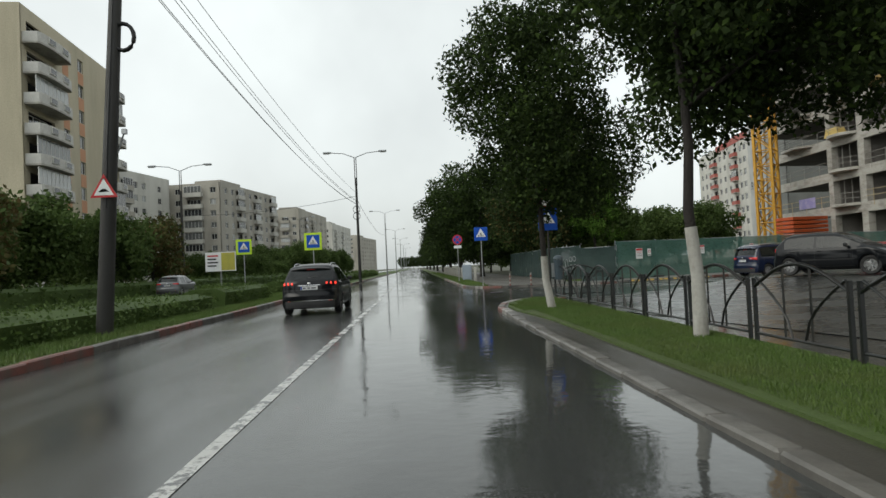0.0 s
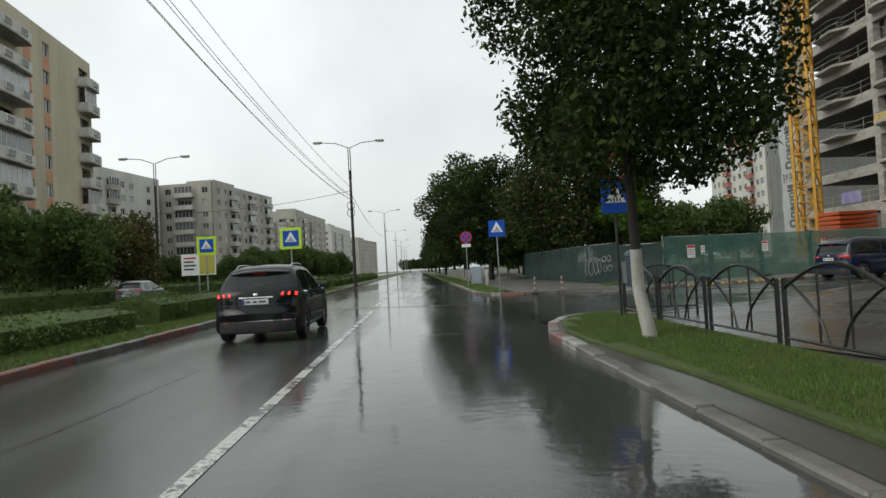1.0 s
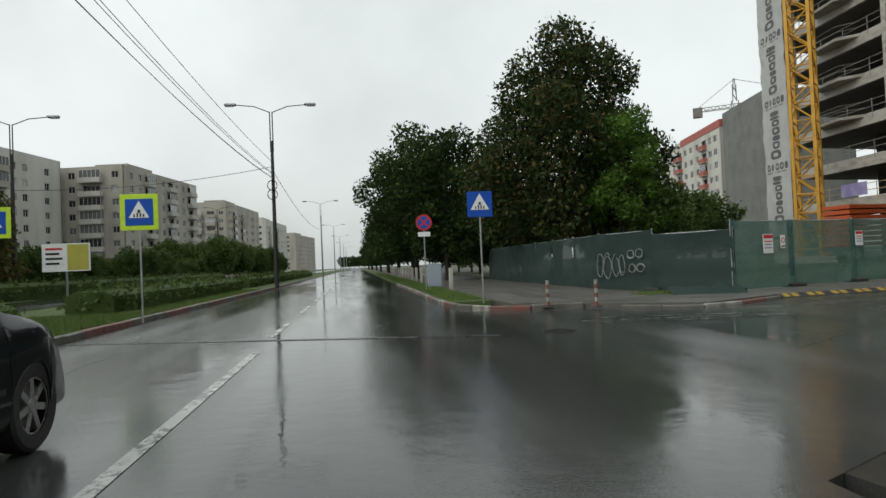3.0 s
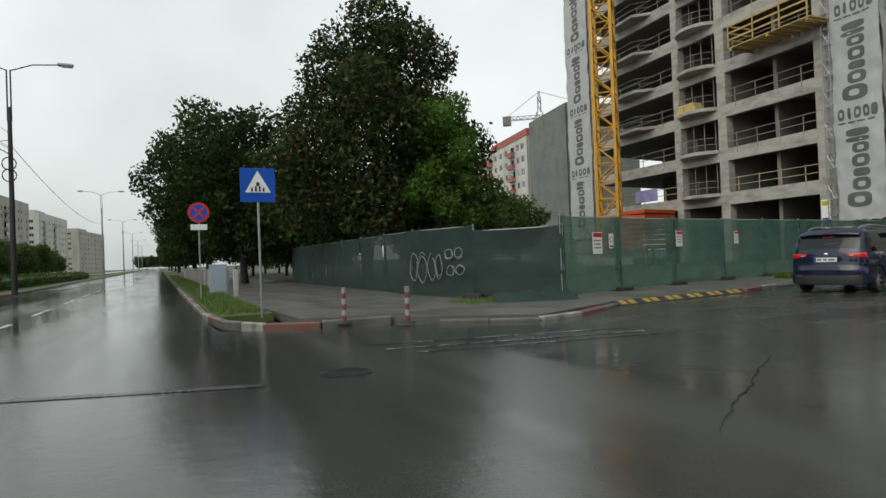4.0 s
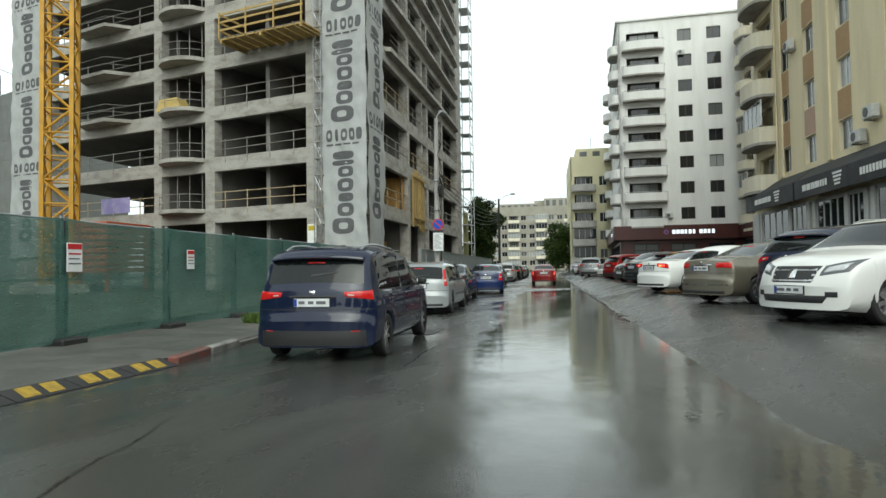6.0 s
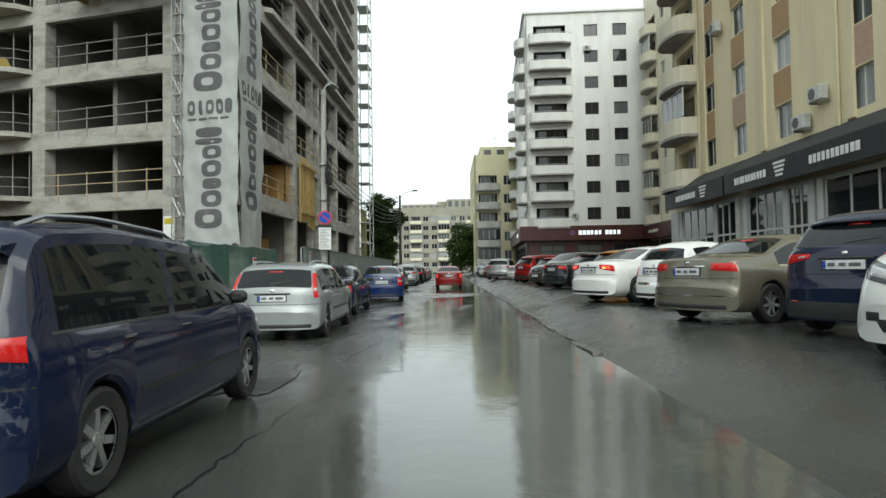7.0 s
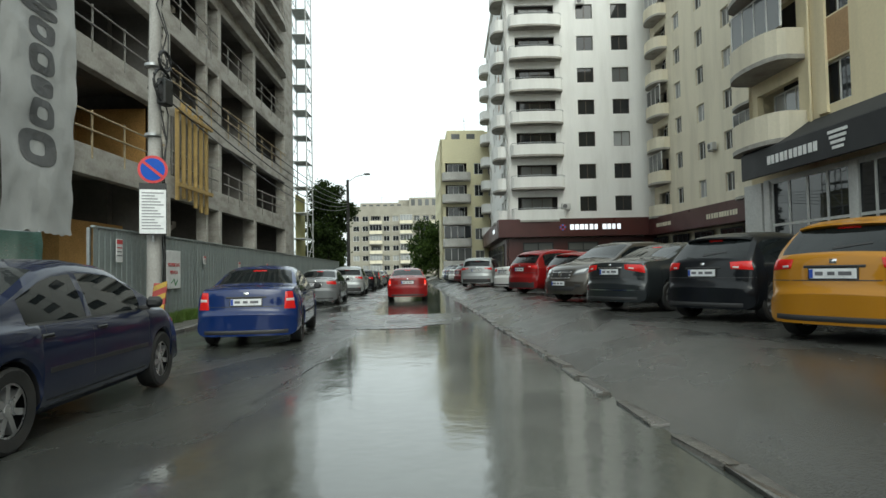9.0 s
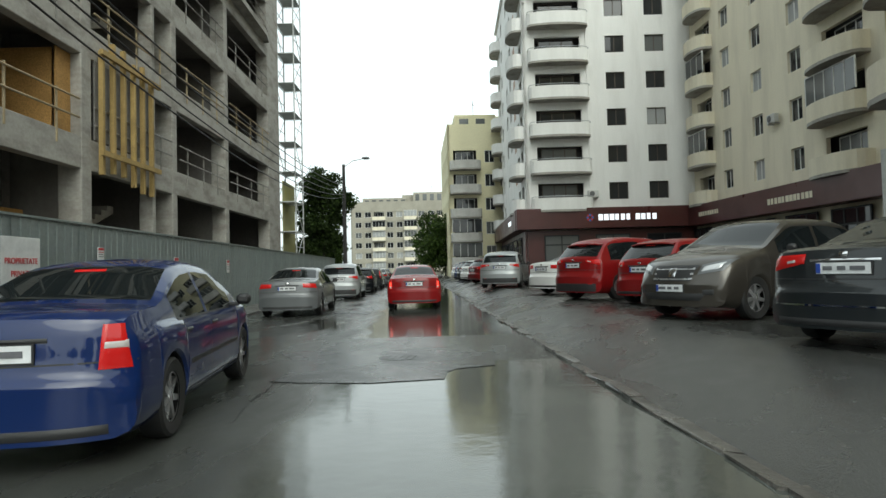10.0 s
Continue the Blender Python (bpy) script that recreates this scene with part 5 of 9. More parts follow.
sheet("median", [(-22.5, -40), (-6.2, -40), (-6.2, 900), (-12.5, 900), (-12.5, 60), (-22.5, 60)], 0.11, M_GRASS, "green grass median beside the main road", "median", thick=0.2)
sheet("service_road", [(-19.5, -38), (-13.2, -38), (-13.2, 898), (-19.5, 898)], 0.13, M_ROAD, "wet asphalt carriageway beyond the median", "road", thick=0.1)
sheet("pavement_grass", [(2.85, 36.6), (4.18, 36.6), (4.18, 300), (2.85, 300)], 0.092, M_GRASS, "grass strip between kerb and pavement", "verge", thick=0.2)


def kerb_line(name, label, pts, mats, step=0.98, h=0.14, w=0.16):
    """Kerb stones one by one along a path; mats gives the paint of each in turn."""
    owner = thing(name, label, "kerb", kind="structure")
    meshes = {}
    k = 0
    for (x0, y0), (x1, y1) in zip(pts, pts[1:]):
        d = Vector((x1 - x0, y1 - y0))
        n = max(1, round(d.length / step))
        for i in range(n):
            m = mats[k % len(mats)]
            key = (m.name, round(d.length / n, 3), k % 3)
            if key not in meshes:
                bm = bmesh.new()
                soft_box(bm, 0.006, d.length / n - 0.006, -w / 2, w / 2, -0.1, h, 0.022)
                meshes[key] = mesh_of(bm, "kerb_stone", m)
            p = Vector((x0, y0)) + d * i / n
            child("kerb_stone", meshes[key], owner, pose(p.x, p.y, rnd.uniform(-0.012, 0.008), 0, rnd.uniform(-0.5, 0.5), math.degrees(math.atan2(d.y, d.x)) + rnd.uniform(-0.6, 0.6)))
            k += 1
    return owner


RW = [M_KERB_RED, M_KERB_WHITE]
kerb_line("kerb_median", "worn kerb with faded red paint along the median", [(-6.1, 2), (-6.1, 150)], [M_KERB, M_KERB_RED, M_KERB_RED, M_KERB_RED, M_KERB, M_KERB], 0.98, 0.15)
kerb_line("kerb_verge", "worn grey kerb along the grass verge", [(2.29, -5), (2.29, 14.6)], [M_KERB], h=0.065, w=0.2)
kerb_line("kerb_nose", "kerb with faded red and white paint at the rounded corner", [(2.29, 14.6), (2.36, 17.6), (2.66, 19.2), (3.2, 20.45), (3.8, 21.05), (4.45, 21.0), (4.75, 20.2)], [M_KERB, M_KERB_WHITE, M_KERB_RED, M_KERB, M_KERB_RED, M_KERB_WHITE], h=0.10, w=0.2)
kerb_line("kerb_junction", "red and white painted kerb at the far corner of the junction", [(2.72, 60), (2.74, 38), (2.95, 35.4), (3.6, 34.0), (4.6, 33.5), (6.0, 33.4)], [M_KERB, M_KERB, M_KERB_WHITE, M_KERB_RED], h=0.11)
kerb_line("kerb_pavement", "low kerb with red and white paint along the side street", [(6.6, 32.35), (8.3, 31.4), (9.4, 31.65), (10.4, 32.2), (11.2, 32.75)], [M_KERB, M_KERB, M_KERB_WHITE, M_KERB_RED], h=0.07)
p0, p1 = sp(5.0, 7.32), sp(70, 7.38)
kerb_line("kerb_parking", "kerb with red and white paint beside the parked cars", [(16.15, 33.35), tuple(p0)], RW, h=0.13)
kerb_line("kerb_street", "low worn grey kerb along the side street", [tuple(p0), tuple(p1)], [M_KERB], h=0.08)
# broken low kerb between street and parking strip
broken = thing("broken_kerb", "broken low concrete kerb between street and parking strip", "kerb", kind="structure")
s = 9.5
while s < 70:
    ln = rnd.uniform(0.65, 1.0)
    bm = bmesh.new()
    soft_box(bm, 0, ln - 0.008, -0.075, 0.06, -0.08, rnd.uniform(0.012, 0.034), 0.012)
    for v in bm.verts:
        v.co += Vector((rnd.uniform(-.02, .02), rnd.uniform(-.025, .025), rnd.uniform(-.02, .008)))
    p = sp(s, 0.02 + rnd.uniform(-.04, .04))
    part("kerb_piece", bm, M_KERB_WET, broken, m=pose(p.x, p.y, 0.01, rnd.uniform(-3, 3), rnd.uniform(-1, 1), 12.2 + rnd.uniform(-1.2, 1.2)))
    s += ln + (rnd.uniform(0.1, 0.4) if rnd.random() < 0.10 else 0)


def strip(name, label, a, b, w, z=0.006, mat=None, category="road marking"):
    a, b = Vector(a), Vector(b)
    d = (b - a).normalized()
    n = Vector((-d.y, d.x)) * w / 2
    sheet(name, [tuple(a - n), tuple(b - n), tuple(b + n), tuple(a + n)], z, mat or M_PAINT, label, category)


strip("lane_line", "worn solid white lane line", (-1.62, -20), (-1.62, 27.8), 0.13, mat=M_PAINT_WORN)
for i in range(30):
    strip("lane_dash", "worn white lane dash", (-1.68, 30 + 6.5 * i), (-1.68, 33.5 + 6.5 * i), 0.13, mat=M_PAINT_WORN)
strip("asphalt_joint", "raised seam of patched asphalt across the road", (-6.0, 30.9), (2.7, 28.1), 0.16, 0.008, M_PATCH, "road seam")
for a, b in (((4.4, 30.35), (8.7, 29.45)), ((4.6, 29.75), (8.6, 28.95)), ((4.85, 29.2), (8.6, 28.6))):
    strip("junction_marking", "worn white marking on the junction", a, b, 0.1, mat=M_PAINT_GONE)
for x, y, w, l, rot in ((21.6, 31.9, 0.8, 2.2, -78), (43.1, 34.6, 2.9, 2.9, 12), (54, 38.4, 1.2, 3.0, -78)):
    bm = bmesh.new()
    pts = []
    for i in range(18):
        a = 2 * math.pi * i / 18
        q = 1 + 0.16 * math.sin(3 * a + x) + 0.1 * math.sin(5 * a + y)
        pts.append(bm.verts.new((w / 2 * q * math.copysign(abs(math.cos(a)) ** 0.55, math.cos(a)), l / 2 * q * math.copysign(abs(math.sin(a)) ** 0.55, math.sin(a)), 0.008)))
    bm.faces.new(pts)
    solo("asphalt_patch", bm, M_PATCH, "dark patch of newer asphalt", "road patch", pose(x, y, 0, 0, 0, rot), kind="structure")


M_CRACK = surface("wet_asphalt_crack", (0.012, 0.012, 0.012), None, 0.3, fine=40, coarse=3)


def crack(x, y, heading, length, seed):
    """A thin ragged crack in the asphalt."""
    r = random.Random(seed)
    bm = bmesh.new()
    n_ = int(length / 0.16)
    off, rows_ = 0.0, []
    for i in range(n_ + 1):
        off += r.uniform(-0.045, 0.045)
        hw = r.uniform(0.002, 0.009) * math.sin(math.pi * (i + 0.3) / (n_ + 0.6)) + 0.002
        rows_.append((bm.verts.new((off - hw, length * i / n_, 0.0095)), bm.verts.new((off + hw, length * i / n_, 0.0095))))
    for p, q in zip(rows_, rows_[1:]):
        bm.faces.new((p[0], p[1], q[1], q[0]))
    solo("asphalt_crack", bm, M_CRACK, "thin ragged crack in the wet asphalt", "road crack", pose(x, y, 0, 0, 0, -heading), kind="structure")


for i, (s_, n_, h_, l_) in enumerate(((2, 3.8, 80, 4.5), (9.0, 3.7, 84, 3.6), (15.5, 4.0, 140, 1.8), (20.0, 3.5, 79, 4.0), (26, 3.7, 78, 3.5), (33, 3.4, 80, 6.0))):
    p = sp(s_, n_)
    crack(p.x, p.y, h_, l_, 300 + i)
for i, (x_, y_, h_, l_) in enumerate(((-3.6, 10.0, 2, 7.0), (-0.6, 19.0, 85, 2.4), (5.2, 24.5, 55, 3.5), (7.5, 28.2, 80, 3.0), (-4.2, 24.0, 3, 6.0), (6.2, 27.0, 140, 2.2), (10.5, 29.6, 68, 3.6))):
    crack(x_, y_, h_, l_, 330 + i)


def manhole(x, y, r=0.32):
    base = thing("manhole_cover", "round cast iron manhole cover set in the asphalt", "manhole cover", pose(x, y, 0))
    bm = bmesh.new()
    rod(bm, (0, 0, -0.03), (0, 0, 0.010), r, n=24)
    part("ring", bm, M_BLACK_IRON, base)
    for i in range(-2, 3):
        bm = bmesh.new()
        hw = math.sqrt(r * r * 0.8 - (i * r * 0.32) ** 2)
        box(bm, -hw, hw, i * r * 0.32 - 0.03, i * r * 0.32 + 0.03, 0.010, 0.014)
        part("rib", bm, M_BLACK_IRON, base)


manhole(3.62, 28.3, 0.3)
manhole(43.5, 34.4, 0.3)

# ---------------------------------------------------------------- lamps, poles, signs
M_SIGN_BLUE = surface("sign_blue", (0.008, 0.075, 0.42), (0.008, 0.06, 0.3), 0.55, spec=0.25, fine=5, coarse=1.5, amount=0.3, bump=0)
M_SIGN_WHITE = surface("sign_white", (0.75, 0.76, 0.76), None, 0.35, fine=5, coarse=1.5, amount=0.25, bump=0)
M_SIGN_RED = surface("sign_red", (0.5, 0.02, 0.025), None, 0.35, fine=5, coarse=1.5, amount=0.25, bump=0)
M_SIGN_BLACK = surface("sign_black", (0.012, 0.012, 0.012), None, 0.4, bump=0)
M_SIGN_LIME = surface("fluorescent_sign_border", (0.5, 0.72, 0.03), None, 0.4, fine=5, coarse=2, amount=0.2, bump=0)
M_LAMP_GLASS = glass("lamp_glass", (0.5, 0.5, 0.48), 0.2)


def arm(bm, root, tip, r=0.035):
    root, tip = Vector(root), Vector(tip)
    mid = root.lerp(tip, 0.45) + Vector((0, 0, 0.18))
    tube(bm, [root, mid, tip], r, 7)


def double_lamp(x, y, h=13.2, label="tall double-armed street lamp on the median", dark=True, ring=False):
    base = thing("street_lamp", label, "street lamp", pose(x, y, 0.05), "lamps along the main road")
    mat = M_POLE_DARK if dark else M_STEEL
    bm = bmesh.new()
    rod(bm, (0, 0, 0), (0, 0, h - 2.6), 0.16, 0.11, 12)
    part("pole", bm, mat, base, smooth=60)
    for dx in (-0.09, 0.09):
        bm = bmesh.new()
        rod(bm, (dx, 0, h - 3.4), (dx, 0, h - 0.45), 0.045, 0.04, 8)
        part("upright", bm, mat, base, smooth=60)
    for sx in (-1, 1):
        bm = bmesh.new()
        arm(bm, (sx * 0.09, 0, h - 0.5), (sx * 2.5, 0, h + 0.05))
        a_ = part("arm", bm, mat, base, smooth=60)
        bm = bmesh.new()
        soft_box(bm, min(sx * 2.4, sx * 3.25), max(sx * 2.4, sx * 3.25), -0.15, 0.15, h - 0.02, h + 0.16, 0.06)
        hd = part("lamp_head", bm, M_STEEL, base)
        bm = bmesh.new()
        soft_box(bm, min(sx * 2.6, sx * 3.2), max(sx * 2.6, sx * 3.2), -0.11, 0.11, h - 0.07, h - 0.02, 0.02)
        part("lamp_glass", bm, M_LAMP_GLASS, hd)
    if ring:
        for zz in (h * 0.56, h * 0.51):
            bm = bmesh.new()
            tube(bm, [(0.34 * math.cos(a / 16 * 2 * math.pi) - 0.05, -0.2, zz + 0.36 * math.sin(a / 16 * 2 * math.pi)) for a in range(17)], 0.035, 6)
            part("cable_coil", bm, M_CABLE, base, "coiled spare black cable", smooth=60)
    return base


double_lamp(-5.75, 63.6, 13.3, ring=True)
for yy in (132.6, 196, 258, 320, 385):
    double_lamp(-6.2, yy, 13.6, dark=False)
double_lamp(-23.9, 65.0, 12.9, "tall double-armed street lamp beyond the far carriageway")
double_lamp(-24.0, 131.0, 12.9, "tall double-armed street lamp beyond the far carriageway")


def triangle_plate(parent, m, s, mat, name, y0, t):
    bm = bmesh.new()
    lo = [bm.verts.new((x * s, y0, z * s)) for x, z in ((-0.5, -0.29), (0.5, -0.29), (0, 0.58))]
    hi = [bm.verts.new((v.co.x, y0 + t, v.co.z)) for v in lo]
    bm.faces.new(lo)
    bm.faces.new(hi[::-1])
    for i in range(3):
        bm.faces.new((lo[i], hi[i], hi[(i + 1) % 3], lo[(i + 1) % 3]))
    return part(name, bm, mat, parent, m=m)


def symbol(parent, m, s):
    """The walking figure's sign is shown as a plain white triangle with dark bars."""
    triangle_plate(parent, m, s * 0.74, M_SIGN_WHITE, "triangle", -0.002, 0.006)
    for x, w, z0, z1 in ((-0.17, 0.05, -0.3, -0.12), (-0.06, 0.05, -0.3, -0.05), (0.05, 0.05, -0.3, -0.05), (0.16, 0.05, -0.3, -0.12), (0.0, 0.09, -0.04, 0.14)):
        bm = bmesh.new()
        box(bm, (x - w / 2) * s, (x + w / 2) * s, -0.008, -0.004, z0 * s * 0.62, z1 * s * 0.62)
        part("symbol_bar", bm, M_SIGN_BLACK, parent, m=m)


def plate(parent, m, w, h, mat, name="sign_plate", t=0.02, r=0.04):
    bm = bmesh.new()
    soft_box(bm, -w / 2, w / 2, 0.0, t, -h / 2, h / 2, 0.008)
    return part(name, bm, mat, parent, m=m)


def disc(parent, m, r, mat, name, y0=0.0, t=0.02):
    bm = bmesh.new()
    rod(bm, (0, y0, 0), (0, y0 + t, 0), r, n=28)
    return part(name, bm, mat, parent, m=m)


def post_of(base, h, r=0.03, mat=None):
    bm = bmesh.new()
    rod(bm, (0, 0.05, 0), (0, 0.05, h), r, n=10)
    part("post", bm, mat or M_STEEL, base, smooth=60)


def crossing_sign(x, y, zc, size, turn=0, border=0.0, label="blue crossing sign on a grey post"):
    base = thing("crossing_sign", label, "road sign", pose(x, y, 0.05, 0, 0, turn), "crossing signs")
    post_of(base, zc)
    m = Matrix.Translation((0, 0, zc - 0.05))
    if border:
        plate(base, m @ Matrix.Translation((0, 0.012, 0)), size + 2 * border, size + 2 * border, M_SIGN_LIME, "border_plate")
    plate(base, m, size, size, M_SIGN_BLUE)
    symbol(base, m @ Matrix.Translation((0, -0.006, 0)), size)
    return base


crossing_sign(3.84, 36.05, 3.08, 0.78)
crossing_sign(-5.72, 35.1, 3.05, 0.72, 0, 0.13, "blue crossing sign with a fluorescent border on the median")
crossing_sign(-9.78, 35.9, 2.95, 0.62, 10, 0.12, "blue crossing sign with a fluorescent border beyond the median")

# sign post with a litter bin at the end of the verge
post = thing("sign_post", "grey sign post with crossing and warning signs", "road sign", pose(4.25, 19.6, 0.1, 0, 0, 4))
post_of(post, 3.6, 0.03, M_POLE_DARK)
mm = Matrix.Translation((0, 0, 2.55))
plate(post, mm, 0.62, 0.72, M_SIGN_BLUE)
symbol(post, mm @ Matrix.Translation((0, -0.006, 0)), 0.62)
mm = Matrix.Translation((0, 0, 3.12))
triangle_plate(post, mm, 0.66, M_SIGN_RED, "warning_triangle", 0.0, 0.02)
triangle_plate(post, mm, 0.46, M_SIGN_WHITE, "warning_face", -0.006, 0.005)
for dx in (-0.045, 0.045):
    bm = bmesh.new()
    box(bm, dx - 0.018, dx + 0.018, -0.012, -0.008, -0.06, 0.1)
    part("symbol_bar", bm, M_SIGN_BLACK, post, m=mm)
bin_ = thing("litter_bin", "grey blue litter bin with rounded lid beside the post", "litter bin", pose(4.5, 19.55, 0.1))
bm = bmesh.new()
rod(bm, (0, 0, 0.62), (0, 0, 1.25), 0.13, 0.145, 18)
M_BIN = surface("grey_blue_bin", (0.05, 0.075, 0.095), None, 0.4, fine=10, coarse=2, amount=0.5)
part("bucket", bm, M_BIN, bin_, smooth=40)
bm = bmesh.new()
for i in range(5):
    a0, a1 = math.pi / 2 * i / 5, math.pi / 2 * (i + 1) / 5
    rod(bm, (0, 0, 1.27 + 0.12 * math.sin(a0)), (0, 0, 1.27 + 0.12 * math.sin(a1)), 0.155 * math.cos(a0), 0.155 * math.cos(a1) + 0.001, 18, caps=False)
part("lid", bm, M_BIN, bin_, smooth=60)
bm = bmesh.new()
box(bm, -0.22, -0.1, -0.03, 0.03, 0.7, 1.15)
part("bracket", bm, M_STEEL, bin_)

# no-stopping sign on the pavement corner
nos = thing("no_stopping_sign", "round no stopping sign with a white plate below", "road sign", pose(3.05, 44.8, 0.05))
post_of(nos, 3.3, 0.03)
mm = Matrix.Translation((0, 0, 3.12))
disc(nos, mm, 0.36, M_SIGN_RED, "rim_disc")
disc(nos, mm, 0.28, M_SIGN_BLUE, "face_disc", -0.006, 0.006)
for a in (45, -45):
    bm = bmesh.new()
    box(bm, -0.27, 0.27, -0.012 if a > 0 else -0.014, -0.008, -0.035, 0.035)
    part("cross_bar", bm, M_SIGN_RED, nos, m=mm @ Matrix.Rotation(radians(a), 4, "Y"))
plate(nos, Matrix.Translation((0, 0, 2.6)), 0.55, 0.2, M_SIGN_WHITE, "text_plate")

# dark wooden pole with a hump warning sign on the median
pole = thing("utility_pole", "dark wet concrete utility pole with cable coils", "utility pole", pose(-7.3, 14.8, 0.05))
bm = bmesh.new()
rod(bm, (0, 0, 0), (0.85, 0, 13.4), 0.19, 0.11, 14)
part("shaft", bm, M_POLE_DARK, pole, smooth=60)
bm = bmesh.new()
tube(bm, [(0.68 + 0.25 * math.cos(a / 16 * 2 * math.pi), -0.05, 7.0 + 0.32 * math.sin(a / 16 * 2 * math.pi)) for a in range(17)], 0.05, 6)
part("cable_coil", bm, M_CABLE, pole, "coiled spare black cable", smooth=60)
bm = bmesh.new()
tube(bm, [(0.21, -0.165, 3.0), (0.28, -0.165, 4.4), (0.45, -0.145, 7.0), (0.57, -0.13, 9.0)], 0.02, 6)
part("cable", bm, M_CABLE, pole, smooth=60)
bm = bmesh.new()
arm_top = [(0.7, 0, 11.2), (-1.31, 0, 11.4), (-1.31, 0, 13.75), (0.82, 0, 13.2)]
for a_, b_ in zip(arm_top, arm_top[1:]):
    rod(bm, a_, b_, 0.05, n=8)
part("cross_arm", bm, M_STEEL, pole)
bm = bmesh.new()
tube(bm, [(0.24, 0, 4.15), (0.45, 0, 4.3), (0.6, 0, 4.75)], 0.02, 6)
box(bm, 0.56, 0.66, -0.05, 0.05, 4.72, 4.84)
part("stay_hook", bm, M_STEEL, pole)
hump = thing("hump_sign", "triangular hump warning sign fixed to the dark pole", "road sign", pose(-7.1, 14.58, 3.45) @ Matrix.Scale(0.86, 4))
triangle_plate(hump, Matrix(), 0.72, M_SIGN_RED, "rim", 0.0, 0.02)
triangle_plate(hump, Matrix(), 0.52, M_SIGN_WHITE, "face", -0.006, 0.005)
bm = bmesh.new()
f = [bm.verts.new((x, -0.012, z)) for x, z in ((-0.15, -0.06), (0.15, -0.06), (0.09, -0.02), (0.04, 0.02), (-0.04, 0.02), (-0.09, -0.02))]
bm.faces.new(f)
bmesh.ops.solidify(bm, geom=bm.faces[:], thickness=0.003)
part("hump_symbol", bm, M_SIGN_BLACK, hump)
bm = bmesh.new()
box(bm, -0.05, 0.05, 0.0, 0.2, -0.1, 0.3)
part("bracket", bm, M_STEEL, hump)

# overhead cables
def cable(name, label, a, b, sag, r=0.012):
    bm = bmesh.new()
    a, b = Vector(a), Vector(b)
    tube(bm, [a.lerp(b, i / 14) - Vector((0, 0, sag * 4 * (i / 14) * (1 - i / 14))) for i in range(15)], r, 5)
    solo(name, bm, M_CABLE, label, "cable", smooth=60)


for dx, dz, ez, sg in ((0.0, 13.3, 9.2, 0.9), (0.1, 12.35, 8.4, 1.1), (0.0, 12.2, 8.3, 1.1), (-0.1, 11.55, 8.05, 1.15), (0.1, 11.4, 8.0, 1.15)):
    cable("overhead_cable", "black overhead cable strung along the median", (-8.61 + dx, 14.8, dz + 0.3), (-5.75, 63.5, ez), sg, 0.014)
    cable("overhead_cable", "black overhead cable strung along the median", (-8.61 + dx, 14.8, dz + 0.3), (-9.5, -30, dz + 0.8), sg + 0.6, 0.014)
cable("overhead_cable", "black overhead cable strung between lamps", (-5.75, 63.7, 8.6), (-6.2, 132.6, 8.6), 1.2, 0.02)
cable("overhead_cable", "black overhead cable crossing to the far lamp", (-5.75, 63.7, 8.9), (-23.9, 65, 7.8), 0.5, 0.02)

# white concrete posts along the far pavement
for i in range(16):
    bm = bmesh.new()
    soft_box(bm, -0.09, 0.09, -0.09, 0.09, 0, 1.05, 0.02)
    solo("concrete_post", bm, M_LIMEWASH, "white painted concrete post along the pavement", "post", pose(4.35, 46 + 3.4 * i, 0.05), group="concrete posts")
wb = thing("street_cabinet", "pale grey blue street cabinet beside the pavement", "street cabinet", pose(4.0, 49.3, 0.08))
bm = bmesh.new()
soft_box(bm, -0.35, 0.35, -0.2, 0.2, 0, 1.25, 0.02)
part("body", bm, surface("cabinet_grey_blue", (0.25, 0.30, 0.36), None, 0.5), wb)
bm = bmesh.new()
soft_box(bm, -0.31, 0.31, -0.225, -0.2, 0.1, 1.15, 0.008)
part("door", bm, surface("cabinet_door", (0.28, 0.33, 0.39), None, 0.5), wb)


def bollard(x, y):
    base = thing("bollard", "red and white striped plastic bollard", "bollard", pose(x, y, 0.05), "bollards at the junction")
    bm = bmesh.new()
    rod(bm, (0, 0, 0), (0, 0, 0.04), 0.16, 0.13, 16)
    part("foot", bm, M_RUBBER, base)
    for i in range(6):
        bm = bmesh.new()
        rod(bm, (0, 0, 0.04 + 0.11 * i), (0, 0, 0.15 + 0.11 * i), 0.045, n=12)
        part("band", bm, M_KERB_RED if i % 2 == 0 else M_KERB_WHITE, base)
    return base


bollard(5.96, 32.35)
bollard(5.0, 33.3)

# black and yellow rubber ramps by the kerb
M_RAMP_YELLOW = surface("ramp_yellow", (0.36, 0.23, 0.02), (0.09, 0.07, 0.03), 0.6, fine=20, coarse=6, amount=0.8)
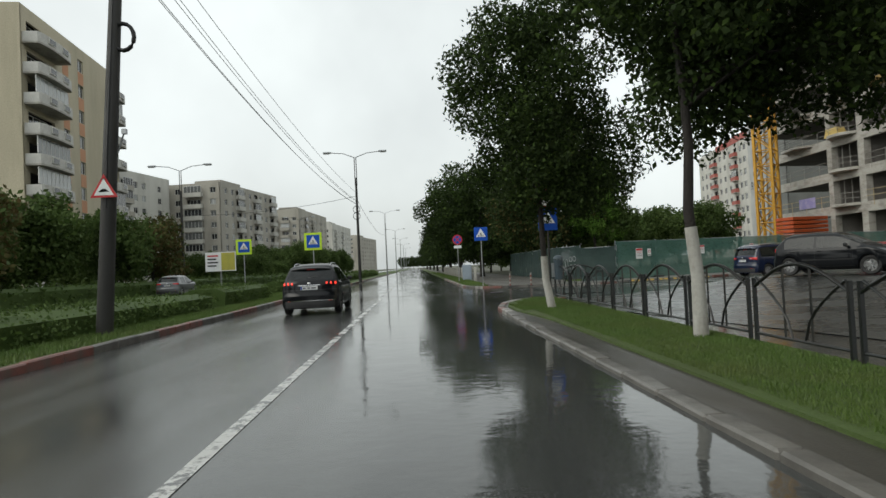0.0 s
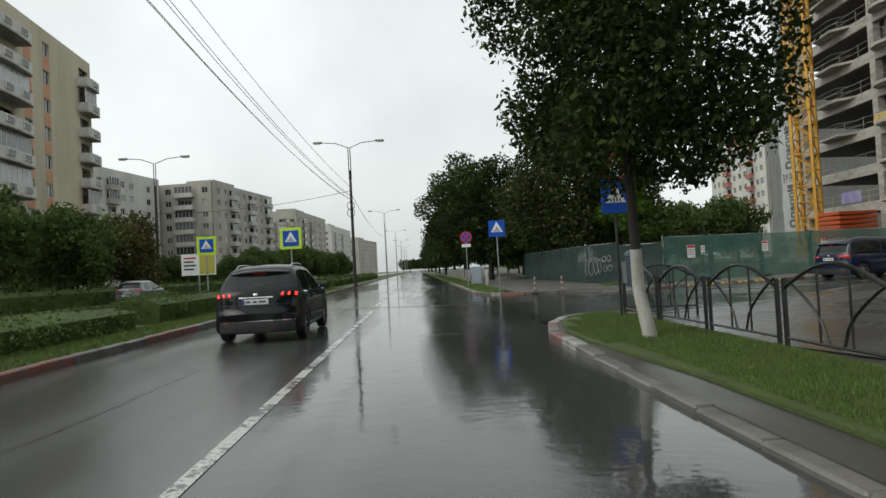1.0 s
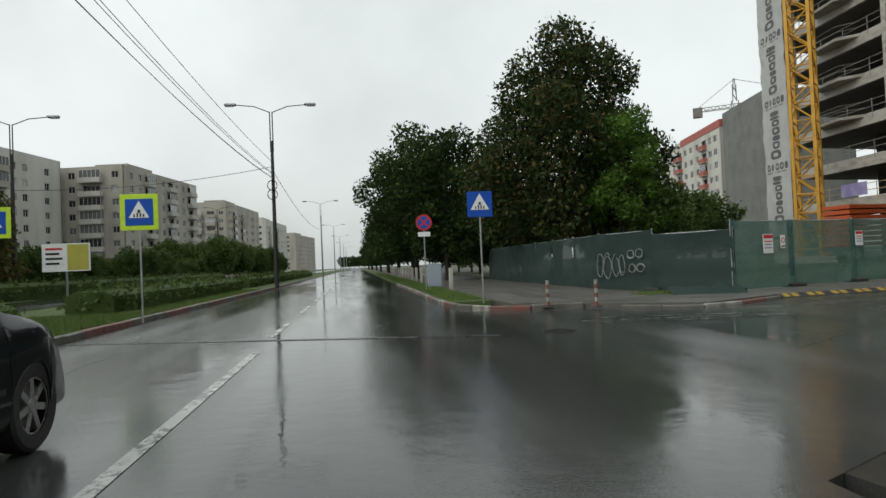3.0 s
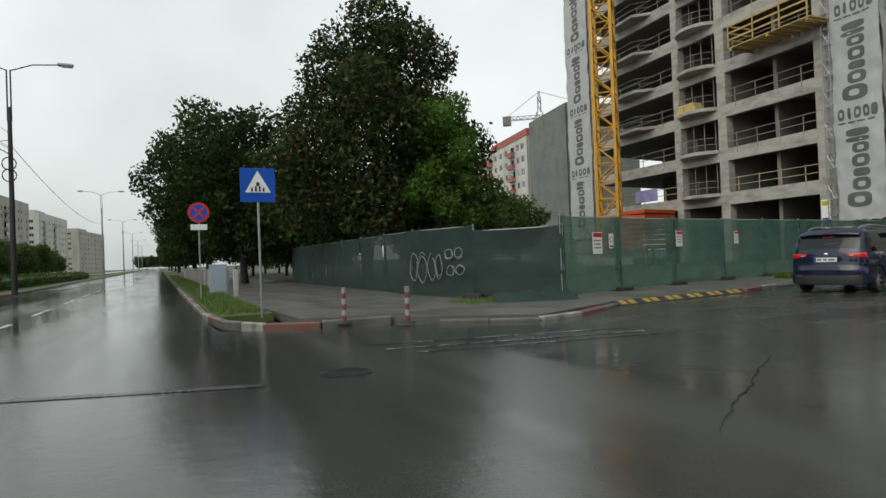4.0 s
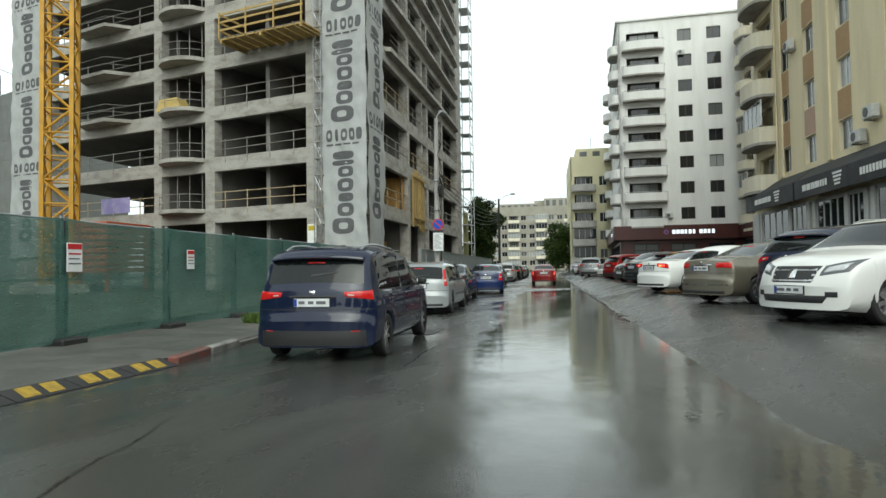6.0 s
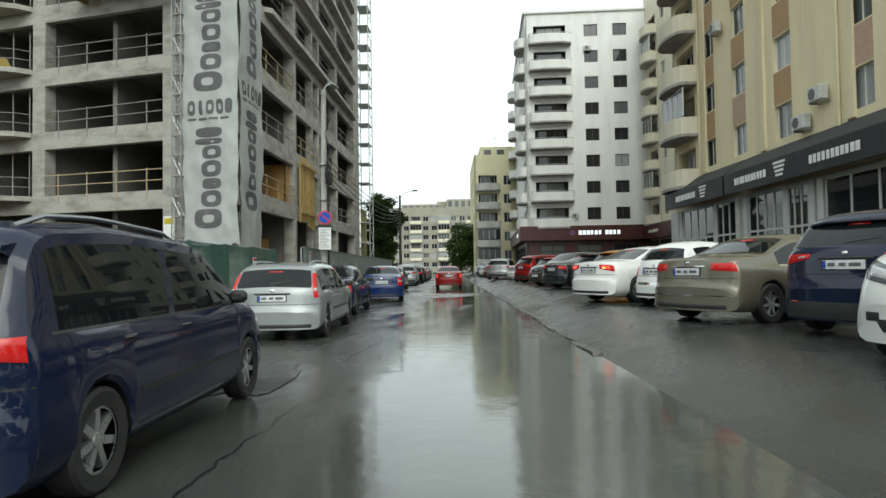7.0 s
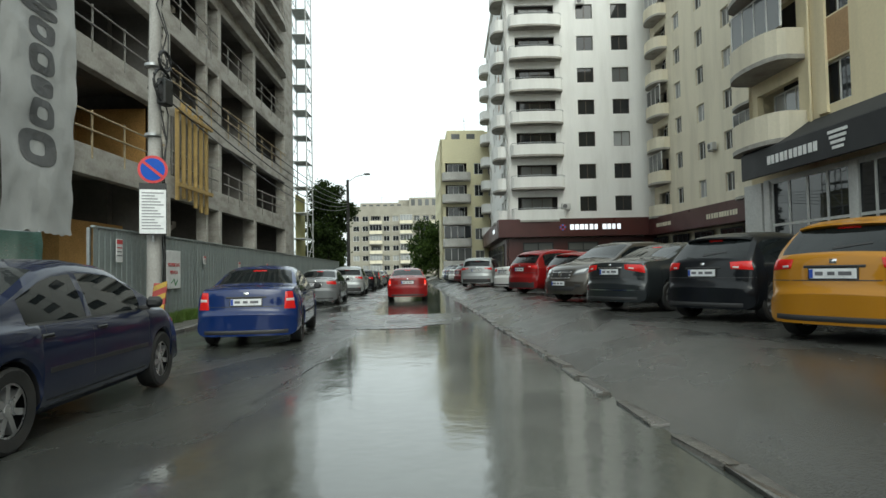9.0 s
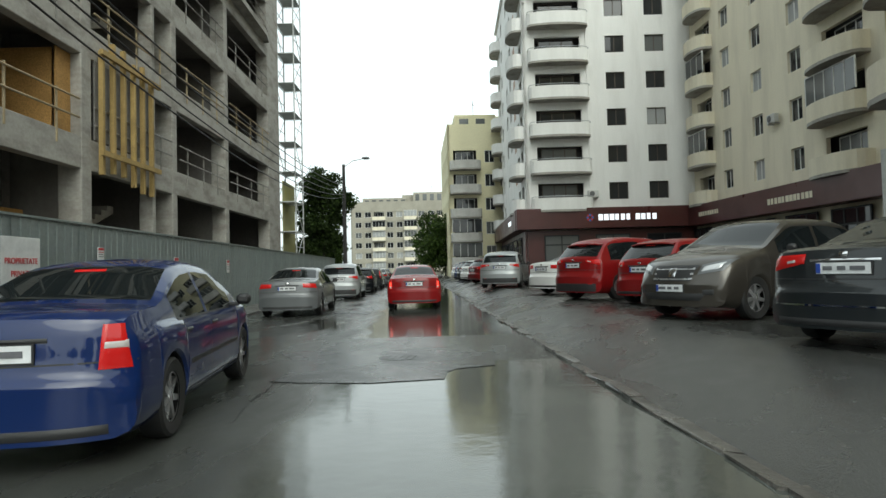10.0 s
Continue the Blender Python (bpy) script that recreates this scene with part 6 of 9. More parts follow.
for i in range(6):
    p = Vector((11.3 + 0.81 * i, 32.66 + 0.095 * i))
    base = thing("kerb_ramp", "black rubber kerb ramp with yellow bars", "kerb ramp", pose(p.x, p.y, 0.0, 0, 0, 6.7), "kerb ramps")
    bm = bmesh.new()
    prism(bm, [(0, 0), (0.8, 0), (0.8, 0.3), (0, 0.3)], 0, 0.01)
    vs = [v for v in bm.verts if v.co.z > 0.005 and v.co.y > 0.2]
    for v in vs:
        v.co.z = 0.1
    part("ramp", bm, M_RUBBER, base)
    for dx in (0.12, 0.42):
        bm = bmesh.new()
        q = [bm.verts.new(c) for c in ((dx, 0.04, 0.026), (dx + 0.2, 0.04, 0.026), (dx + 0.26, 0.27, 0.097), (dx + 0.06, 0.27, 0.097))]
        bm.faces.new(q)
        part("yellow_bar", bm, M_RAMP_YELLOW, base)


# guard rail of bent bars around the verge
def guard_panel(x, y, rot, w=2.25, h=1.0):
    base = thing("guard_rail", "black iron guard rail with arched top and crossed bars", "railing", pose(x, y, 0.1, 0, 0, rot), "guard rails on the verge")
    for xx in (0.03, w - 0.03):
        bm = bmesh.new()
        box(bm, xx - 0.022, xx + 0.022, -0.022, 0.022, -0.1, h * 0.86)
        part("post", bm, M_BLACK_IRON, base)
    bm = bmesh.new()
    tube(bm, [(0.03 + (w - 0.06) * i / 12, 0, h * 0.74 + h * 0.3 * math.sin(math.pi * i / 12)) for i in range(13)], 0.024, 6)
    part("arched_top", bm, M_BLACK_IRON, base, smooth=60)
    bm = bmesh.new()
    rod(bm, (0.03, 0, 0.12), (w - 0.03, 0, 0.12), 0.02, n=6)
    part("bottom_bar", bm, M_BLACK_IRON, base)
    for s in (-1, 1):
        bm = bmesh.new()
        tube(bm, [(w / 2 + s * (0.12 + (w / 2 - 0.2) * t), 0, 0.12 + (h * 0.9 - 0.12) * (t ** 0.55 if True else t) * 0.95) for t in (1.0, 0.75, 0.5, 0.28, 0.12, 0.0)][::-1], 0.018, 6)
        part("curved_bar", bm, M_BLACK_IRON, base, smooth=60)
    for t in (0.36, 0.64):
        bm = bmesh.new()
        rod(bm, (w * t, 0, 0.12), (w * t, 0, h * 0.74 + h * 0.3 * math.sin(math.pi * t)), 0.014, n=6)
        part("upright_bar", bm, M_BLACK_IRON, base)


for i in range(13):
    guard_panel(4.52, 20.3 - 2.0 * (i + 1), 90, 1.9)
guard_panel(4.5, 20.3, 0 - 12, 1.6)

# billboard and median details
bb = thing("billboard", "white and yellow billboard on a post", "billboard", pose(-19.2, 62, 0, 0, 0, 6) @ Matrix.Scale(0.72, 4))
bm = bmesh.new()
box(bm, -2.0, 2.0, 0, 0.18, 2.6, 5.2)
part("panel", bm, M_SIGN_WHITE, bb)
bm = bmesh.new()
box(bm, 0.1, 1.9, -0.01, 0, 2.7, 5.1)
part("poster_half", bm, surface("poster_olive_yellow", (0.42, 0.38, 0.06), (0.2, 0.25, 0.08), 0.6, coarse=1.2), bb, "olive yellow poster half")
for i in range(4):
    bm = bmesh.new()
    box(bm, -1.7, -0.3 - 0.25 * (i % 2), -0.01, 0, 4.6 - 0.45 * i, 4.8 - 0.45 * i)
    part("text_bar", bm, M_SIGN_RED if i == 0 else M_SIGN_BLACK, bb)
bm = bmesh.new()
rod(bm, (0, 0.1, 0), (0, 0.1, 2.6), 0.12, n=10)
part("post", bm, M_STEEL, bb)

# ---------------------------------------------------------------- site fences
def net_mat(name, a, b, see=0.14):
    m, nt, p = shader(name)
    n1, n2 = noise_of(nt, 1.1, 6, (0.6, 0.6, 2.4)), noise_of(nt, 26, 3, (0.3, 0.3, 2.5))
    base = blend(nt, ranged(nt, n1, 0.35, 0.7, 0, 1), a, b)
    nt.links.new(base, p.inputs["Base Color"])
    p.inputs["Roughness"].default_value = 0.75
    nt.links.new(ranged(nt, n2, 0.2, 0.8, 1 - 1.6 * see, 1.0), p.inputs["Alpha"])
    bumped(nt, p, n1, 0.5, 0.06)
    return m


M_NET = net_mat("green_shade_net", (0.042, 0.118, 0.094), (0.08, 0.165, 0.138), 0.26)
M_NET_DARK = net_mat("dark_green_net", (0.008, 0.024, 0.022), (0.015, 0.038, 0.034), 0.10)
M_SHEET = surface("grey_trapezoid_sheet", (0.25, 0.285, 0.28), (0.17, 0.195, 0.185), 0.45, 0.25, fine=10, coarse=0.8, amount=0.6)
M_SPRAY_GREEN = surface("green_spray_paint", (0.05, 0.2, 0.07), None, 0.5, bump=0)
M_SPRAY_WHITE = surface("white_spray_paint", (0.22, 0.235, 0.235), None, 0.6, bump=0)
FENCE = "green site fence panels"


def net_panel(a, b, h=2.2, mat=None, seed=0, foot=True):
    a, b = Vector(a), Vector(b)
    ln = (b - a).length
    base = thing("site_fence_panel", "green shade net stretched on a steel site fence panel", "fence", facing(a, b, 0.06), FENCE)
    bm = bmesh.new()
    nx, nz = 14, 9
    vs = [[bm.verts.new((ln * i / nx, 0.05 * noise.noise(Vector((i * 0.5 + seed * 3.3, j * 0.5, 1.7))) + 0.025 * noise.noise(Vector((i * 1.3 + seed * 7.1, j * 1.1, 4.7))) + 0.02, 0.06 + (h - 0.06) * j / nz - (0.05 * math.sin(math.pi * i / nx) if j == nz else 0))) for i in range(nx + 1)] for j in range(nz + 1)]
    for p, q in zip(vs, vs[1:]):
        for i in range(nx):
            bm.faces.new((p[i], p[i + 1], q[i + 1], q[i]))
    part("net", bm, mat or M_NET, base, smooth=80)
    for x in (0.02, ln - 0.02):
        bm = bmesh.new()
        rod(bm, (x, 0.07, 0), (x, 0.07, h + 0.04), 0.024, n=7)
        part("post", bm, M_STEEL, base)
    for x0, x1 in ((-0.02, 0.16), (ln - 0.12, ln + 0.03)):
        bm = bmesh.new()
        box(bm, x0, x1, 0.078, 0.086, 0.1, h)
        part("overlap_strip", bm, M_NET_DARK, base)
    for z in (0.12, h * 0.52, h - 0.03):
        bm = bmesh.new()
        rod(bm, (0, 0.07, z), (ln, 0.07, z), 0.018, n=6)
        part("rail", bm, M_STEEL, base)
    if foot:
        bm = bmesh.new()
        soft_box(bm, -0.3, 0.3, -0.22, 0.28, 0, 0.14, 0.03)
        part("foot_block", bm, M_RUBBER, base)
    return base


F = [(11.4, 34.95), (14.1, 35.85), (17.0, 36.6), (19.9, 37.2), (22.7, 37.75), (25.5, 38.3), (28.3, 38.85), (31.1, 39.4), (33.9, 39.95), (36.7, 40.5), (39.5, 41.05)]
for i, (a, b) in enumerate(zip(F, F[1:])):
    net_panel(a, b, 2.2, M_NET, i)
net_panel((9.05, 39.8), (9.9, 37.2), 2.1, M_NET_DARK, 21, False)
net_panel((9.9, 37.2), (11.4, 34.95), 1.95, M_NET_DARK, 22)
for i in range(7):
    net_panel((9.05, 42.6 + 2.8 * i), (9.05, 39.8 + 2.8 * i), 2.1, M_NET_DARK, 30 + i, False)

# torn net on the ground at the fence corner
bm = bmesh.new()
n = 9
vs = [[bm.verts.new((0.26 * i, 0.16 * j, 0.09 + 0.35 * max(0, 1 - j / 5) * (0.6 + 0.5 * noise.noise(Vector((i * 0.8, j * 0.6, 9.0)))))) for i in range(n)] for j in range(6)]
for p, q in zip(vs, vs[1:]):
    for i in range(n - 1):
        bm.faces.new((p[i], p[i + 1], q[i + 1], q[i]))
solo("torn_net", bm, M_NET_DARK, "torn dark net sagging on the ground at the fence corner", "net", pose(11.5, 34.9, 0, 0, 0, 165), smooth=80)

# sprayed tag on the dark net
tag = thing("graffiti_tag", "pale sprayed graffiti strokes on the dark net", "graffiti", facing((9.03, 39.75), (9.88, 37.2), 0.06))
for i, (x0, z0, w, h, turns) in enumerate(((0.15, 0.9, 0.2, 0.5, 1.1), (0.55, 0.88, 0.24, 0.52, 1.3), (1.0, 0.9, 0.2, 0.46, 0.9), (1.3, 0.95, 0.16, 0.42, 1.4), (1.75, 1.3, 0.2, 0.16, 1.5), (2.15, 1.32, 0.2, 0.17, 1.2), (1.8, 0.8, 0.18, 0.17, 1.3), (2.2, 0.82, 0.2, 0.16, 1.6))):
    bm = bmesh.new()
    sweep_ = [2 * math.pi * turns * j / 22 + 0.9 * i for j in range(23)]
    tube(bm, [(x0 + w * math.cos(a_) * (1 - 0.25 * j / 22) + 0.1 * math.sin(3 * a_ + i) * w, -0.04, z0 + h * math.sin(a_) * (1 - 0.3 * j / 22)) for j, a_ in enumerate(sweep_)], 0.014, 5)
    part("stroke", bm, M_SPRAY_WHITE, tag)

# grey trapezoid sheet fence along the street
SH = "grey sheet fence panels"
q0, q1 = sp(26.6, 8.35), sp(70, 8.45)
prof = bmesh.new()
x = 0.0
pts = []
while x < 2.0:
    pts += [(x, 0), (x + 0.14, 0), (x + 0.155, 0.014), (x + 0.235, 0.014)]
    x += 0.25
pts.append((2.0, 0))
for (xa, ya), (xb, yb) in zip(pts, pts[1:]):
    prof.faces.new([prof.verts.new(c) for c in ((xa, ya, 0.05), (xb, yb, 0.05), (xb, yb, 2.25), (xa, ya, 2.25))])
bmesh.ops.remove_doubles(prof, verts=prof.verts[:], dist=0.001)
bmesh.ops.solidify(prof, geom=prof.faces[:], thickness=0.004)
sheet_me = mesh_of(prof, "sheet", M_SHEET)
bm = bmesh.new()
box(bm, 0, 2.0, -0.03, 0.06, 2.25, 2.29)
cap_me = mesh_of(bm, "cap_rail", M_SHEET)
bm = bmesh.new()
box(bm, -0.03, 0.03, 0.06, 0.12, 0, 2.25)
post_me = mesh_of(bm, "post", M_STEEL)
for i in range(22):
    p = q0 + (q1 - q0) * (i / 22)
    base = thing("sheet_fence_panel", "grey trapezoid metal sheet fence panel", "fence", facing(p, q1, 0.04), SH)
    child("sheet", sheet_me, base)
    child("cap_rail", cap_me, base)
    child("post", post_me, base)


M_TEXT_GREY = surface("grey_notice_print", (0.16, 0.16, 0.17), None, 0.6, bump=0)


def notice(x, y, z, rot, w, h, kind, label):
    """A notice: red head over dark bars on white."""
    w, h = w * 0.86, h * 0.84
    base = thing("notice_board", label, "notice", pose(x, y, z, 0, 0, rot), "notices on the fence")
    plate(base, Matrix(), w, h, M_SIGN_WHITE, "board", 0.012)
    if kind == "warn":
        bm = bmesh.new()
        box(bm, -w / 2 + 0.02, w / 2 - 0.02, -0.006, -0.002, h * 0.28, h * 0.47)
        part("red_head", bm, M_SIGN_RED, base)
        for i in range(3):
            bm = bmesh.new()
            box(bm, -w * 0.38, w * (0.38 - 0.08 * (i % 2)), -0.006, -0.002, h * (0.10 - 0.17 * i), h * (0.15 - 0.17 * i))
            part("text_bar", bm, M_SIGN_RED if i == 0 else M_TEXT_GREY, base)
    elif kind == "stop":
        disc(base, Matrix.Translation((0, 0, h * 0.12)), w * 0.36, M_SIGN_RED, "red_ring", -0.006, 0.004)
        disc(base, Matrix.Translation((0, 0, h * 0.12)), w * 0.24, M_SIGN_WHITE, "ring_face", -0.009, 0.003)
        bm = bmesh.new()
        box(bm, -w * 0.38, w * 0.38, -0.006, -0.002, -h * 0.4, -h * 0.3)
        part("text_bar", bm, M_SIGN_BLACK, base)
    return base


for k, t, z, w, h, kind in ((0, 0.55, 1.5, 0.55, 0.72, "warn"), (0, 0.80, 1.55, 0.28, 0.5, "stop"), (2, 0.05, 1.58, 0.42, 0.6, "warn"), (3, 0.25, 1.58, 0.34, 0.52, "warn"), (6, 0.3, 1.5, 0.42, 0.6, "warn"), (8, 0.95, 1.55, 0.45, 0.7, "warn")):
    a, b = Vector(F[k]), Vector(F[k + 1])
    d = (b - a).normalized()
    p = a.lerp(b, t) + Vector((d.y, -d.x)) * 0.06
    notice(p.x, p.y, z, math.degrees(math.atan2(d.y, d.x)), w, h, kind, "white and red warning notice tied to the green net")
dd = (q1 - q0).normalized()
rot = math.degrees(math.atan2(dd.y, dd.x))
for s_, z, w, h, kind in ((1.0, 1.85, 0.35, 0.6, "warn"), (6.6, 1.75, 0.3, 0.3, "warn"), (10.5, 1.55, 0.35, 0.5, "warn"), (15.0, 1.55, 0.35, 0.5, "warn")):
    p = q0 + dd * s_ + Vector((dd.y, -dd.x)) * 0.06
    notice(p.x, p.y, z, rot, w, h, kind, "small white and red notice on the grey sheet fence")
p = q0 + dd * 4.1 + Vector((dd.y, -dd.x)) * 0.06
private = notice(p.x, p.y, 1.45, rot, 1.15, 1.2, "plain", "white private property notice with red lettering")


def letters(parent, text, size, m, mat, depth=0.003):
    cu = bpy.data.curves.new("lettering", "FONT")
    cu.body, cu.size, cu.align_x, cu.extrude = text, size, "CENTER", depth
    ob = new("lettering", cu)
    me = bpy.data.meshes.new_from_object(ob)
    bpy.data.objects.remove(ob)
    me.materials.append(mat)
    return child("lettering", me, parent, m)


for i, word in enumerate(("PROPRIETATE", "PRIVATA")):
    letters(private, word, 0.135, Matrix.Translation((0, -0.006, 0.08 - 0.2 * i)) @ Matrix.Rotation(radians(90), 4, "X"), M_SIGN_RED)
bm = bmesh.new()
tube(bm, [(-0.2, -0.008, -0.35), (0.0, -0.008, -0.25), (0.1, -0.008, -0.42), (0.25, -0.008, -0.28)], 0.012, 5)
part("scribble", bm, M_SPRAY_GREEN, private)

# ---------------------------------------------------------------- utility pole with the no-parking sign
up = thing("concrete_pole", "weathered concrete utility pole with tangled black cables", "utility pole", pose(40.75, 39.35, 0.05))
bm = bmesh.new()
rod(bm, (0, 0, 0), (0.1, 0, 9.45), 0.165, 0.12, 14)
part("shaft", bm, M_POLE, up, smooth=60)
for z in (2.3, 4.4, 6.0):
    bm = bmesh.new()
    rod(bm, (-0.02, 0, z), (-0.02, 0, z + 0.06), 0.18, n=14)
    part("steel_band", bm, M_STEEL, up, smooth=60)
r = random.Random(5)
for i in range(9):
    bm = bmesh.new()
    a = r.uniform(-0.4, 1.2)
    tube(bm, [((0.2 + 0.05 * r.random()) * math.cos(a + 0.12 * k * r.uniform(-1, 1)), -(0.2 + 0.06 * r.random()) * math.sin(a + 0.1 * k * r.uniform(-1, 1)), 0.6 + k * 0.62) for k in range(14)], 0.016, 5)
    part("cable_run", bm, M_CABLE, up, smooth=60)
for i, (z, rad) in enumerate(((5.6, 0.32), (5.4, 0.26), (6.1, 0.22))):
    bm = bmesh.new()
    tube(bm, [(-0.05 + rad * math.cos(2 * math.pi * k / 16), -0.26 - 0.03 * i, z + rad * math.sin(2 * math.pi * k / 16)) for k in range(17)], 0.035, 6)
    part("cable_coil", bm, M_CABLE, up, smooth=60)
bm = bmesh.new()
soft_box(bm, -0.18, 0.16, -0.4, -0.18, 5.1, 5.7, 0.03)
part("junction_box", bm, M_BLACK_IRON, up)
bm = bmesh.new()
arm(bm, (-0.1, 0, 9.2), (1.9, 0.4, 10.3), 0.035)
part("lamp_arm", bm, M_STEEL, up, smooth=60)
bm = bmesh.new()
soft_box(bm, 1.8, 2.6, 0.28, 0.58, 10.2, 10.38, 0.06)
hd = part("lamp_head", bm, M_STEEL, up)
for i in range(5):
    cable("overhead_cable", "black overhead cable running along the side street", (40.75, 39.35, 6.6 - 0.25 * i), (78.6, 47.0, 7.6 - 0.2 * i), 0.7 + 0.12 * i, 0.02)
nop = thing("no_parking_sign", "round no parking sign over a white text panel", "road sign", pose(40.44, 39.16, 0.05, 0, 0, -62))
mm = Matrix.Translation((0, 0, 3.6))
disc(nop, mm, 0.31, M_SIGN_RED, "rim_disc")
disc(nop, mm, 0.25, M_SIGN_BLUE, "face_disc", -0.006, 0.006)
bm = bmesh.new()
box(bm, -0.25, 0.25, -0.014, -0.008, -0.03, 0.03)
part("cross_bar", bm, M_SIGN_RED, nop, m=mm @ Matrix.Rotation(radians(40), 4, "Y"))
plate(nop, Matrix.Translation((0, 0.004, 2.72)), 0.56, 1.15, M_SIGN_BLACK, "panel_back")
plate(nop, Matrix.Translation((0, -0.012, 2.66)), 0.54, 0.98, M_SIGN_WHITE, "text_panel", 0.014)
for i in range(13):
    bm = bmesh.new()
    box(bm, -0.22, 0.22 - 0.06 * ((i * 7) % 4), -0.018, -0.013, 3.06 - 0.066 * i, 3.085 - 0.066 * i)
    part("text_bar", bm, surface("panel_ink", (0.25, 0.25, 0.26), None, 0.6, bump=0) if i == 0 else bpy.data.materials["panel_ink"], nop)
bm = bmesh.new()
rod(bm, (0, 0.06, 2.0), (0, 0.06, 3.9), 0.025, n=8)
part("bracket_post", bm, M_STEEL, nop)
chev = thing("warning_board", "leaning red and yellow chevron warning board", "warning board", pose(39.5, 38.5, 0.05, -8, 6, -62))
# the red is darkened in its colour for the shadow of pole and cars
plate(chev, Matrix.Translation((0, 0, 0.6)), 0.26, 1.0, surface("faded_red_board", (0.26, 0.02, 0.018), (0.15, 0.03, 0.025), 0.6, fine=12, coarse=3), "board", 0.02)
for i in range(4):
    bm = bmesh.new()
    z = 0.2 + 0.24 * i
    bm.faces.new([bm.verts.new(c) for c in ((-0.12, -0.006, z), (0.12, -0.006, z + 0.13), (0.12, -0.006, z + 0.24), (-0.12, -0.006, z + 0.11))])
    part("yellow_band", bm, M_RAMP_YELLOW, chev)
bm = bmesh.new()
soft_box(bm, -0.25, 0.25, -0.15, 0.25, -0.03, 0.1, 0.03)
part("foot", bm, M_RUBBER, chev)
lamp_s = thing("street_lamp", "single-armed street lamp on a dark pole far along the street", "street lamp", pose(78.6, 47.0, 0))
bm = bmesh.new()
rod(bm, (0, 0, 0), (0, 0, 9.2), 0.17, 0.11, 12)
part("pole", bm, M_POLE_DARK, lamp_s, smooth=60)
bm = bmesh.new()
arm(bm, (0, 0, 9.0), (1.2, -1.2, 9.8), 0.035)
part("arm", bm, M_STEEL, lamp_s)
bm = bmesh.new()
soft_box(bm, 1.0, 1.5, -1.6, -1.1, 9.75, 9.9, 0.05)
part("lamp_head", bm, M_STEEL, lamp_s)

# a stump of low concrete wall with rubble on the pavement
wa_, wb_ = sp(12.7, 8.7), sp(15.2, 8.6)
bm = bmesh.new()
soft_box(bm, 0, (wb_ - wa_).length, -0.11, 0.11, -0.05, 0.52, 0.03)
for v in bm.verts:
    v.co.z += 0.03 * noise.noise(Vector((v.co.x * 3, v.co.y * 5, 2.0))) if v.co.z > 0.3 else 0
solo("low_concrete_wall", bm, M_CONC, "weathered stump of low concrete wall beside the fence", "low wall", facing(wa_, wb_, 0.09))
for i in range(9):
    p_ = sp(12.6 + 0.3 * i + rnd.uniform(-.1, .1), 8.15 + rnd.uniform(-.18, .15))
    bm = bmesh.new()
    k_ = rnd.uniform(0.05, 0.13)
    soft_box(bm, -k_, k_, -k_ * 0.7, k_ * 0.7, -0.01, k_ * 0.8, 0.015)
    for v in bm.verts:
        v.co += Vector((rnd.uniform(-.02, .02), rnd.uniform(-.02, .02), rnd.uniform(-.012, .012)))
    solo("rubble_stone", bm, M_KERB_WET, "broken lump of concrete lying on the pavement", "rubble", pose(p_.x, p_.y, 0.09, 0, 0, rnd.uniform(0, 180)), "rubble by the low wall")

# ---------------------------------------------------------------- cars
def paint(name, col, metal=0.0, rough=0.4, coat=0.85):
    m, nt, b = shader(name)
    n1, n2 = noise_of(nt, 1.6, 5), noise_of(nt, 90, 2)
    base = blend(nt, ranged(nt, n1, 0.45, 0.8, 0, 0.35), col, tuple(v * 0.75 + 0.012 for v in col))
    nt.links.new(base, b.inputs["Base Color"])
    nt.links.new(ranged(nt, n1, 0.3, 0.7, rough - 0.06, rough + 0.14), b.inputs["Roughness"])
    b.inputs["Metallic"].default_value = metal
    b.inputs["Specular IOR Level"].default_value = 0.1
    b.inputs["Coat Weight"].default_value, b.inputs["Coat Roughness"].default_value = coat, 0.015
    bumped(nt, b, n2, 0.02, 0.0006)
    return m


M_CAR_GLASS = glass("tinted_car_glass", (0.012, 0.015, 0.016), 0.01, 0.25)
M_CAR_GLASS.node_tree.nodes["Principled BSDF"].inputs["Specular IOR Level"].default_value = 0.3
M_TYRE = M_RUBBER
M_RIM = surface("alloy_rim", (0.55, 0.55, 0.56), (0.2, 0.19, 0.18), 0.3, 0.8, fine=20, coarse=5, amount=0.6, bump=0)
M_TRIM = surface("black_plastic_trim", (0.02, 0.02, 0.021), None, 0.5, fine=60, coarse=3, amount=0.3)
M_CHROME = surface("chrome_trim", (0.7, 0.7, 0.71), None, 0.12, 1.0, fine=20, coarse=3, amount=0.2, bump=0)
M_TAIL = glass("red_tail_lens", (0.52, 0.012, 0.012), 0.12)
M_LAMP_BOWL = surface("lamp_reflector_bowl", (0.55, 0.56, 0.57), (0.2, 0.2, 0.2), 0.2, 0.3, fine=9, coarse=14, amount=0.8, bump=0.6)
M_CLEAR = glass("clear_lamp_lens", (0.5, 0.46, 0.44), 0.12)
M_TAIL_ON = glow("lit_red_tail_lens", (1.0, 0.05, 0.03), 1.8)
M_AMBER_ON = glow("lit_amber_indicator", (1.0, 0.55, 0.12), 2.2)
M_HEAD = glass("smoked_headlamp_lens", (0.10, 0.105, 0.11), 0.05)
M_PLATE = surface("number_plate_white", (0.68, 0.69, 0.7), None, 0.4, fine=10, coarse=4, amount=0.2, bump=0)
M_PLATE_BLUE = surface("number_plate_blue", (0.02, 0.06, 0.32), None, 0.4, bump=0)
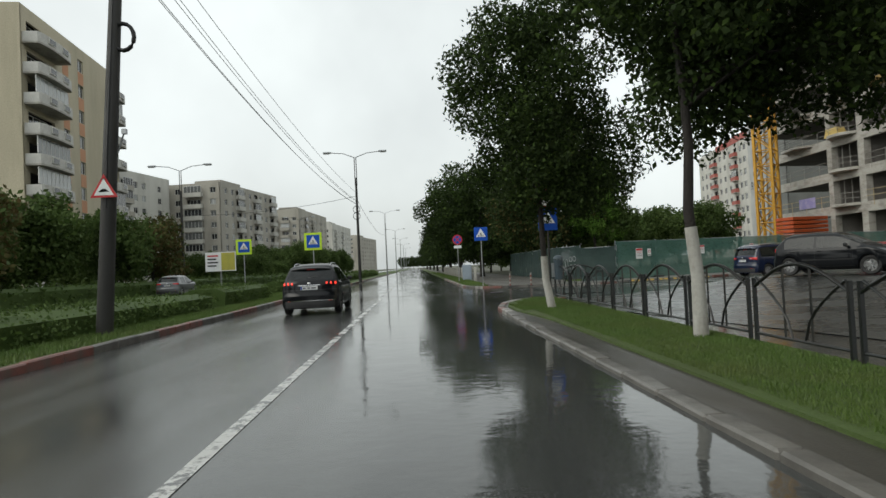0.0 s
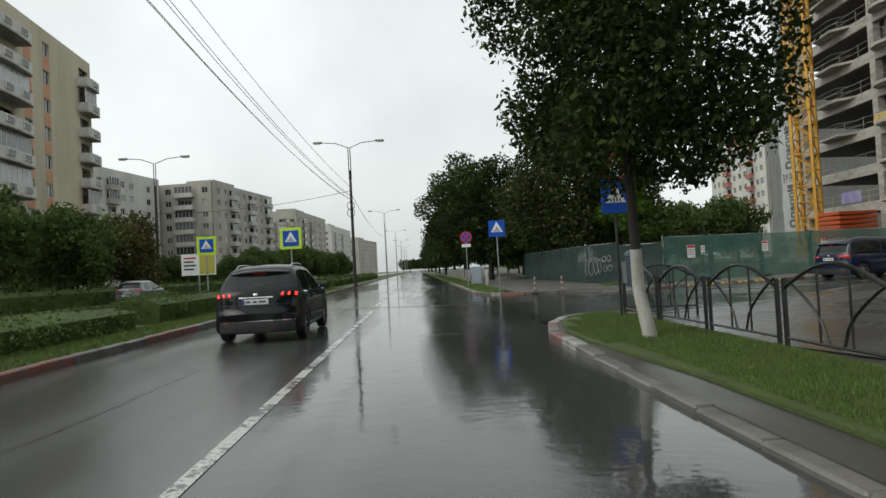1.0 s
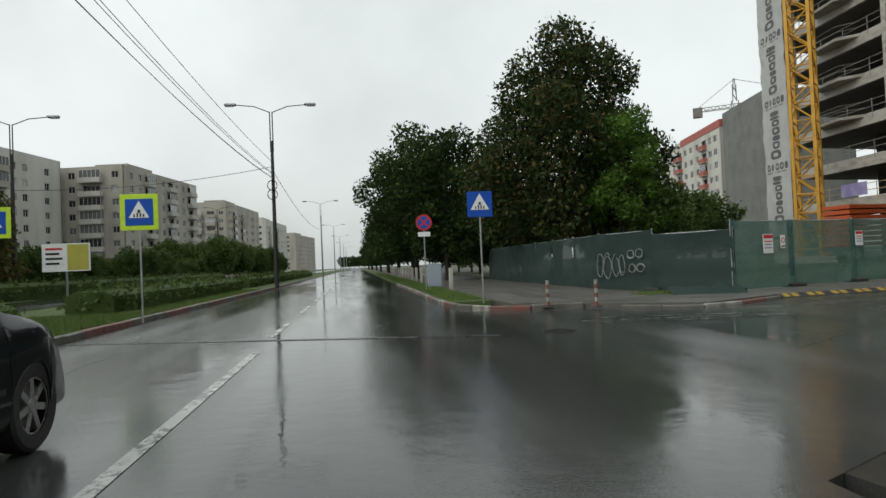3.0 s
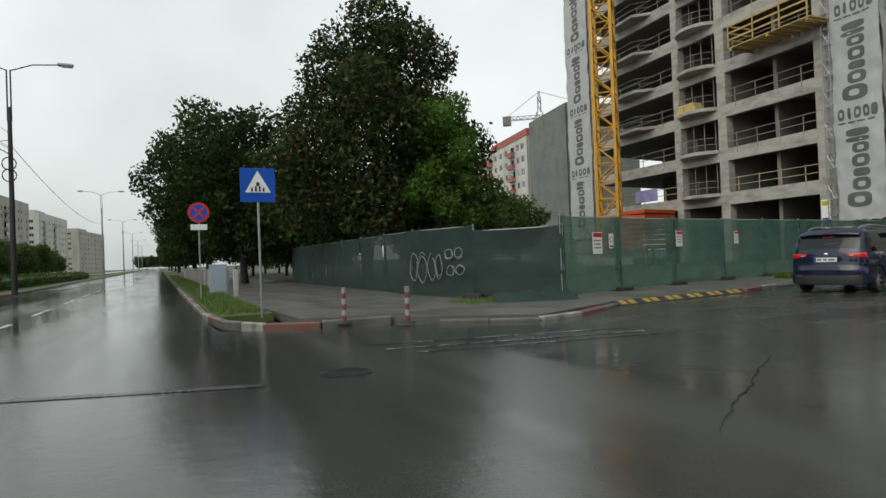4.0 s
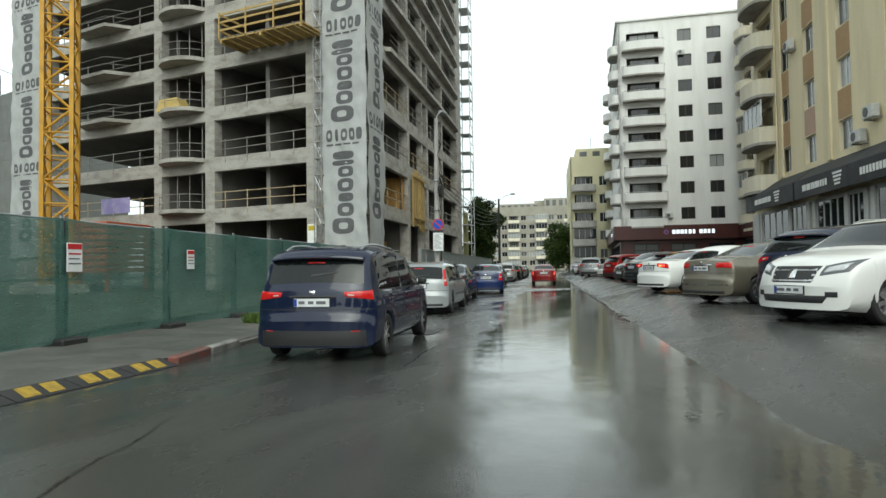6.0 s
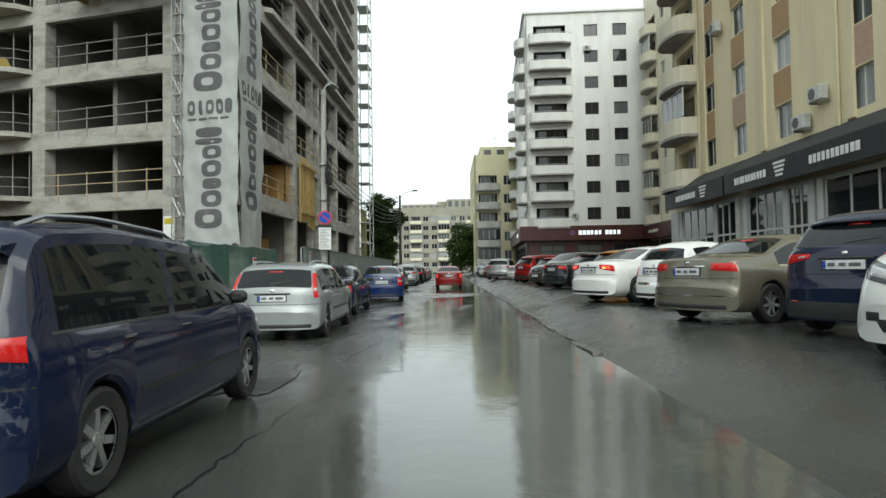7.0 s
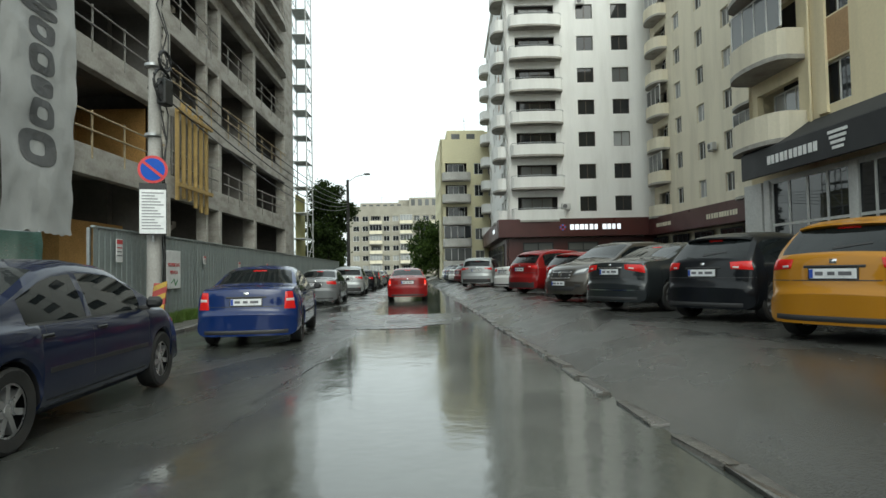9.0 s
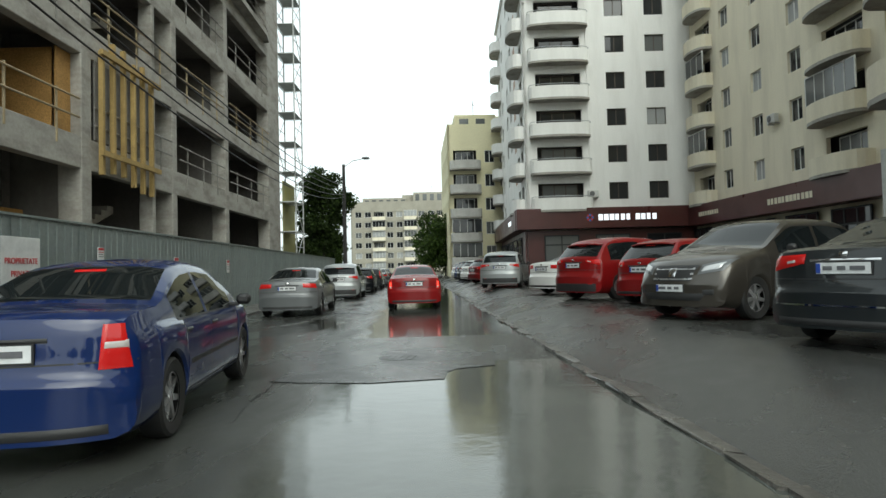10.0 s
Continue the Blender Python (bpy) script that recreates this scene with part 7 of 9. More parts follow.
M_PLATE_INK = surface("number_plate_ink", (0.12, 0.12, 0.13), None, 0.5, bump=0)
M_SEAT = surface("dark_seat_cloth", (0.03, 0.03, 0.032), None, 0.9)

# side outline from rear (0) to front: (y, top) with the ends of the panes; rear wheel and front wheel places
KINDS = {
    "sedan": dict(L=4.6, W=1.77, belt=0.92, out=[(0, .58), (.05, .63), (.07, .70), (.09, .96), (.13, 1.03), (.4, 1.06), (.95, 1.08), (1.7, 1.40), (2.25, 1.455), (2.85, 1.41), (3.6, 1.0), (4.2, .87), (4.47, .74), (4.6, .52)], rear=(.98, 1.66), front=(2.9, 3.55), side=(1.2, 3.22), pillar=2.14, wheels=(0.98, 3.72), plate=.83),
    "hatch": dict(L=4.1, W=1.76, belt=0.94, out=[(0, .56), (.05, .62), (.07, .70), (.09, .95), (.14, 1.02), (.56, 1.40), (.75, 1.45), (1.3, 1.48), (2.25, 1.45), (3.05, 1.02), (3.7, .89), (3.97, .76), (4.1, .54)], rear=(.16, .54), front=(2.3, 3.0), side=(.5, 2.68), pillar=1.6, wheels=(0.72, 3.28), roof=0.74, plate=.80),
    "wagon": dict(L=4.5, W=1.8, belt=0.93, out=[(0, .54), (.04, .60), (.06, .66), (.085, .92), (.12, .99), (.44, 1.36), (.62, 1.43), (1.3, 1.48), (2.45, 1.46), (3.35, 1.02), (4.05, .89), (4.36, .76), (4.5, .54)], rear=(.13, .43), front=(2.5, 3.3), side=(.42, 2.98), pillar=1.95, wheels=(0.86, 3.6), roof=0.765, plate=.80),
    "suv": dict(L=4.45, W=1.86, belt=1.05, out=[(0, .62), (.05, .70), (.07, .78), (.09, 1.05), (.14, 1.12), (.56, 1.52), (.75, 1.60), (1.4, 1.66), (2.4, 1.62), (3.2, 1.14), (4.0, 1.02), (4.3, .88), (4.45, .58)], rear=(.17, .52), front=(2.45, 3.15), side=(.55, 2.88), pillar=1.75, wheels=(0.88, 3.55), roof=0.765, plate=.92, wheel=1.1),
    "mpv": dict(L=4.5, W=1.83, belt=1.0, out=[(0, .58), (.05, .66), (.07, .72), (.085, .98), (.12, 1.06), (.33, 1.51), (.5, 1.61), (1.3, 1.66), (2.6, 1.60), (3.55, 1.04), (4.1, .93), (4.37, .8), (4.5, .56)], rear=(.14, .32), front=(2.65, 3.5), side=(.42, 3.22), pillar=1.9, wheels=(0.86, 3.62), roof=0.81, plate=.84),
    "crossover": dict(L=4.3, W=1.8, belt=1.0, out=[(0, .60), (.05, .68), (.07, .76), (.10, 1.0), (.17, 1.08), (.60, 1.45), (.78, 1.545), (1.3, 1.59), (2.2, 1.565), (3.1, 1.12), (3.8, 1.0), (4.15, .86), (4.3, .58)], rear=(.2, .60), front=(2.25, 3.05), side=(.75, 2.75), pillar=1.7, wheels=(0.82, 3.42), roof=0.72, plate=.84, round=0.24, wheel=1.1),
    "mini": dict(L=3.57, W=1.61, belt=0.93, out=[(0, .46), (.03, .56), (.06, .68), (.12, .88), (.21, 1.01), (.50, 1.32), (.70, 1.42), (1.1, 1.48), (1.75, 1.46), (2.45, 1.04), (3.1, .93), (3.44, .78), (3.57, .50)], rear=(.25, .52), front=(1.8, 2.42), side=(.75, 2.2), pillar=1.35, wheels=(0.60, 2.88), roof=0.62, plate=.80, round=0.34),
}
# rear lamp outlines: (across, height) of four corners each, across as a share of the half width
LAMPS = {
    "slim": [("red", [(.52, .85), (.93, .83), (.89, .965), (.50, .96)])],
    "wide": [("red", [(.46, .88), (.92, .80), (.89, .965), (.44, .98)]), ("white", [(.56, .885), (.70, .87), (.69, .91), (.56, .925)])],
    "block": [("red", [(.72, .67), (.93, .67), (.87, .97), (.74, .97)]), ("white", [(.74, .80), (.905, .80), (.90, .86), (.745, .86)])],
    "upright": [("red", [(.79, .66), (.93, .66), (.89, .98), (.81, .98)]), ("white", [(.81, .69), (.89, .69), (.88, .78), (.82, .78)])],
    "tall": [("red", [(.84, .80), (.93, .80), (.82, 1.26), (.755, 1.26)]), ("white", [(.83, .92), (.895, .92), (.885, .98), (.825, .98)])],
    "suv": [("red", [(.50, 1.0), (.92, .92), (.90, 1.06), (.48, 1.06)]), ("white", [(.55, 1.01), (.68, .99), (.67, 1.03), (.55, 1.045)])],
    "mpv": [("red", [(.52, .92), (.93, .87), (.91, 1.0), (.50, .985)]), ("white", [(.55, .93), (.66, .92), (.66, .945), (.55, .955)])],
    "crossover": [("red", [(.50, .93), (.92, .90), (.90, 1.0), (.48, 1.0)])],
    "claws": [("red", [(.54, .95), (.61, .93), (.63, 1.02), (.57, 1.02)]), ("red", [(.68, .945), (.75, .925), (.765, 1.02), (.71, 1.02)]), ("red", [(.82, .935), (.90, .91), (.90, 1.01), (.84, 1.02)])],
    "round": [("red", [(.74, .70), (.90, .70), (.88, .92), (.76, .92)]), ("white", [(.78, .71), (.87, .71), (.87, .76), (.78, .76)])],
    "hatch": [("red", [(.58, .86), (.92, .84), (.88, .98), (.55, .97)]), ("white", [(.60, .87), (.72, .865), (.72, .90), (.60, .905)])],
}
CAR_CACHE = {}


def rounded_line(pts, cut=0.1):
    """The outline with its corners cut and its long stretches divided."""
    out = [pts[0]]
    for p, q, r in zip(pts, pts[1:], pts[2:]):
        for o in (p, r):
            ln = math.hypot(o[0] - q[0], o[1] - q[1])
            f = min(0.3, cut / ln)
            out.append((q[0] + (o[0] - q[0]) * f, q[1] + (o[1] - q[1]) * f))
    out.append(pts[-1])
    fine = [out[0]]
    for a, b in zip(out, out[1:]):
        n = max(1, int(math.hypot(b[0] - a[0], b[1] - a[1]) / 0.13))
        fine += [(a[0] + (b[0] - a[0]) * i / n, a[1] + (b[1] - a[1]) * i / n) for i in range(1, n + 1)]
    return fine


def lerp_list(pts, y):
    for (y0, z0), (y1, z1) in zip(pts, pts[1:]):
        if y <= y1:
            return z0 + (z1 - z0) * (y - y0) / max(1e-6, y1 - y0)
    return pts[-1][1]


def car_shells(kind):
    """Splits one smooth car shell into the bmeshes of its body, its underside and its panes."""
    k = KINDS[kind]
    L, half, roof = k["L"], k["W"] / 2, max(z for _, z in k["out"])
    wr = 0.365 if k["L"] > 4 else 0.34
    line = rounded_line(k["out"])
    extra = {*k["side"], *k["rear"], *k["front"], k["pillar"] - 0.045, k["pillar"] + 0.045}
    for c in k["wheels"]:
        extra |= {c + d * wr for d in (-1.001, -1.0, -0.93, -0.8, -0.6, -0.3, 0.0, 0.3, 0.6, 0.8, 0.93, 1.0, 1.001)}
    near = [(y, z) for y, z in line if min(abs(y - e) for e in extra) > 0.02 or y < 0.12]
    line = sorted(near + [(e, lerp_list(line, e)) for e in extra], key=lambda p: p[0])
    rows = []
    for y, top in line:
        c = max(0.0, min(1.0, (top - k["belt"] - 0.14) / (roof - k["belt"] - 0.14)))
        e0, e1 = max(0.0, 0.5 - y) / 0.5, max(0.0, y - (L - 0.75)) / 0.75
        w = half * (1 - 0.035 * e0 ** 2 - 0.10 * e1 ** 2)
        belt = min(k["belt"], top - 0.05)
        zb = 0.19 + 0.025 * e0 ** 2 + 0.04 * e1 ** 2
        arch, flare = 0.0, 0.0
        for cy in k["wheels"]:
            if abs(y - cy) <= wr + 1e-4:
                arch = 0.31 + math.sqrt(max(0.0, wr * wr - (y - cy) ** 2))
            flare = max(flare, 1 - abs(y - cy) / 0.55)
        flare = 0.014 * max(0.0, flare)
        zb = max(zb, arch)
        rw = w * (0.88 * (1 - c) + k.get("roof", 0.71) * c)
        edge = top - 0.05 * c - 0.025
        belt = min(belt, edge - 0.004)
        low = min(zb, belt - 0.06)
        fr = (0.0, 0.10, 0.24, 0.46, 0.66, 0.80, 0.93, 1.0)
        wd = (0.86 if arch < 0.3 else 0.97, 0.955 if arch < 0.3 else 0.99, 0.99, 1.0, 0.992, 0.988, 0.965, 0.935)
        pts = [(w * a + (flare if 0 < i < 4 else 0), low + (belt - low) * f) for i, (f, a) in enumerate(zip(fr, wd))]
        x0 = pts[-1][0]
        for f, bulge in ((0.45, 0.014), (0.88, 0.006)):
            pts.append((x0 + (rw - x0) * f + bulge * c, belt + (edge - belt) * f))
        pts += [(rw, edge), (rw * 0.9, edge + (top - edge) * 0.62), (rw * 0.68, top), (rw * 0.36, top + 0.012), (0.0, top + 0.017)]
        rows.append((y, pts))

    def bent(x, y, z):
        """Rounds the two ends in plan and lets the bumpers stand out."""
        q = min(1.0, abs(x) / half)
        f0, f1 = max(0.0, 1 - y / 0.75), max(0.0, 1 - (L - y) / 0.9)
        y2 = y + k.get("round", 0.20) * f0 * q ** 4 + k.get("round", 0.2) * 0.3 * f0 * q ** 2 - 0.26 * f1 * q ** 3 - 0.06 * f1 * q ** 2
        return (x, y2 - L / 2, z)

    CAR_CACHE["rows", kind] = [(y, [bent(x, y, z) for x, z in pts]) for y, pts in rows]
    out, cache, J = {"body": bmesh.new()}, {}, len(rows[0][1]) - 1

    def vert(key, i, j, side):
        if key not in out:
            out[key] = bmesh.new()
        tag = (key, i, j, side if j < J else 1)
        if tag not in cache:
            y, pts = rows[i]
            cache[tag] = out[key].verts.new(bent(pts[j][0] * side, y, pts[j][1]))
        return cache[tag]

    for i in range(len(rows) - 1):
        ym = (rows[i][0] + rows[i + 1][0]) / 2
        for j in range(J):
            for side in (1, -1):
                key = "body"
                if j in (7, 8) and k["side"][0] < ym < k["side"][1] and abs(ym - k["pillar"]) > 0.04:
                    key = ("fw" if ym > k["pillar"] else "rw") + ("r" if side > 0 else "l")
                if j >= 11 and k["rear"][0] < ym < k["rear"][1]:
                    key = "rear_window"
                if j >= 11 and k["front"][0] < ym < k["front"][1]:
                    key = "windscreen"
                q = [vert(key, a, b, side) for a, b in ((i, j), (i + 1, j), (i + 1, j + 1), (i, j + 1))]
                out[key].faces.new(q if side > 0 else q[::-1])
        q = [vert("underside", a, 0, s) for a, s in ((i, 1), (i, -1), (i + 1, -1), (i + 1, 1))]
        out["underside"].faces.new(q)
    # the two end caps, divided across
    for i, flip in ((0, False), (len(rows) - 1, True)):
        y, pts = rows[i]
        grid = []
        for j in range(J):
            x, z = pts[j]
            grid.append([vert("body", i, j, -1)] + [out["body"].verts.new(bent(x * q / 6, y, z)) for q in range(-5, 6)] + [vert("body", i, j, 1)])
        for a, b in zip(grid, grid[1:]):
            for q in range(12):
                f = (a[q], a[q + 1], b[q + 1], b[q])
                out["body"].faces.new(f[::-1] if flip else f)
        ring = grid[-1]
        f = ring + [vert("body", i, J, 1)]
        out["body"].faces.new(f[::-1] if flip else f)
    bmesh.ops.remove_doubles(out["body"], verts=out["body"].verts[:], dist=0.0006)
    return out


def wheel_meshes():
    if "wheel" not in CAR_CACHE:
        bm = bmesh.new()
        prof = [(0.20, -0.085), (0.29, -0.10), (0.315, -0.08), (0.32, 0.0), (0.315, 0.08), (0.29, 0.10), (0.20, 0.085)]
        n = 24
        rings = [[bm.verts.new((x, r * math.cos(2 * math.pi * a / n), r * math.sin(2 * math.pi * a / n))) for a in range(n)] for r, x in prof]
        for a, b in zip(rings, rings[1:]):
            for i in range(n):
                bm.faces.new((a[i], a[(i + 1) % n], b[(i + 1) % n], b[i]))
        tyre = mesh_of(bm, "tyre", M_TYRE, 40)
        bm = bmesh.new()
        rod(bm, (-0.02, 0, 0), (0.0, 0, 0), 0.2, n=20)
        rod(bm, (0.0, 0, 0), (0.075, 0, 0), 0.06, 0.05, n=10)
        for s in range(7):
            a = 2 * math.pi * s / 7
            q = Matrix.Rotation(a, 4, "X")
            v = box(bm, 0.0, 0.07, -0.025, 0.025, 0.05, 0.195)
            for one in v:
                one.co = q @ one.co
        for i in range(20):
            a0, a1 = 2 * math.pi * i / 20, 2 * math.pi * (i + 1) / 20
            vs = [bm.verts.new((x, r * math.cos(a), r * math.sin(a))) for x, r, a in ((0.075, 0.205, a0), (0.075, 0.205, a1), (0.075, 0.185, a1), (0.075, 0.185, a0))]
            bm.faces.new(vs)
        rim = mesh_of(bm, "rim", M_RIM, 30)
        bm = bmesh.new()
        rod(bm, (0, 0, 0), (0.01, 0, 0), 0.07, n=10)
        CAR_CACHE["wheel"] = (tyre, rim)
    return CAR_CACHE["wheel"]


def bx(key, r, *c, mats=None):
    if key not in CAR_CACHE:
        bm = bmesh.new()
        soft_box(bm, *c, r) if r else box(bm, *c)
        CAR_CACHE[key] = mesh_of(bm, key[0], mats, 40)
    return CAR_CACHE[key]


def on_shell(key, kind, quad, mat, lift=0.008, end=-1, nu=8, nv=5, way="y"):
    """A thin piece that lies on the car's shell: its four corners (across, height), seen from the rear, front or side."""
    key = (*key, kind, mat.name, end, way)
    if key in CAR_CACHE:
        return CAR_CACHE[key]
    tree_ = CAR_CACHE["bvh", kind]
    bm = bmesh.new()
    top, low = [], []
    for iv in range(nv + 1):
        rt, rl = [], []
        for iu in range(nu + 1):
            u, v = iu / nu, iv / nv
            a = (quad[0][0] * (1 - u) + quad[1][0] * u) * (1 - v) + (quad[3][0] * (1 - u) + quad[2][0] * u) * v
            b = (quad[0][1] * (1 - u) + quad[1][1] * u) * (1 - v) + (quad[3][1] * (1 - u) + quad[2][1] * u) * v
            o, d = (Vector((a, end * 6, b)), Vector((0, -end, 0))) if way == "y" else (Vector((end * 3, a, b)), Vector((-end, 0, 0)))
            hit, nor, _, _ = tree_.ray_cast(o, d)
            if hit is None:
                hit, nor, _, _ = tree_.find_nearest(o - d * (o.y if way == "y" else o.x) * 0.7)
            if nor.dot(d) > 0:
                nor = -nor
            soft = lift * (0.35 if iu in (0, nu) or iv in (0, nv) else 1.0)
            rt.append(bm.verts.new(hit + nor * soft))
            rl.append(bm.verts.new(hit - nor * 0.012))
        top.append(rt)
        low.append(rl)
    for r0, r1 in zip(top, top[1:]):
        for q in range(nu):
            bm.faces.new((r0[q], r0[q + 1], r1[q + 1], r1[q]))
    rim = [(0, q) for q in range(nu)] + [(p, nu) for p in range(nv)] + [(nv, q) for q in range(nu, 0, -1)] + [(p, 0) for p in range(nv, 0, -1)]
    for (p, q), (p2, q2) in zip(rim, rim[1:] + rim[:1]):
        bm.faces.new((top[p][q], top[p2][q2], low[p2][q2], low[p][q]))
    bmesh.ops.recalc_face_normals(bm, faces=bm.faces[:])
    CAR_CACHE[key] = mesh_of(bm, key[0], mat, 50)
    return CAR_CACHE[key]


def band(x0, x1, z0, z1):
    return [(x0, z0), (x1, z0), (x1, z1), (x0, z1)]


def car(name, label, kind, body_mat, x, y, heading, rear_at=True, tail_on=False, indicator=False, rails=False, plate=True, group="", z=0.0, chrome=False, lamps=""):
    """A car whose rear (or, with rear_at False, front) middle stands at x, y; heading in degrees right of the main road."""
    k = KINDS[kind]
    lamps = lamps or {"sedan": "slim", "wagon": "tall", "mini": "round"}.get(kind, kind)
    h = radians(heading)
    d = Vector((math.sin(h), math.cos(h)))
    mid = Vector((x, y)) + d * (k["L"] / 2 if rear_at else -k["L"] / 2)
    base = thing(name, label, "car", pose(mid.x, mid.y, z, 0, 0, -heading), group)
    L, w, belt = k["L"], k["W"] / 2, k["belt"]
    r0, f1 = -L / 2, L / 2
    if ("shell", kind) not in CAR_CACHE:
        shells = car_shells(kind)
        whole = bmesh.new()
        for bm in shells.values():
            tmp = bpy.data.meshes.new("shell")
            bm.to_mesh(tmp)
            whole.from_mesh(tmp)
            bpy.data.meshes.remove(tmp)
        CAR_CACHE["bvh", kind] = BVHTree.FromBMesh(whole)
        whole.free()
        CAR_CACHE["shell", kind] = {key: mesh_of(bm, key if key in ("body", "underside", "rear_window", "windscreen") else "side_window", M_TRIM if key == "underside" else M_CAR_GLASS, 38) for key, bm in shells.items()}
    for key, me in CAR_CACHE["shell", kind].items():
        if key == "body":
            me = me.copy()
            me.materials.clear()
            me.materials.append(body_mat)
            child("body", me, base)
        else:
            child(me.name.split(".")[0], me, base)
    tyre, rim = wheel_meshes()
    for cy in k["wheels"]:
        for side in (1, -1):
            k_ = k.get("wheel", 1.0)
            hub = child("wheel", tyre, base, Matrix.Translation(((w - 0.115) * side, cy - L / 2, 0.32 * k_)) @ Matrix.Rotation(0 if side > 0 else math.pi, 4, "Z") @ Matrix.Diagonal((1, k_, k_, 1)))
            child("rim", rim, hub)
    for side in (1, -1):
        def mirrored(quad):
            return [(a * w * side, b) for a, b in quad]
        lamp = None
        for i_, (what, quad) in enumerate(LAMPS[lamps]):
            if what == "red":
                lamp = child("tail_light", on_shell(("tail_light", lamps, side, i_), kind, mirrored(quad), M_TAIL, 0.014), base)
                if tail_on:
                    cx, cz = sum(p[0] for p in quad) / 4, sum(p[1] for p in quad) / 4
                    keep_ = 0.85 if lamps == "claws" else 0.6
                    lit = [(cx + (a - cx) * keep_, cz + (b - cz) * keep_) for a, b in quad]
                    child("lit_lens", on_shell(("lit_lens", lamps, side, i_), kind, mirrored(lit), M_TAIL_ON, 0.018), lamp)
            else:
                mat = M_AMBER_ON if indicator and side > 0 else M_CLEAR
                child("reversing_lens", on_shell(("reversing_lens", lamps, side, i_), kind, mirrored(quad), mat, 0.018), lamp)
        if kind in ("suv", "mpv", "crossover"):
            child("reflector", on_shell(("reflector", side), kind, mirrored(band(.63, .76, .435, .45)), M_TAIL, 0.01, nv=2), base)
        lamp = child("headlight", on_shell(("headlight", side), kind, mirrored([(.48, belt - .32), (.84, belt - .26), (.92, belt - .07), (.50, belt - .17)]), M_HEAD, 0.012, 1), base)
        child("lamp_reflector", on_shell(("lamp_reflector", side), kind, mirrored([(.52, belt - .28), (.80, belt - .24), (.84, belt - .12), (.54, belt - .19)]), M_LAMP_BOWL, 0.018, 1), lamp)
        child("fog_lamp", on_shell(("fog_lamp", side), kind, mirrored(band(.60, .76, .42, .50)), M_TRIM, 0.008, 1), base)
        xa, xb = sorted(((w + 0.01) * side, (w + 0.17) * side))
        ym = k["front"][0] + 0.30 - L / 2
        child("door_mirror", bx(("door_mirror", kind, side), 0.035, xa, xb, ym - 0.04, ym + 0.07, belt + 0.02, belt + 0.14, mats=M_TRIM), base)
        xa, xb = sorted(((w - 0.12) * side, (w + 0.04) * side))
        child("mirror_stalk", bx(("mirror_stalk", kind, side), 0.01, xa, xb, ym, ym + 0.05, belt + 0.0, belt + 0.045, mats=M_TRIM), base)
        for yy in (k["pillar"] + 0.16, k["pillar"] - 0.72):
            ya = yy - L / 2
            child("door_handle", on_shell(("door_handle", side, round(yy, 2)), kind, band(ya - .085, ya + .085, belt - .115, belt - .085), M_TRIM, 0.03, side, 4, 2, "x"), base)
        ya, yb = k["wheels"][0] + 0.45 - L / 2, k["wheels"][1] - 0.45 - L / 2
        child("side_moulding", on_shell(("side_moulding", side), kind, band(ya, yb, .52, .56), M_TRIM, 0.012, side, 12, 1, "x"), base)
        child("sill", on_shell(("sill", side), kind, band(ya, yb, .25, .31), M_TRIM, 0.008, side, 12, 1, "x"), base)
        # pillar between the doors, door joints and pane edges
        for yy in (k["side"][1] + 0.10, k["pillar"], k["side"][0] + 0.22):
            ya = yy - L / 2
            child("panel_gap", on_shell(("panel_gap", side, round(yy, 2)), kind, band(ya - .004, ya + .004, .34 if yy != k["side"][0] + 0.22 else .80, belt - .01), M_TRIM, 0.002, side, 1, 8, "x"), base)
        ya, yb = k["side"][0] - L / 2 + .02, k["side"][1] - L / 2 - .12
        child("window_trim", on_shell(("window_trim", side), kind, [(ya, belt - .012), (yb, belt - .012), (yb, belt + .006), (ya, belt + .006)], M_CHROME if chrome else M_TRIM, 0.006, side, 12, 1, "x"), base)
        if rails:
            bm = bmesh.new()
            pts = []
            for i_ in range(9):
                yy = k["rear"][1] + 0.22 + (k["front"][0] - k["rear"][1] - 0.3) * i_ / 8
                hit = CAR_CACHE["bvh", kind].ray_cast(Vector((0.63 * w * side, yy - L / 2, 3)), Vector((0, 0, -1)))[0]
                pts.append(hit + Vector((0, 0, 0.0 if i_ in (0, 8) else 0.045)))
            tube(bm, pts, 0.017, 6)
            part("roof_rail", bm, M_STEEL, base, smooth=60)
    line = k["out"][2][1] + 0.02
    tall = kind in ("suv", "mpv", "crossover")
    if kind in ("suv", "mpv", "crossover", "hatch"):      # lip over the rear window
        wr_ = k.get("roof", 0.71) * w * 0.93
        ys, zs = k["rear"][1] - L / 2, lerp_list(k["out"], k["rear"][1])
        if ("roof_spoiler", kind) not in CAR_CACHE:
            bm = bmesh.new()
            n_ = 12
            rows_ = []
            for i_ in range(n_ + 1):
                x_ = -wr_ + 2 * wr_ * i_ / n_
                bow = 0.09 * (abs(x_) / wr_) ** 2.5
                rows_.append([bm.verts.new((x_, ys + bow + dy, zs + dz - 0.035 * (abs(x_) / wr_) ** 3)) for dy, dz in ((-0.13, -0.012), (-0.12, 0.012), (0.16, 0.062), (0.16, 0.0), (-0.05, -0.05))])
            for p_, q_ in zip(rows_, rows_[1:]):
                for j_ in range(5):
                    bm.faces.new((p_[j_], p_[(j_ + 1) % 5], q_[(j_ + 1) % 5], q_[j_]))
            bm.faces.new(rows_[0])
            bm.faces.new(rows_[-1][::-1])
            CAR_CACHE["roof_spoiler", kind] = mesh_of(bm, "roof_spoiler", M_TRIM, 50)
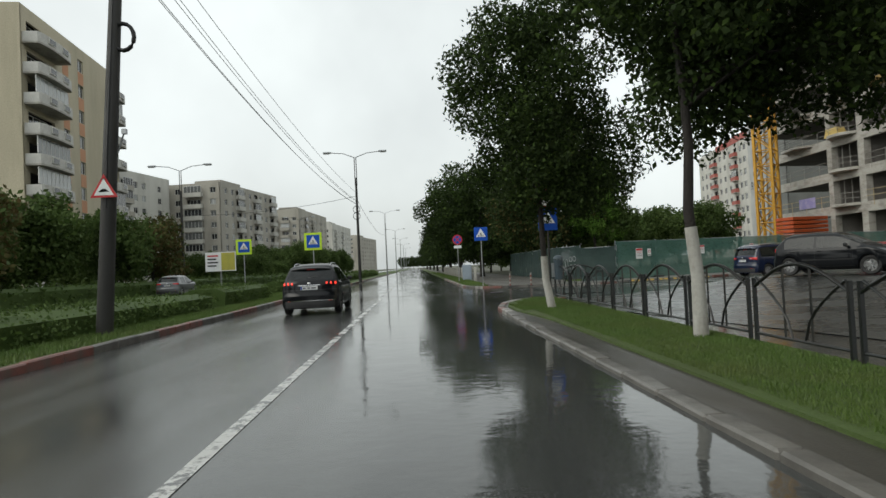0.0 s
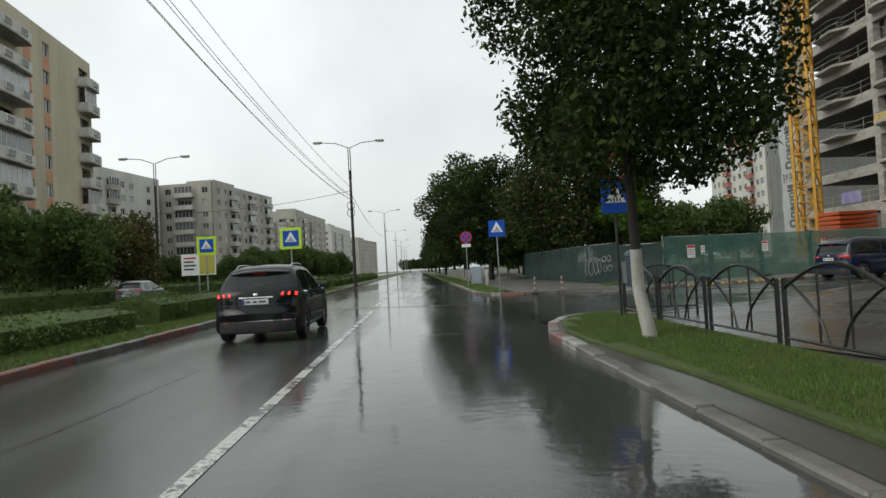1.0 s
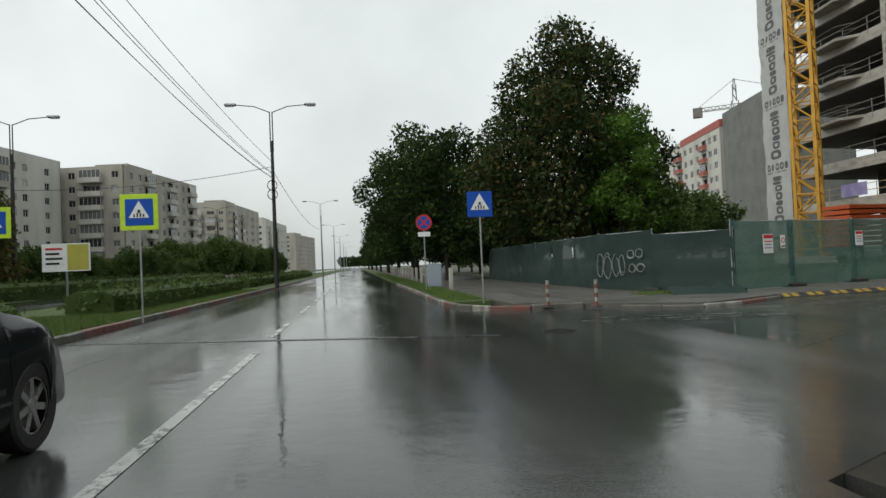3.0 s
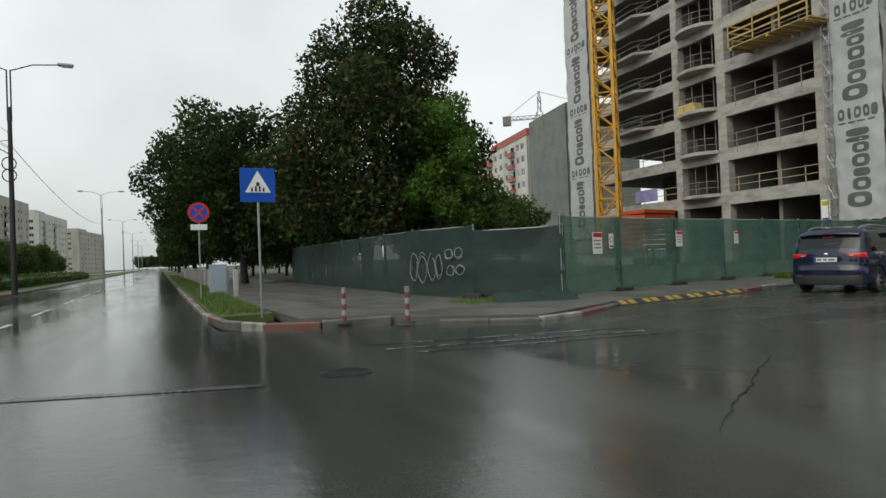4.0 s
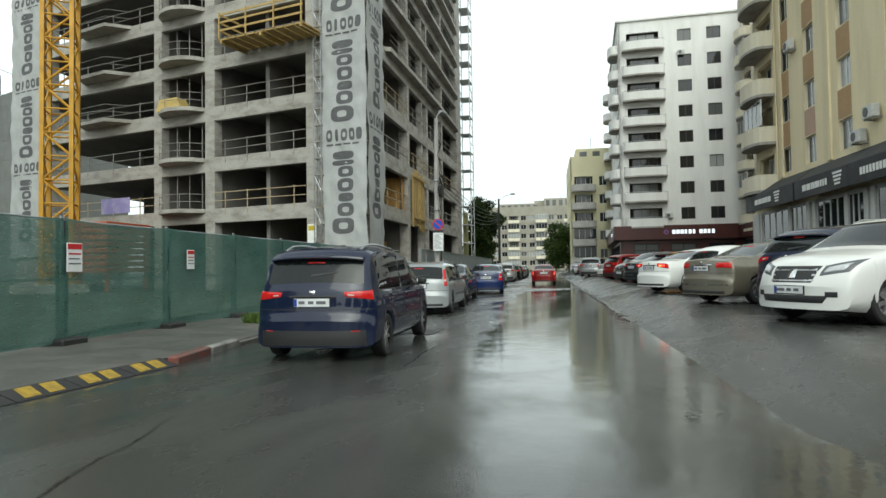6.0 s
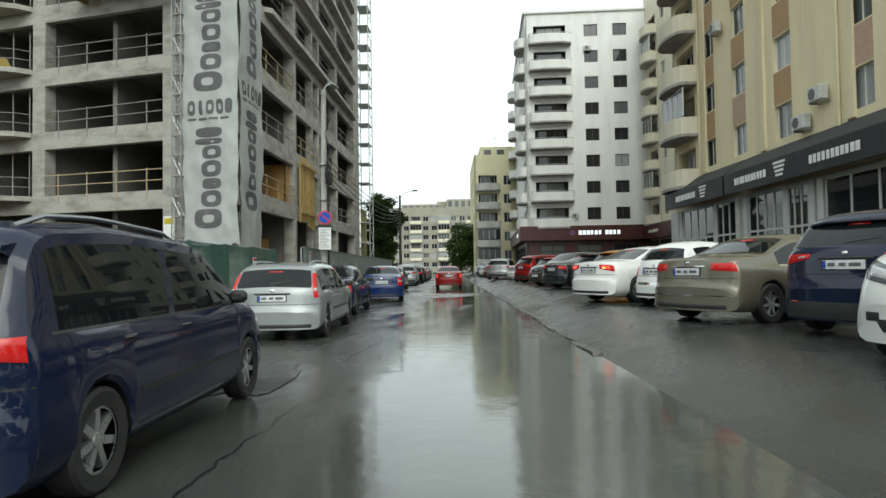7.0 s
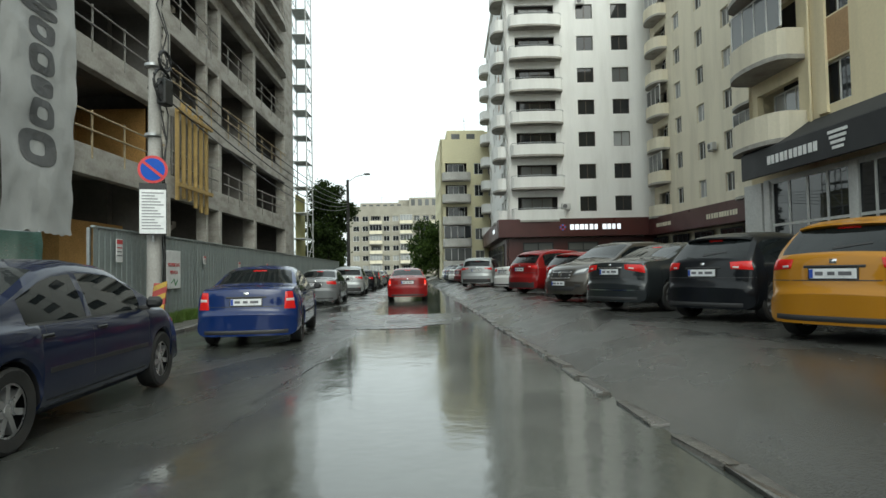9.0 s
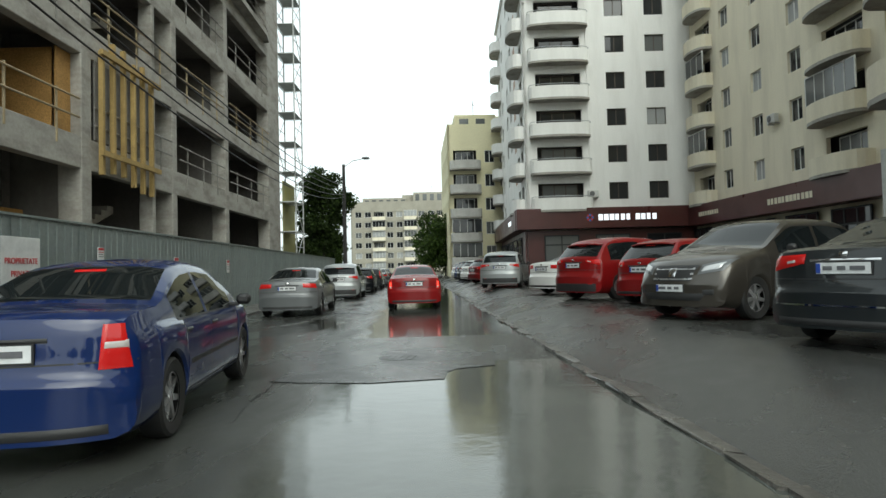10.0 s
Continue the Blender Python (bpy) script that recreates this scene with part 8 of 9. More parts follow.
        me = CAR_CACHE["roof_spoiler", kind]
        if kind != "crossover":
            me = me.copy()
            me.materials.clear()
            me.materials.append(body_mat)
        child("roof_spoiler", me, base)
    child("bumper_gap", on_shell(("bumper_gap",), kind, band(-.96 * w, .96 * w, line - .006, line + .006), M_TRIM, 0.004, nu=32, nv=1), base)
    child("rear_valance", on_shell(("rear_valance",), kind, band(-.84 * w, .84 * w, .24, .45) if tall else band(-.80 * w, .80 * w, .25, .315), M_TRIM, 0.012, nu=28, nv=3), base)
    child("front_valance", on_shell(("front_valance",), kind, [(-.56 * w, .33), (.56 * w, .33), (.64 * w, .44), (-.64 * w, .44)] if tall else band(-.56 * w, .56 * w, .33, .40), M_TRIM, 0.014, 1, nu=16, nv=3), base)
    grille = child("grille", on_shell(("grille",), kind, [(-.38 * w, belt - .42), (.38 * w, belt - .42), (.45 * w, belt - .17), (-.45 * w, belt - .17)], M_TRIM, 0.008, 1, nu=12), base)
    for i_ in range(3):
        child("grille_bar", on_shell(("grille_bar", i_), kind, band(-.41 * w, .41 * w, belt - .40 + .08 * i_, belt - .372 + .08 * i_), M_RIM, 0.02, 1, nu=12, nv=1), grille)
    child("front_badge", on_shell(("front_badge",), kind, band(-.07, .07, belt - .35, belt - .22), M_CHROME, 0.024, 1, 3, 3), grille)
    zp = k["plate"] if lamps not in ("block",) else .80
    child("trim_strip", on_shell(("trim_strip", lamps), kind, band(-.34, .34, zp + .065, zp + .095), M_CHROME if chrome else M_TRIM, 0.016, nu=6, nv=2), base)
    if chrome:
        child("bumper_strip", on_shell(("bumper_strip",), kind, band(-.86 * w, .86 * w, .50, .56) if kind == "mini" else band(-.86 * w, .86 * w, .445, .462), M_CHROME, 0.012, nu=16, nv=1), base)
    child("badge", on_shell(("badge", lamps), kind, band(-.04, .04, zp + .115, zp + .165), M_CHROME, 0.02, -1, 3, 3), base)
    zt = lerp_list(k["out"], k["rear"][1] - 0.03)
    child("high_brake_light", on_shell(("high_brake_light",), kind, band(-.13, .13, zt - .03, zt - .012), M_TAIL, 0.012, nu=6, nv=2), base)
    if kind in ("hatch", "wagon", "mpv", "crossover", "suv"):
        zw = lerp_list(k["out"], k["rear"][0] + 0.05)
        child("rear_wiper", on_shell(("rear_wiper",), kind, [(-.05, zw - .01), (.34, zw + .045), (.34, zw + .06), (-.05, zw + .02)], M_TRIM, 0.02, nu=6, nv=1), base)
    child("dashboard", bx(("dashboard", kind), 0.04, -0.74 * w, 0.74 * w, k["front"][1] - L / 2 - 0.60, k["front"][1] - L / 2 - 0.18, 0.68, belt - 0.03, mats=M_SEAT), base)
    for sx in (-0.4, 0.4):
        yy = k["pillar"] - L / 2 - 0.02
        child("front_seat", bx(("front_seat", kind, sx), 0.06, sx * w / 0.85 - 0.22, sx * w / 0.85 + 0.22, yy - 0.08, yy + 0.1, 0.45, belt + 0.18, mats=M_SEAT), base)
        child("head_rest", bx(("head_rest", kind, sx), 0.05, sx * w / 0.85 - 0.12, sx * w / 0.85 + 0.12, yy - 0.07, yy + 0.05, belt + 0.15, belt + 0.34, mats=M_SEAT), base)
    yy = k["rear"][1] - L / 2 + 0.2
    child("rear_seat", bx(("rear_seat", kind), 0.06, -0.60 * w / 0.85, 0.60 * w / 0.85, yy - 0.08, yy + 0.1, 0.45, belt + 0.06, mats=M_SEAT), base)
    if plate:
        for s in (-1, 1):
            zz = zp if s < 0 else 0.52
            hit = CAR_CACHE["bvh", kind].ray_cast(Vector((0.1, s * 6, zz - (.05 if s < 0 else -.05))), Vector((0, -s, 0)))[0]
            yy = hit.y + 0.012 * s
            pl = child("number_plate", bx(("number_plate", kind, s, zp), 0.0, -0.26, 0.26, min(yy, yy - 0.014 * s), max(yy, yy - 0.014 * s), zz - 0.056, zz + 0.056, mats=M_PLATE), base, label="white number plate")
            child("plate_frame", bx(("plate_frame", kind, s, zp), 0.0, -0.275, 0.275, min(yy - .004 * s, yy - 0.03 * s), max(yy - .004 * s, yy - 0.03 * s), zz - 0.07, zz + 0.066, mats=M_TRIM), pl)
            child("plate_band", bx(("plate_band", kind, s, zp), 0.0, -0.257 if s < 0 else 0.215, -0.215 if s < 0 else 0.257, min(yy + 0.002 * s, yy + 0.006 * s), max(yy + 0.002 * s, yy + 0.006 * s), zz - 0.05, zz + 0.05, mats=M_PLATE_BLUE), pl)
            for i_, (b0, b1) in enumerate(((-0.19, -0.10), (-0.05, 0.03), (0.07, 0.21))):
                child("plate_bar", bx(("plate_bar", kind, s, i_, zp), 0.0, b0, b1, min(yy + 0.002 * s, yy + 0.006 * s), max(yy + 0.002 * s, yy + 0.006 * s), zz - 0.02, zz + 0.022, mats=M_PLATE_INK), pl)
    return base


C_SILVER = paint("silver_car_paint", (0.33, 0.345, 0.35), 0.5)
C_NAVY = paint("navy_car_paint", (0.004, 0.009, 0.032))
C_BLUE = paint("blue_car_paint", (0.004, 0.017, 0.085))
C_BLACK = paint("black_car_paint", (0.004, 0.005, 0.007), coat=0.45)
C_GREY = paint("grey_car_paint", (0.13, 0.135, 0.14), 0.3)
C_DARKGREY = paint("anthracite_car_paint", (0.018, 0.021, 0.023), 0.2)
C_WHITE = paint("white_car_paint", (0.72, 0.72, 0.70), 0.0)
C_RED = paint("red_car_paint", (0.19, 0.006, 0.007), 0.0, coat=0.6)
C_DARKRED = paint("dark_red_car_paint", (0.15, 0.008, 0.009), 0.2)
C_GOLD = paint("beige_gold_car_paint", (0.17, 0.155, 0.12), 0.4)
C_BROWN = paint("brown_grey_car_paint", (0.06, 0.053, 0.045), 0.5, 0.32)
C_YELLOW = paint("yellow_car_paint", (0.34, 0.15, 0.010), coat=0.6)

ST = 77.8


def at_street(s, n):
    p = sp(s, n)
    return p.x, p.y


car("black_suv", "black sport utility car with lit red tail lights on the road", "crossover", C_BLACK, -3.32, 19.2, 0, tail_on=True, lamps="claws", rails=True, chrome=True)
car("red_sedan", "red saloon car driving ahead on the wet street", "sedan", C_RED, *at_street(40.5, 2.15), ST, tail_on=True, lamps="upright")
LEFT = "cars parked along the left kerb"
car("grey_crossover", "grey crossover car beyond the median hedge", "crossover", C_GREY, -18.6, 47.0, 0)
car("blue_minivan", "dark blue people carrier parked at the kerb", "mpv", C_NAVY, *at_street(3.1, 5.2), ST, rails=True, group=LEFT)
car("silver_estate_car", "silver estate car parked behind a dark saloon", "wagon", C_SILVER, *at_street(11.7, 5.5), ST, rails=True, group=LEFT)
car("dark_blue_sedan", "dark blue saloon car parked at the kerb", "sedan", C_NAVY, *at_street(17.5, 5.75), ST, group=LEFT, lamps="upright")
car("blue_sedan", "bright blue saloon car with wet bodywork parked at the kerb", "sedan", C_BLUE, *at_street(24.7, 4.85), ST - 4, group=LEFT, lamps="block")
car("silver_grey_saloon", "silver grey saloon car parked at the kerb", "sedan", C_GREY, *at_street(38.6, 5.8), ST, group=LEFT, lamps="slim")
car("silver_hatchback", "silver crossover car parked at the kerb", "suv", C_SILVER, *at_street(49.0, 5.6), ST, group=LEFT)
car("black_hatchback", "black hatchback parked at the kerb", "hatch", C_BLACK, *at_street(56.5, 5.4), ST, group=LEFT)
car("dark_estate_car", "dark grey estate car parked at the kerb", "wagon", C_DARKGREY, *at_street(63.0, 5.3), ST, group=LEFT)
car("grey_sedan", "grey saloon car parked far along the kerb", "sedan", C_GREY, *at_street(70, 5.2), ST, group=LEFT)
car("black_sedan", "black saloon car parked far along the kerb", "sedan", C_BLACK, *at_street(77, 5.2), ST, group=LEFT)
ROW = "cars parked at an angle in the parking strip"
AH = 141.0
LZ = 0.37


def parked(name, label, kind, mat, s, n, nose_out=False, turn=0.0, **more):
    h = AH + turn + (180 if nose_out else 0)
    return car(name, label, kind, mat, *at_street(s, n), h, rear_at=not nose_out, group=ROW, z=LZ, **more)


parked("white_suv", "white sport utility car parked nose to the street", "suv", C_WHITE, 5.2, -1.75, True, rails=True)
parked("dark_blue_suv", "dark blue sport utility car parked at an angle", "suv", C_NAVY, 7.9, -2.6)
parked("gold_sedan", "beige gold saloon car parked at an angle", "sedan", C_GOLD, 10.35, -1.6, chrome=True, lamps="slim")
parked("small_white_car", "small rounded white city car parked at an angle", "mini", C_WHITE, 14.2, -2.3, chrome=True)
parked("white_sedan", "white saloon car with a lit amber indicator", "sedan", C_WHITE, 16.35, -1.35, indicator=True, tail_on=True, lamps="wide")
parked("yellow_hatchback", "golden yellow hatchback parked at an angle", "hatch", C_YELLOW, 20.6, -2.75)
parked("black_compact_car", "black compact hatchback parked at an angle", "hatch", C_BLACK, 23.9, -2.8, lamps="hatch")
parked("anthracite_sedan", "anthracite saloon car parked at an angle", "sedan", C_DARKGREY, 26.6, -2.1, chrome=True, lamps="wide")
parked("brown_suv", "brown grey sport utility car parked nose to the street", "suv", C_BROWN, 30.5, -2.0, True, chrome=True)
parked("red_suv", "red sport utility car parked at an angle", "suv", C_RED, 36.9, -2.0)
parked("bright_red_hatchback", "bright red hatchback parked at an angle", "hatch", C_RED, 34.2, -2.8)
parked("white_saloon", "white saloon car with red tail lights parked at an angle", "sedan", C_WHITE, 40.6, -1.9)
parked("pale_silver_suv", "pale silver sport utility car parked along the strip", "suv", C_SILVER, 48.0, -1.6, turn=-47)
parked("red_hatchback", "red hatchback parked across the strip", "hatch", C_DARKRED, 57.5, -1.2, turn=5)
parked("white_hatchback", "white hatchback parked far along the strip", "hatch", C_WHITE, 63, -1.2)
parked("dark_grey_hatchback", "dark grey hatchback parked far along the strip", "hatch", C_DARKGREY, 66.5, -1.2)
parked("far_blue_car", "blue hatchback parked far along the strip", "hatch", C_BLUE, 70, -1.2)
parked("far_white_car", "white hatchback parked far along the strip", "hatch", C_WHITE, 74, -1.2)
parked("black_station_car", "black hatchback parked in the lot beside the junction", "hatch", C_BLACK, -1.8, -2.6, turn=5)
parked("dark_red_sedan", "dark red saloon car parked in the lot beside the junction", "sedan", C_DARKRED, 1.6, -2.9, turn=-14)

# ---------------------------------------------------------------- trees and plants
def leaf_mat(name, a, b, back=0.25):
    m, nt, p = shader(name)
    geo = nt.nodes.new("ShaderNodeNewGeometry")
    n = noise_of(nt, 0.5, 3)
    base = blend(nt, ranged(nt, geo.outputs["Random Per Island"], 0, 1, 0, 1), a, b)
    base = blend(nt, ranged(nt, n, 0.4, 0.7, 0, 0.6), base, tuple(v * 0.5 for v in a))
    nt.links.new(base, p.inputs["Base Color"])
    p.inputs["Roughness"].default_value = 0.6
    p.inputs["Specular IOR Level"].default_value = 0.08
    tr, mx = nt.nodes.new("ShaderNodeBsdfTranslucent"), nt.nodes.new("ShaderNodeMixShader")
    nt.links.new(base, tr.inputs["Color"])
    mx.inputs["Fac"].default_value = back
    nt.links.new(p.outputs["BSDF"], mx.inputs[1])
    nt.links.new(tr.outputs["BSDF"], mx.inputs[2])
    nt.links.new(mx.outputs["Shader"], nt.nodes["Material Output"].inputs["Surface"])
    return m


M_LEAF = leaf_mat("lime_tree_leaf", (0.042, 0.075, 0.018), (0.075, 0.115, 0.026))
M_LEAF_DARK = leaf_mat("dark_tree_leaf", (0.024, 0.04, 0.014), (0.045, 0.068, 0.021))
M_LEAF_FRESH = leaf_mat("fresh_green_leaf", (0.11, 0.22, 0.04), (0.16, 0.28, 0.055), 0.45)
M_LEAF_BROWN = leaf_mat("browning_leaf", (0.12, 0.085, 0.035), (0.10, 0.11, 0.04))
M_HEDGE = leaf_mat("hedge_leaf", (0.065, 0.105, 0.032), (0.11, 0.155, 0.05))
M_BARK = surface("dark_wet_bark", (0.022, 0.018, 0.015), (0.012, 0.010, 0.009), 0.85, fine=14, coarse=2, amount=0.8, bump=0.9, depth=0.03, stretch=(1, 1, 0.2))


def leaf_cloud(name, blobs, count, size, mats, seed, shell=0.55, droop=0.3):
    """A crown of many single leaves, thicker towards the outside of each of its clumps."""
    r = np.random.RandomState(seed)
    vol = np.array([b[3] * b[4] * b[5] for b in blobs]) ** 0.75
    pick = r.choice(len(blobs), count, p=vol / vol.sum())
    bl = np.array(blobs)[pick]
    d = r.normal(size=(count, 3))
    d /= np.linalg.norm(d, axis=1)[:, None]
    rad = (shell + (1.08 - shell) * r.rand(count) ** 0.7)[:, None] * (0.86 + 0.22 * r.rand(count, 1))
    pos = bl[:, :3] + d * rad * bl[:, 3:6]
    # twigs: leaves gather in small bunches
    bunch = r.normal(size=(max(8, count // 9), 3)) * size * 1.1
    pos = pos + bunch[r.randint(0, len(bunch), count)]
    u = r.normal(size=(count, 3))
    u[:, 2] -= droop
    u /= np.linalg.norm(u, axis=1)[:, None]
    v = np.cross(u, r.normal(size=(count, 3)))
    v /= np.linalg.norm(v, axis=1)[:, None]
    s = size * (0.6 + 0.8 * r.rand(count, 1))
    nrm = np.cross(u, v)
    quad = np.stack([pos - u * s, pos + v * s * 0.55 + nrm * s * 0.15, pos + u * s, pos - v * s * 0.55 + nrm * s * 0.15], 1).reshape(-1, 3)
    me = bpy.data.meshes.new(name)
    me.from_pydata(quad.tolist(), [], np.arange(4 * count).reshape(-1, 4).tolist())
    for one in mats:
        me.materials.append(one)
    if len(mats) > 1:
        idx = (r.rand(count) < 0.22).astype(int)
        me.polygons.foreach_set("material_index", idx.tolist())
    me.polygons.foreach_set("use_smooth", [True] * count)
    return me


def limbs(bm, base, top, r0, blobs, seed, forks=7):
    r = random.Random(seed)
    base, top = Vector(base), Vector(top)
    n = 7
    pts, rad = [], []
    for i in range(n + 1):
        t = i / n
        wob = Vector((r.uniform(-1, 1), r.uniform(-1, 1), 0)) * 0.06 * (1 if 0 < i else 0)
        pts.append(base.lerp(top, t) + wob)
        rad.append(r0 * (1.12 if i == 0 else 1.0) * (1 - 0.55 * t))
    tube(bm, pts, rad, 10)
    stem = list(zip(pts, rad))
    for b in blobs[:forks]:
        t = r.uniform(0.45, 0.95)
        a = base.lerp(top, t)
        e = Vector(b[:3]) + Vector((r.uniform(-.3, .3), r.uniform(-.3, .3), r.uniform(0, .5)))
        mid = a.lerp(e, 0.5) + Vector((0, 0, 0.35))
        q = r0 * (1 - 0.55 * t) * 0.6
        tube(bm, [a, a.lerp(mid, 0.5), mid, e], [q, q * 0.8, q * 0.6, q * 0.2], 7)
        for _ in range(3):
            s = mid.lerp(e, r.uniform(0.1, 0.8))
            f = s + Vector((r.uniform(-1, 1) * b[3], r.uniform(-1, 1) * b[4], r.uniform(-.2, .8) * b[5])) * 0.7
            tube(bm, [s, s.lerp(f, 0.5) + Vector((0, 0, 0.1)), f], [q * 0.35, q * 0.25, q * 0.08], 5)
    return stem


def tree(name, label, x, y, height, crown_w, clear, trunk_r, leaves, size, mats, seed, white=0.0, lean=(0, 0), group="", clumps=11, z=0.0, shift=(0, 0)):
    """A tree: trunk with limbs, a crown of leaves over uneven clumps, and a limewashed foot where white gives its height."""
    r = random.Random(seed)
    base = thing(name, label, "tree", pose(x, y, z), group)
    top_z = height
    blobs = []
    for i in range(clumps):
        t = (i + 0.5) / clumps
        zz = clear + (top_z - clear) * (0.12 + 0.8 * t)
        prof = math.sin(math.pi * (0.22 + 0.6 * t))
        rr = crown_w / 2 * max(0.25, prof)
        a = i * 2.4 + r.uniform(-0.5, 0.5)
        off = rr * r.uniform(0.45, 0.98)
        s = crown_w * r.uniform(0.11, 0.2)
        blobs.append((off * math.cos(a) + lean[0] * t + shift[0], off * math.sin(a) + lean[1] * t + shift[1], zz, s, s, s * r.uniform(0.65, 0.95)))
    blobs.append((lean[0] * 0.5 + shift[0], lean[1] * 0.5 + shift[1], clear + (top_z - clear) * 0.5, crown_w * 0.25, crown_w * 0.25, (top_z - clear) * 0.36))
    bm = bmesh.new()
    stem = limbs(bm, (0, 0, -0.1), (lean[0] * 0.6, lean[1] * 0.6, clear + (top_z - clear) * 0.6), trunk_r, blobs, seed)
    part("trunk", bm, M_BARK, base, "dark wet trunk and limbs", smooth=60)
    if white:
        bm = bmesh.new()
        coat = []
        for (p, ra), (q, rb) in zip(stem, stem[1:]):
            for i in range(4):
                f = i / 4
                coat.append((p.lerp(q, f), (ra + (rb - ra) * f) * 1.07 + 0.006))
        coat = [c for c in coat if c[0].z <= white + 0.05]
        tube(bm, [c[0] for c in coat], [c[1] for c in coat], 12)
        part("limewash_coat", bm, M_LIMEWASH, base, "worn white limewash on the foot of the trunk", smooth=60)
    me = leaf_cloud("crown", blobs, leaves, size, mats, seed)
    child("crown", me, base)
    return base


AVENUE = "street trees along the main road"
tree("lime_tree", "lime tree with a limewashed trunk on the grass verge", 4.14, 9.0, 9.4, 6.0, 2.8, 0.09, 80000, 0.058, [M_LEAF_DARK, M_LEAF], 21, white=1.75, lean=(-0.1, 0.3), shift=(1.75, 0.2), group=AVENUE, clumps=42, z=0.1)
tree("lime_tree", "lime tree with a limewashed trunk on the grass verge", 3.46, 15.9, 8.2, 4.5, 1.95, 0.09, 44000, 0.056, [M_LEAF_DARK, M_LEAF], 22, white=1.5, lean=(-0.75, 0.3), shift=(0.3, 0), group=AVENUE, clumps=40, z=0.1)
tree("lime_tree", "lime tree leaning over the grass verge", 4.4, 2.2, 9.0, 6.4, 3.2, 0.16, 26000, 0.075, [M_LEAF_DARK, M_LEAF], 23, white=1.6, group=AVENUE, clumps=12, z=0.1)
tree("tall_tree", "tall dense dark tree behind the graffitied fence", 11.4, 52.0, 14.6, 9.6, 1.2, 0.32, 42000, 0.13, [M_LEAF_DARK, M_LEAF_BROWN], 24, lean=(1.6, 0), group=AVENUE, clumps=34)
tree("acacia_tree", "fresh green acacia tree beside the dark tree", 14.5, 49.4, 9.8, 4.6, 2.2, 0.14, 14000, 0.10, [M_LEAF_FRESH, M_LEAF], 25, group=AVENUE, clumps=20)
far_tree = tree("avenue_tree", "dense dark avenue tree along the pavement", 6.6, 62.0, 11.4, 8.8, 1.2, 0.25, 20000, 0.15, [M_LEAF_DARK, M_LEAF], 26, group=AVENUE, clumps=26)
for i, (x, y, s) in enumerate(((5.2, 71, 0.98), (6.0, 84, 0.95), (5.4, 98, 0.92), (6.2, 112, 0.95), (5.6, 128, 0.9), (6.2, 145, 0.92), (5.5, 163, 0.9), (6.3, 183, 0.95), (5.8, 205, 0.9), (6.4, 230, 0.95), (6.0, 260, 0.95), (6.4, 295, 1.0), (6.0, 335, 1.0), (6.4, 380, 1.05))):
    c = copy_thing(far_tree, pose(x, y, 0, 0, 0, 67 * i) @ Matrix.Scale(s, 4))
# trees behind the start, out of view, added to darken the cars' reflections
for i in range(9):
    copy_thing(far_tree, pose(6.4 + 0.5 * math.sin(i * 2.0), -9 - 9.5 * i, 0, 0, 0, 57 * i) @ Matrix.Scale(0.95, 4))
for i in range(7):
    copy_thing(far_tree, pose(-14 + 5.5 * i, 640 + 15 * math.sin(i * 2.0), 0, 0, 0, 37 * i) @ Matrix.Scale(1.1, 4))
LEFT_TREES = "trees in front of the apartment blocks"
bush = tree("bushy_tree", "bushy green tree in front of the apartment blocks", -27.0, 42.0, 6.8, 6.4, 0.9, 0.16, 8000, 0.17, [M_HEDGE, M_LEAF], 31, group=LEFT_TREES, clumps=22)
brown = tree("browning_tree", "bushy tree with browning leaves in front of the tower block", -25.0, 33.0, 7.2, 6.8, 0.8, 0.17, 8000, 0.17, [M_LEAF_BROWN, M_HEDGE], 32, group=LEFT_TREES, clumps=22)
for i in range(30):
    src = brown if i in (1, 2, 6) else bush
    copy_thing(src, pose(-26.5 + 3.2 * math.sin(i * 2.1), 24 + 6.6 * i, 0, 0, 0, 71 * i) @ Matrix.Scale((0.85 + 0.3 * abs(math.sin(i * 1.7))) * (0.58 if 7 <= i < 16 else 1.0), 4))
for i in range(16):
    copy_thing(bush, pose(-32 + 3 * math.sin(i * 1.3), 60 + 14 * i, 0, 0, 0, 53 * i) @ Matrix.Scale((1.0 + 0.25 * abs(math.sin(i * 2.7))) * (0.5 if 1 <= i < 5 else 0.9), 4))
# more unseen trees, added on the left for the reflections in car paint
for i in range(9):
    copy_thing(bush, pose(-25 + 2.5 * math.sin(i * 2.3), 16 - 9.0 * i, 0, 0, 0, 61 * i) @ Matrix.Scale(1.1, 4))
tree("street_end_tree", "round green tree at the end of the side street", 116, 45.6, 8.4, 9.6, 0.6, 0.2, 12000, 0.2, [M_LEAF, M_LEAF_DARK], 41, clumps=20)
tree("side_street_tree", "dark tree behind the building site", 86.8, 51.8, 11.2, 5.6, 1.2, 0.2, 14000, 0.15, [M_LEAF_DARK, M_LEAF], 42, clumps=12)
tree("side_street_tree", "green tree beside the far street lamp", 96, 55.0, 6.0, 5.0, 1.0, 0.15, 5000, 0.18, [M_LEAF, M_LEAF_DARK], 43, clumps=10)
for i in range(1, 9):
    copy_thing(bush, pose(13 + 2.5 * math.sin(i * 1.9), 44 + 7.5 * i, 0, 0, 0, 83 * i) @ Matrix.Scale(0.75 + 0.25 * abs(math.sin(i * 2.3)), 4))
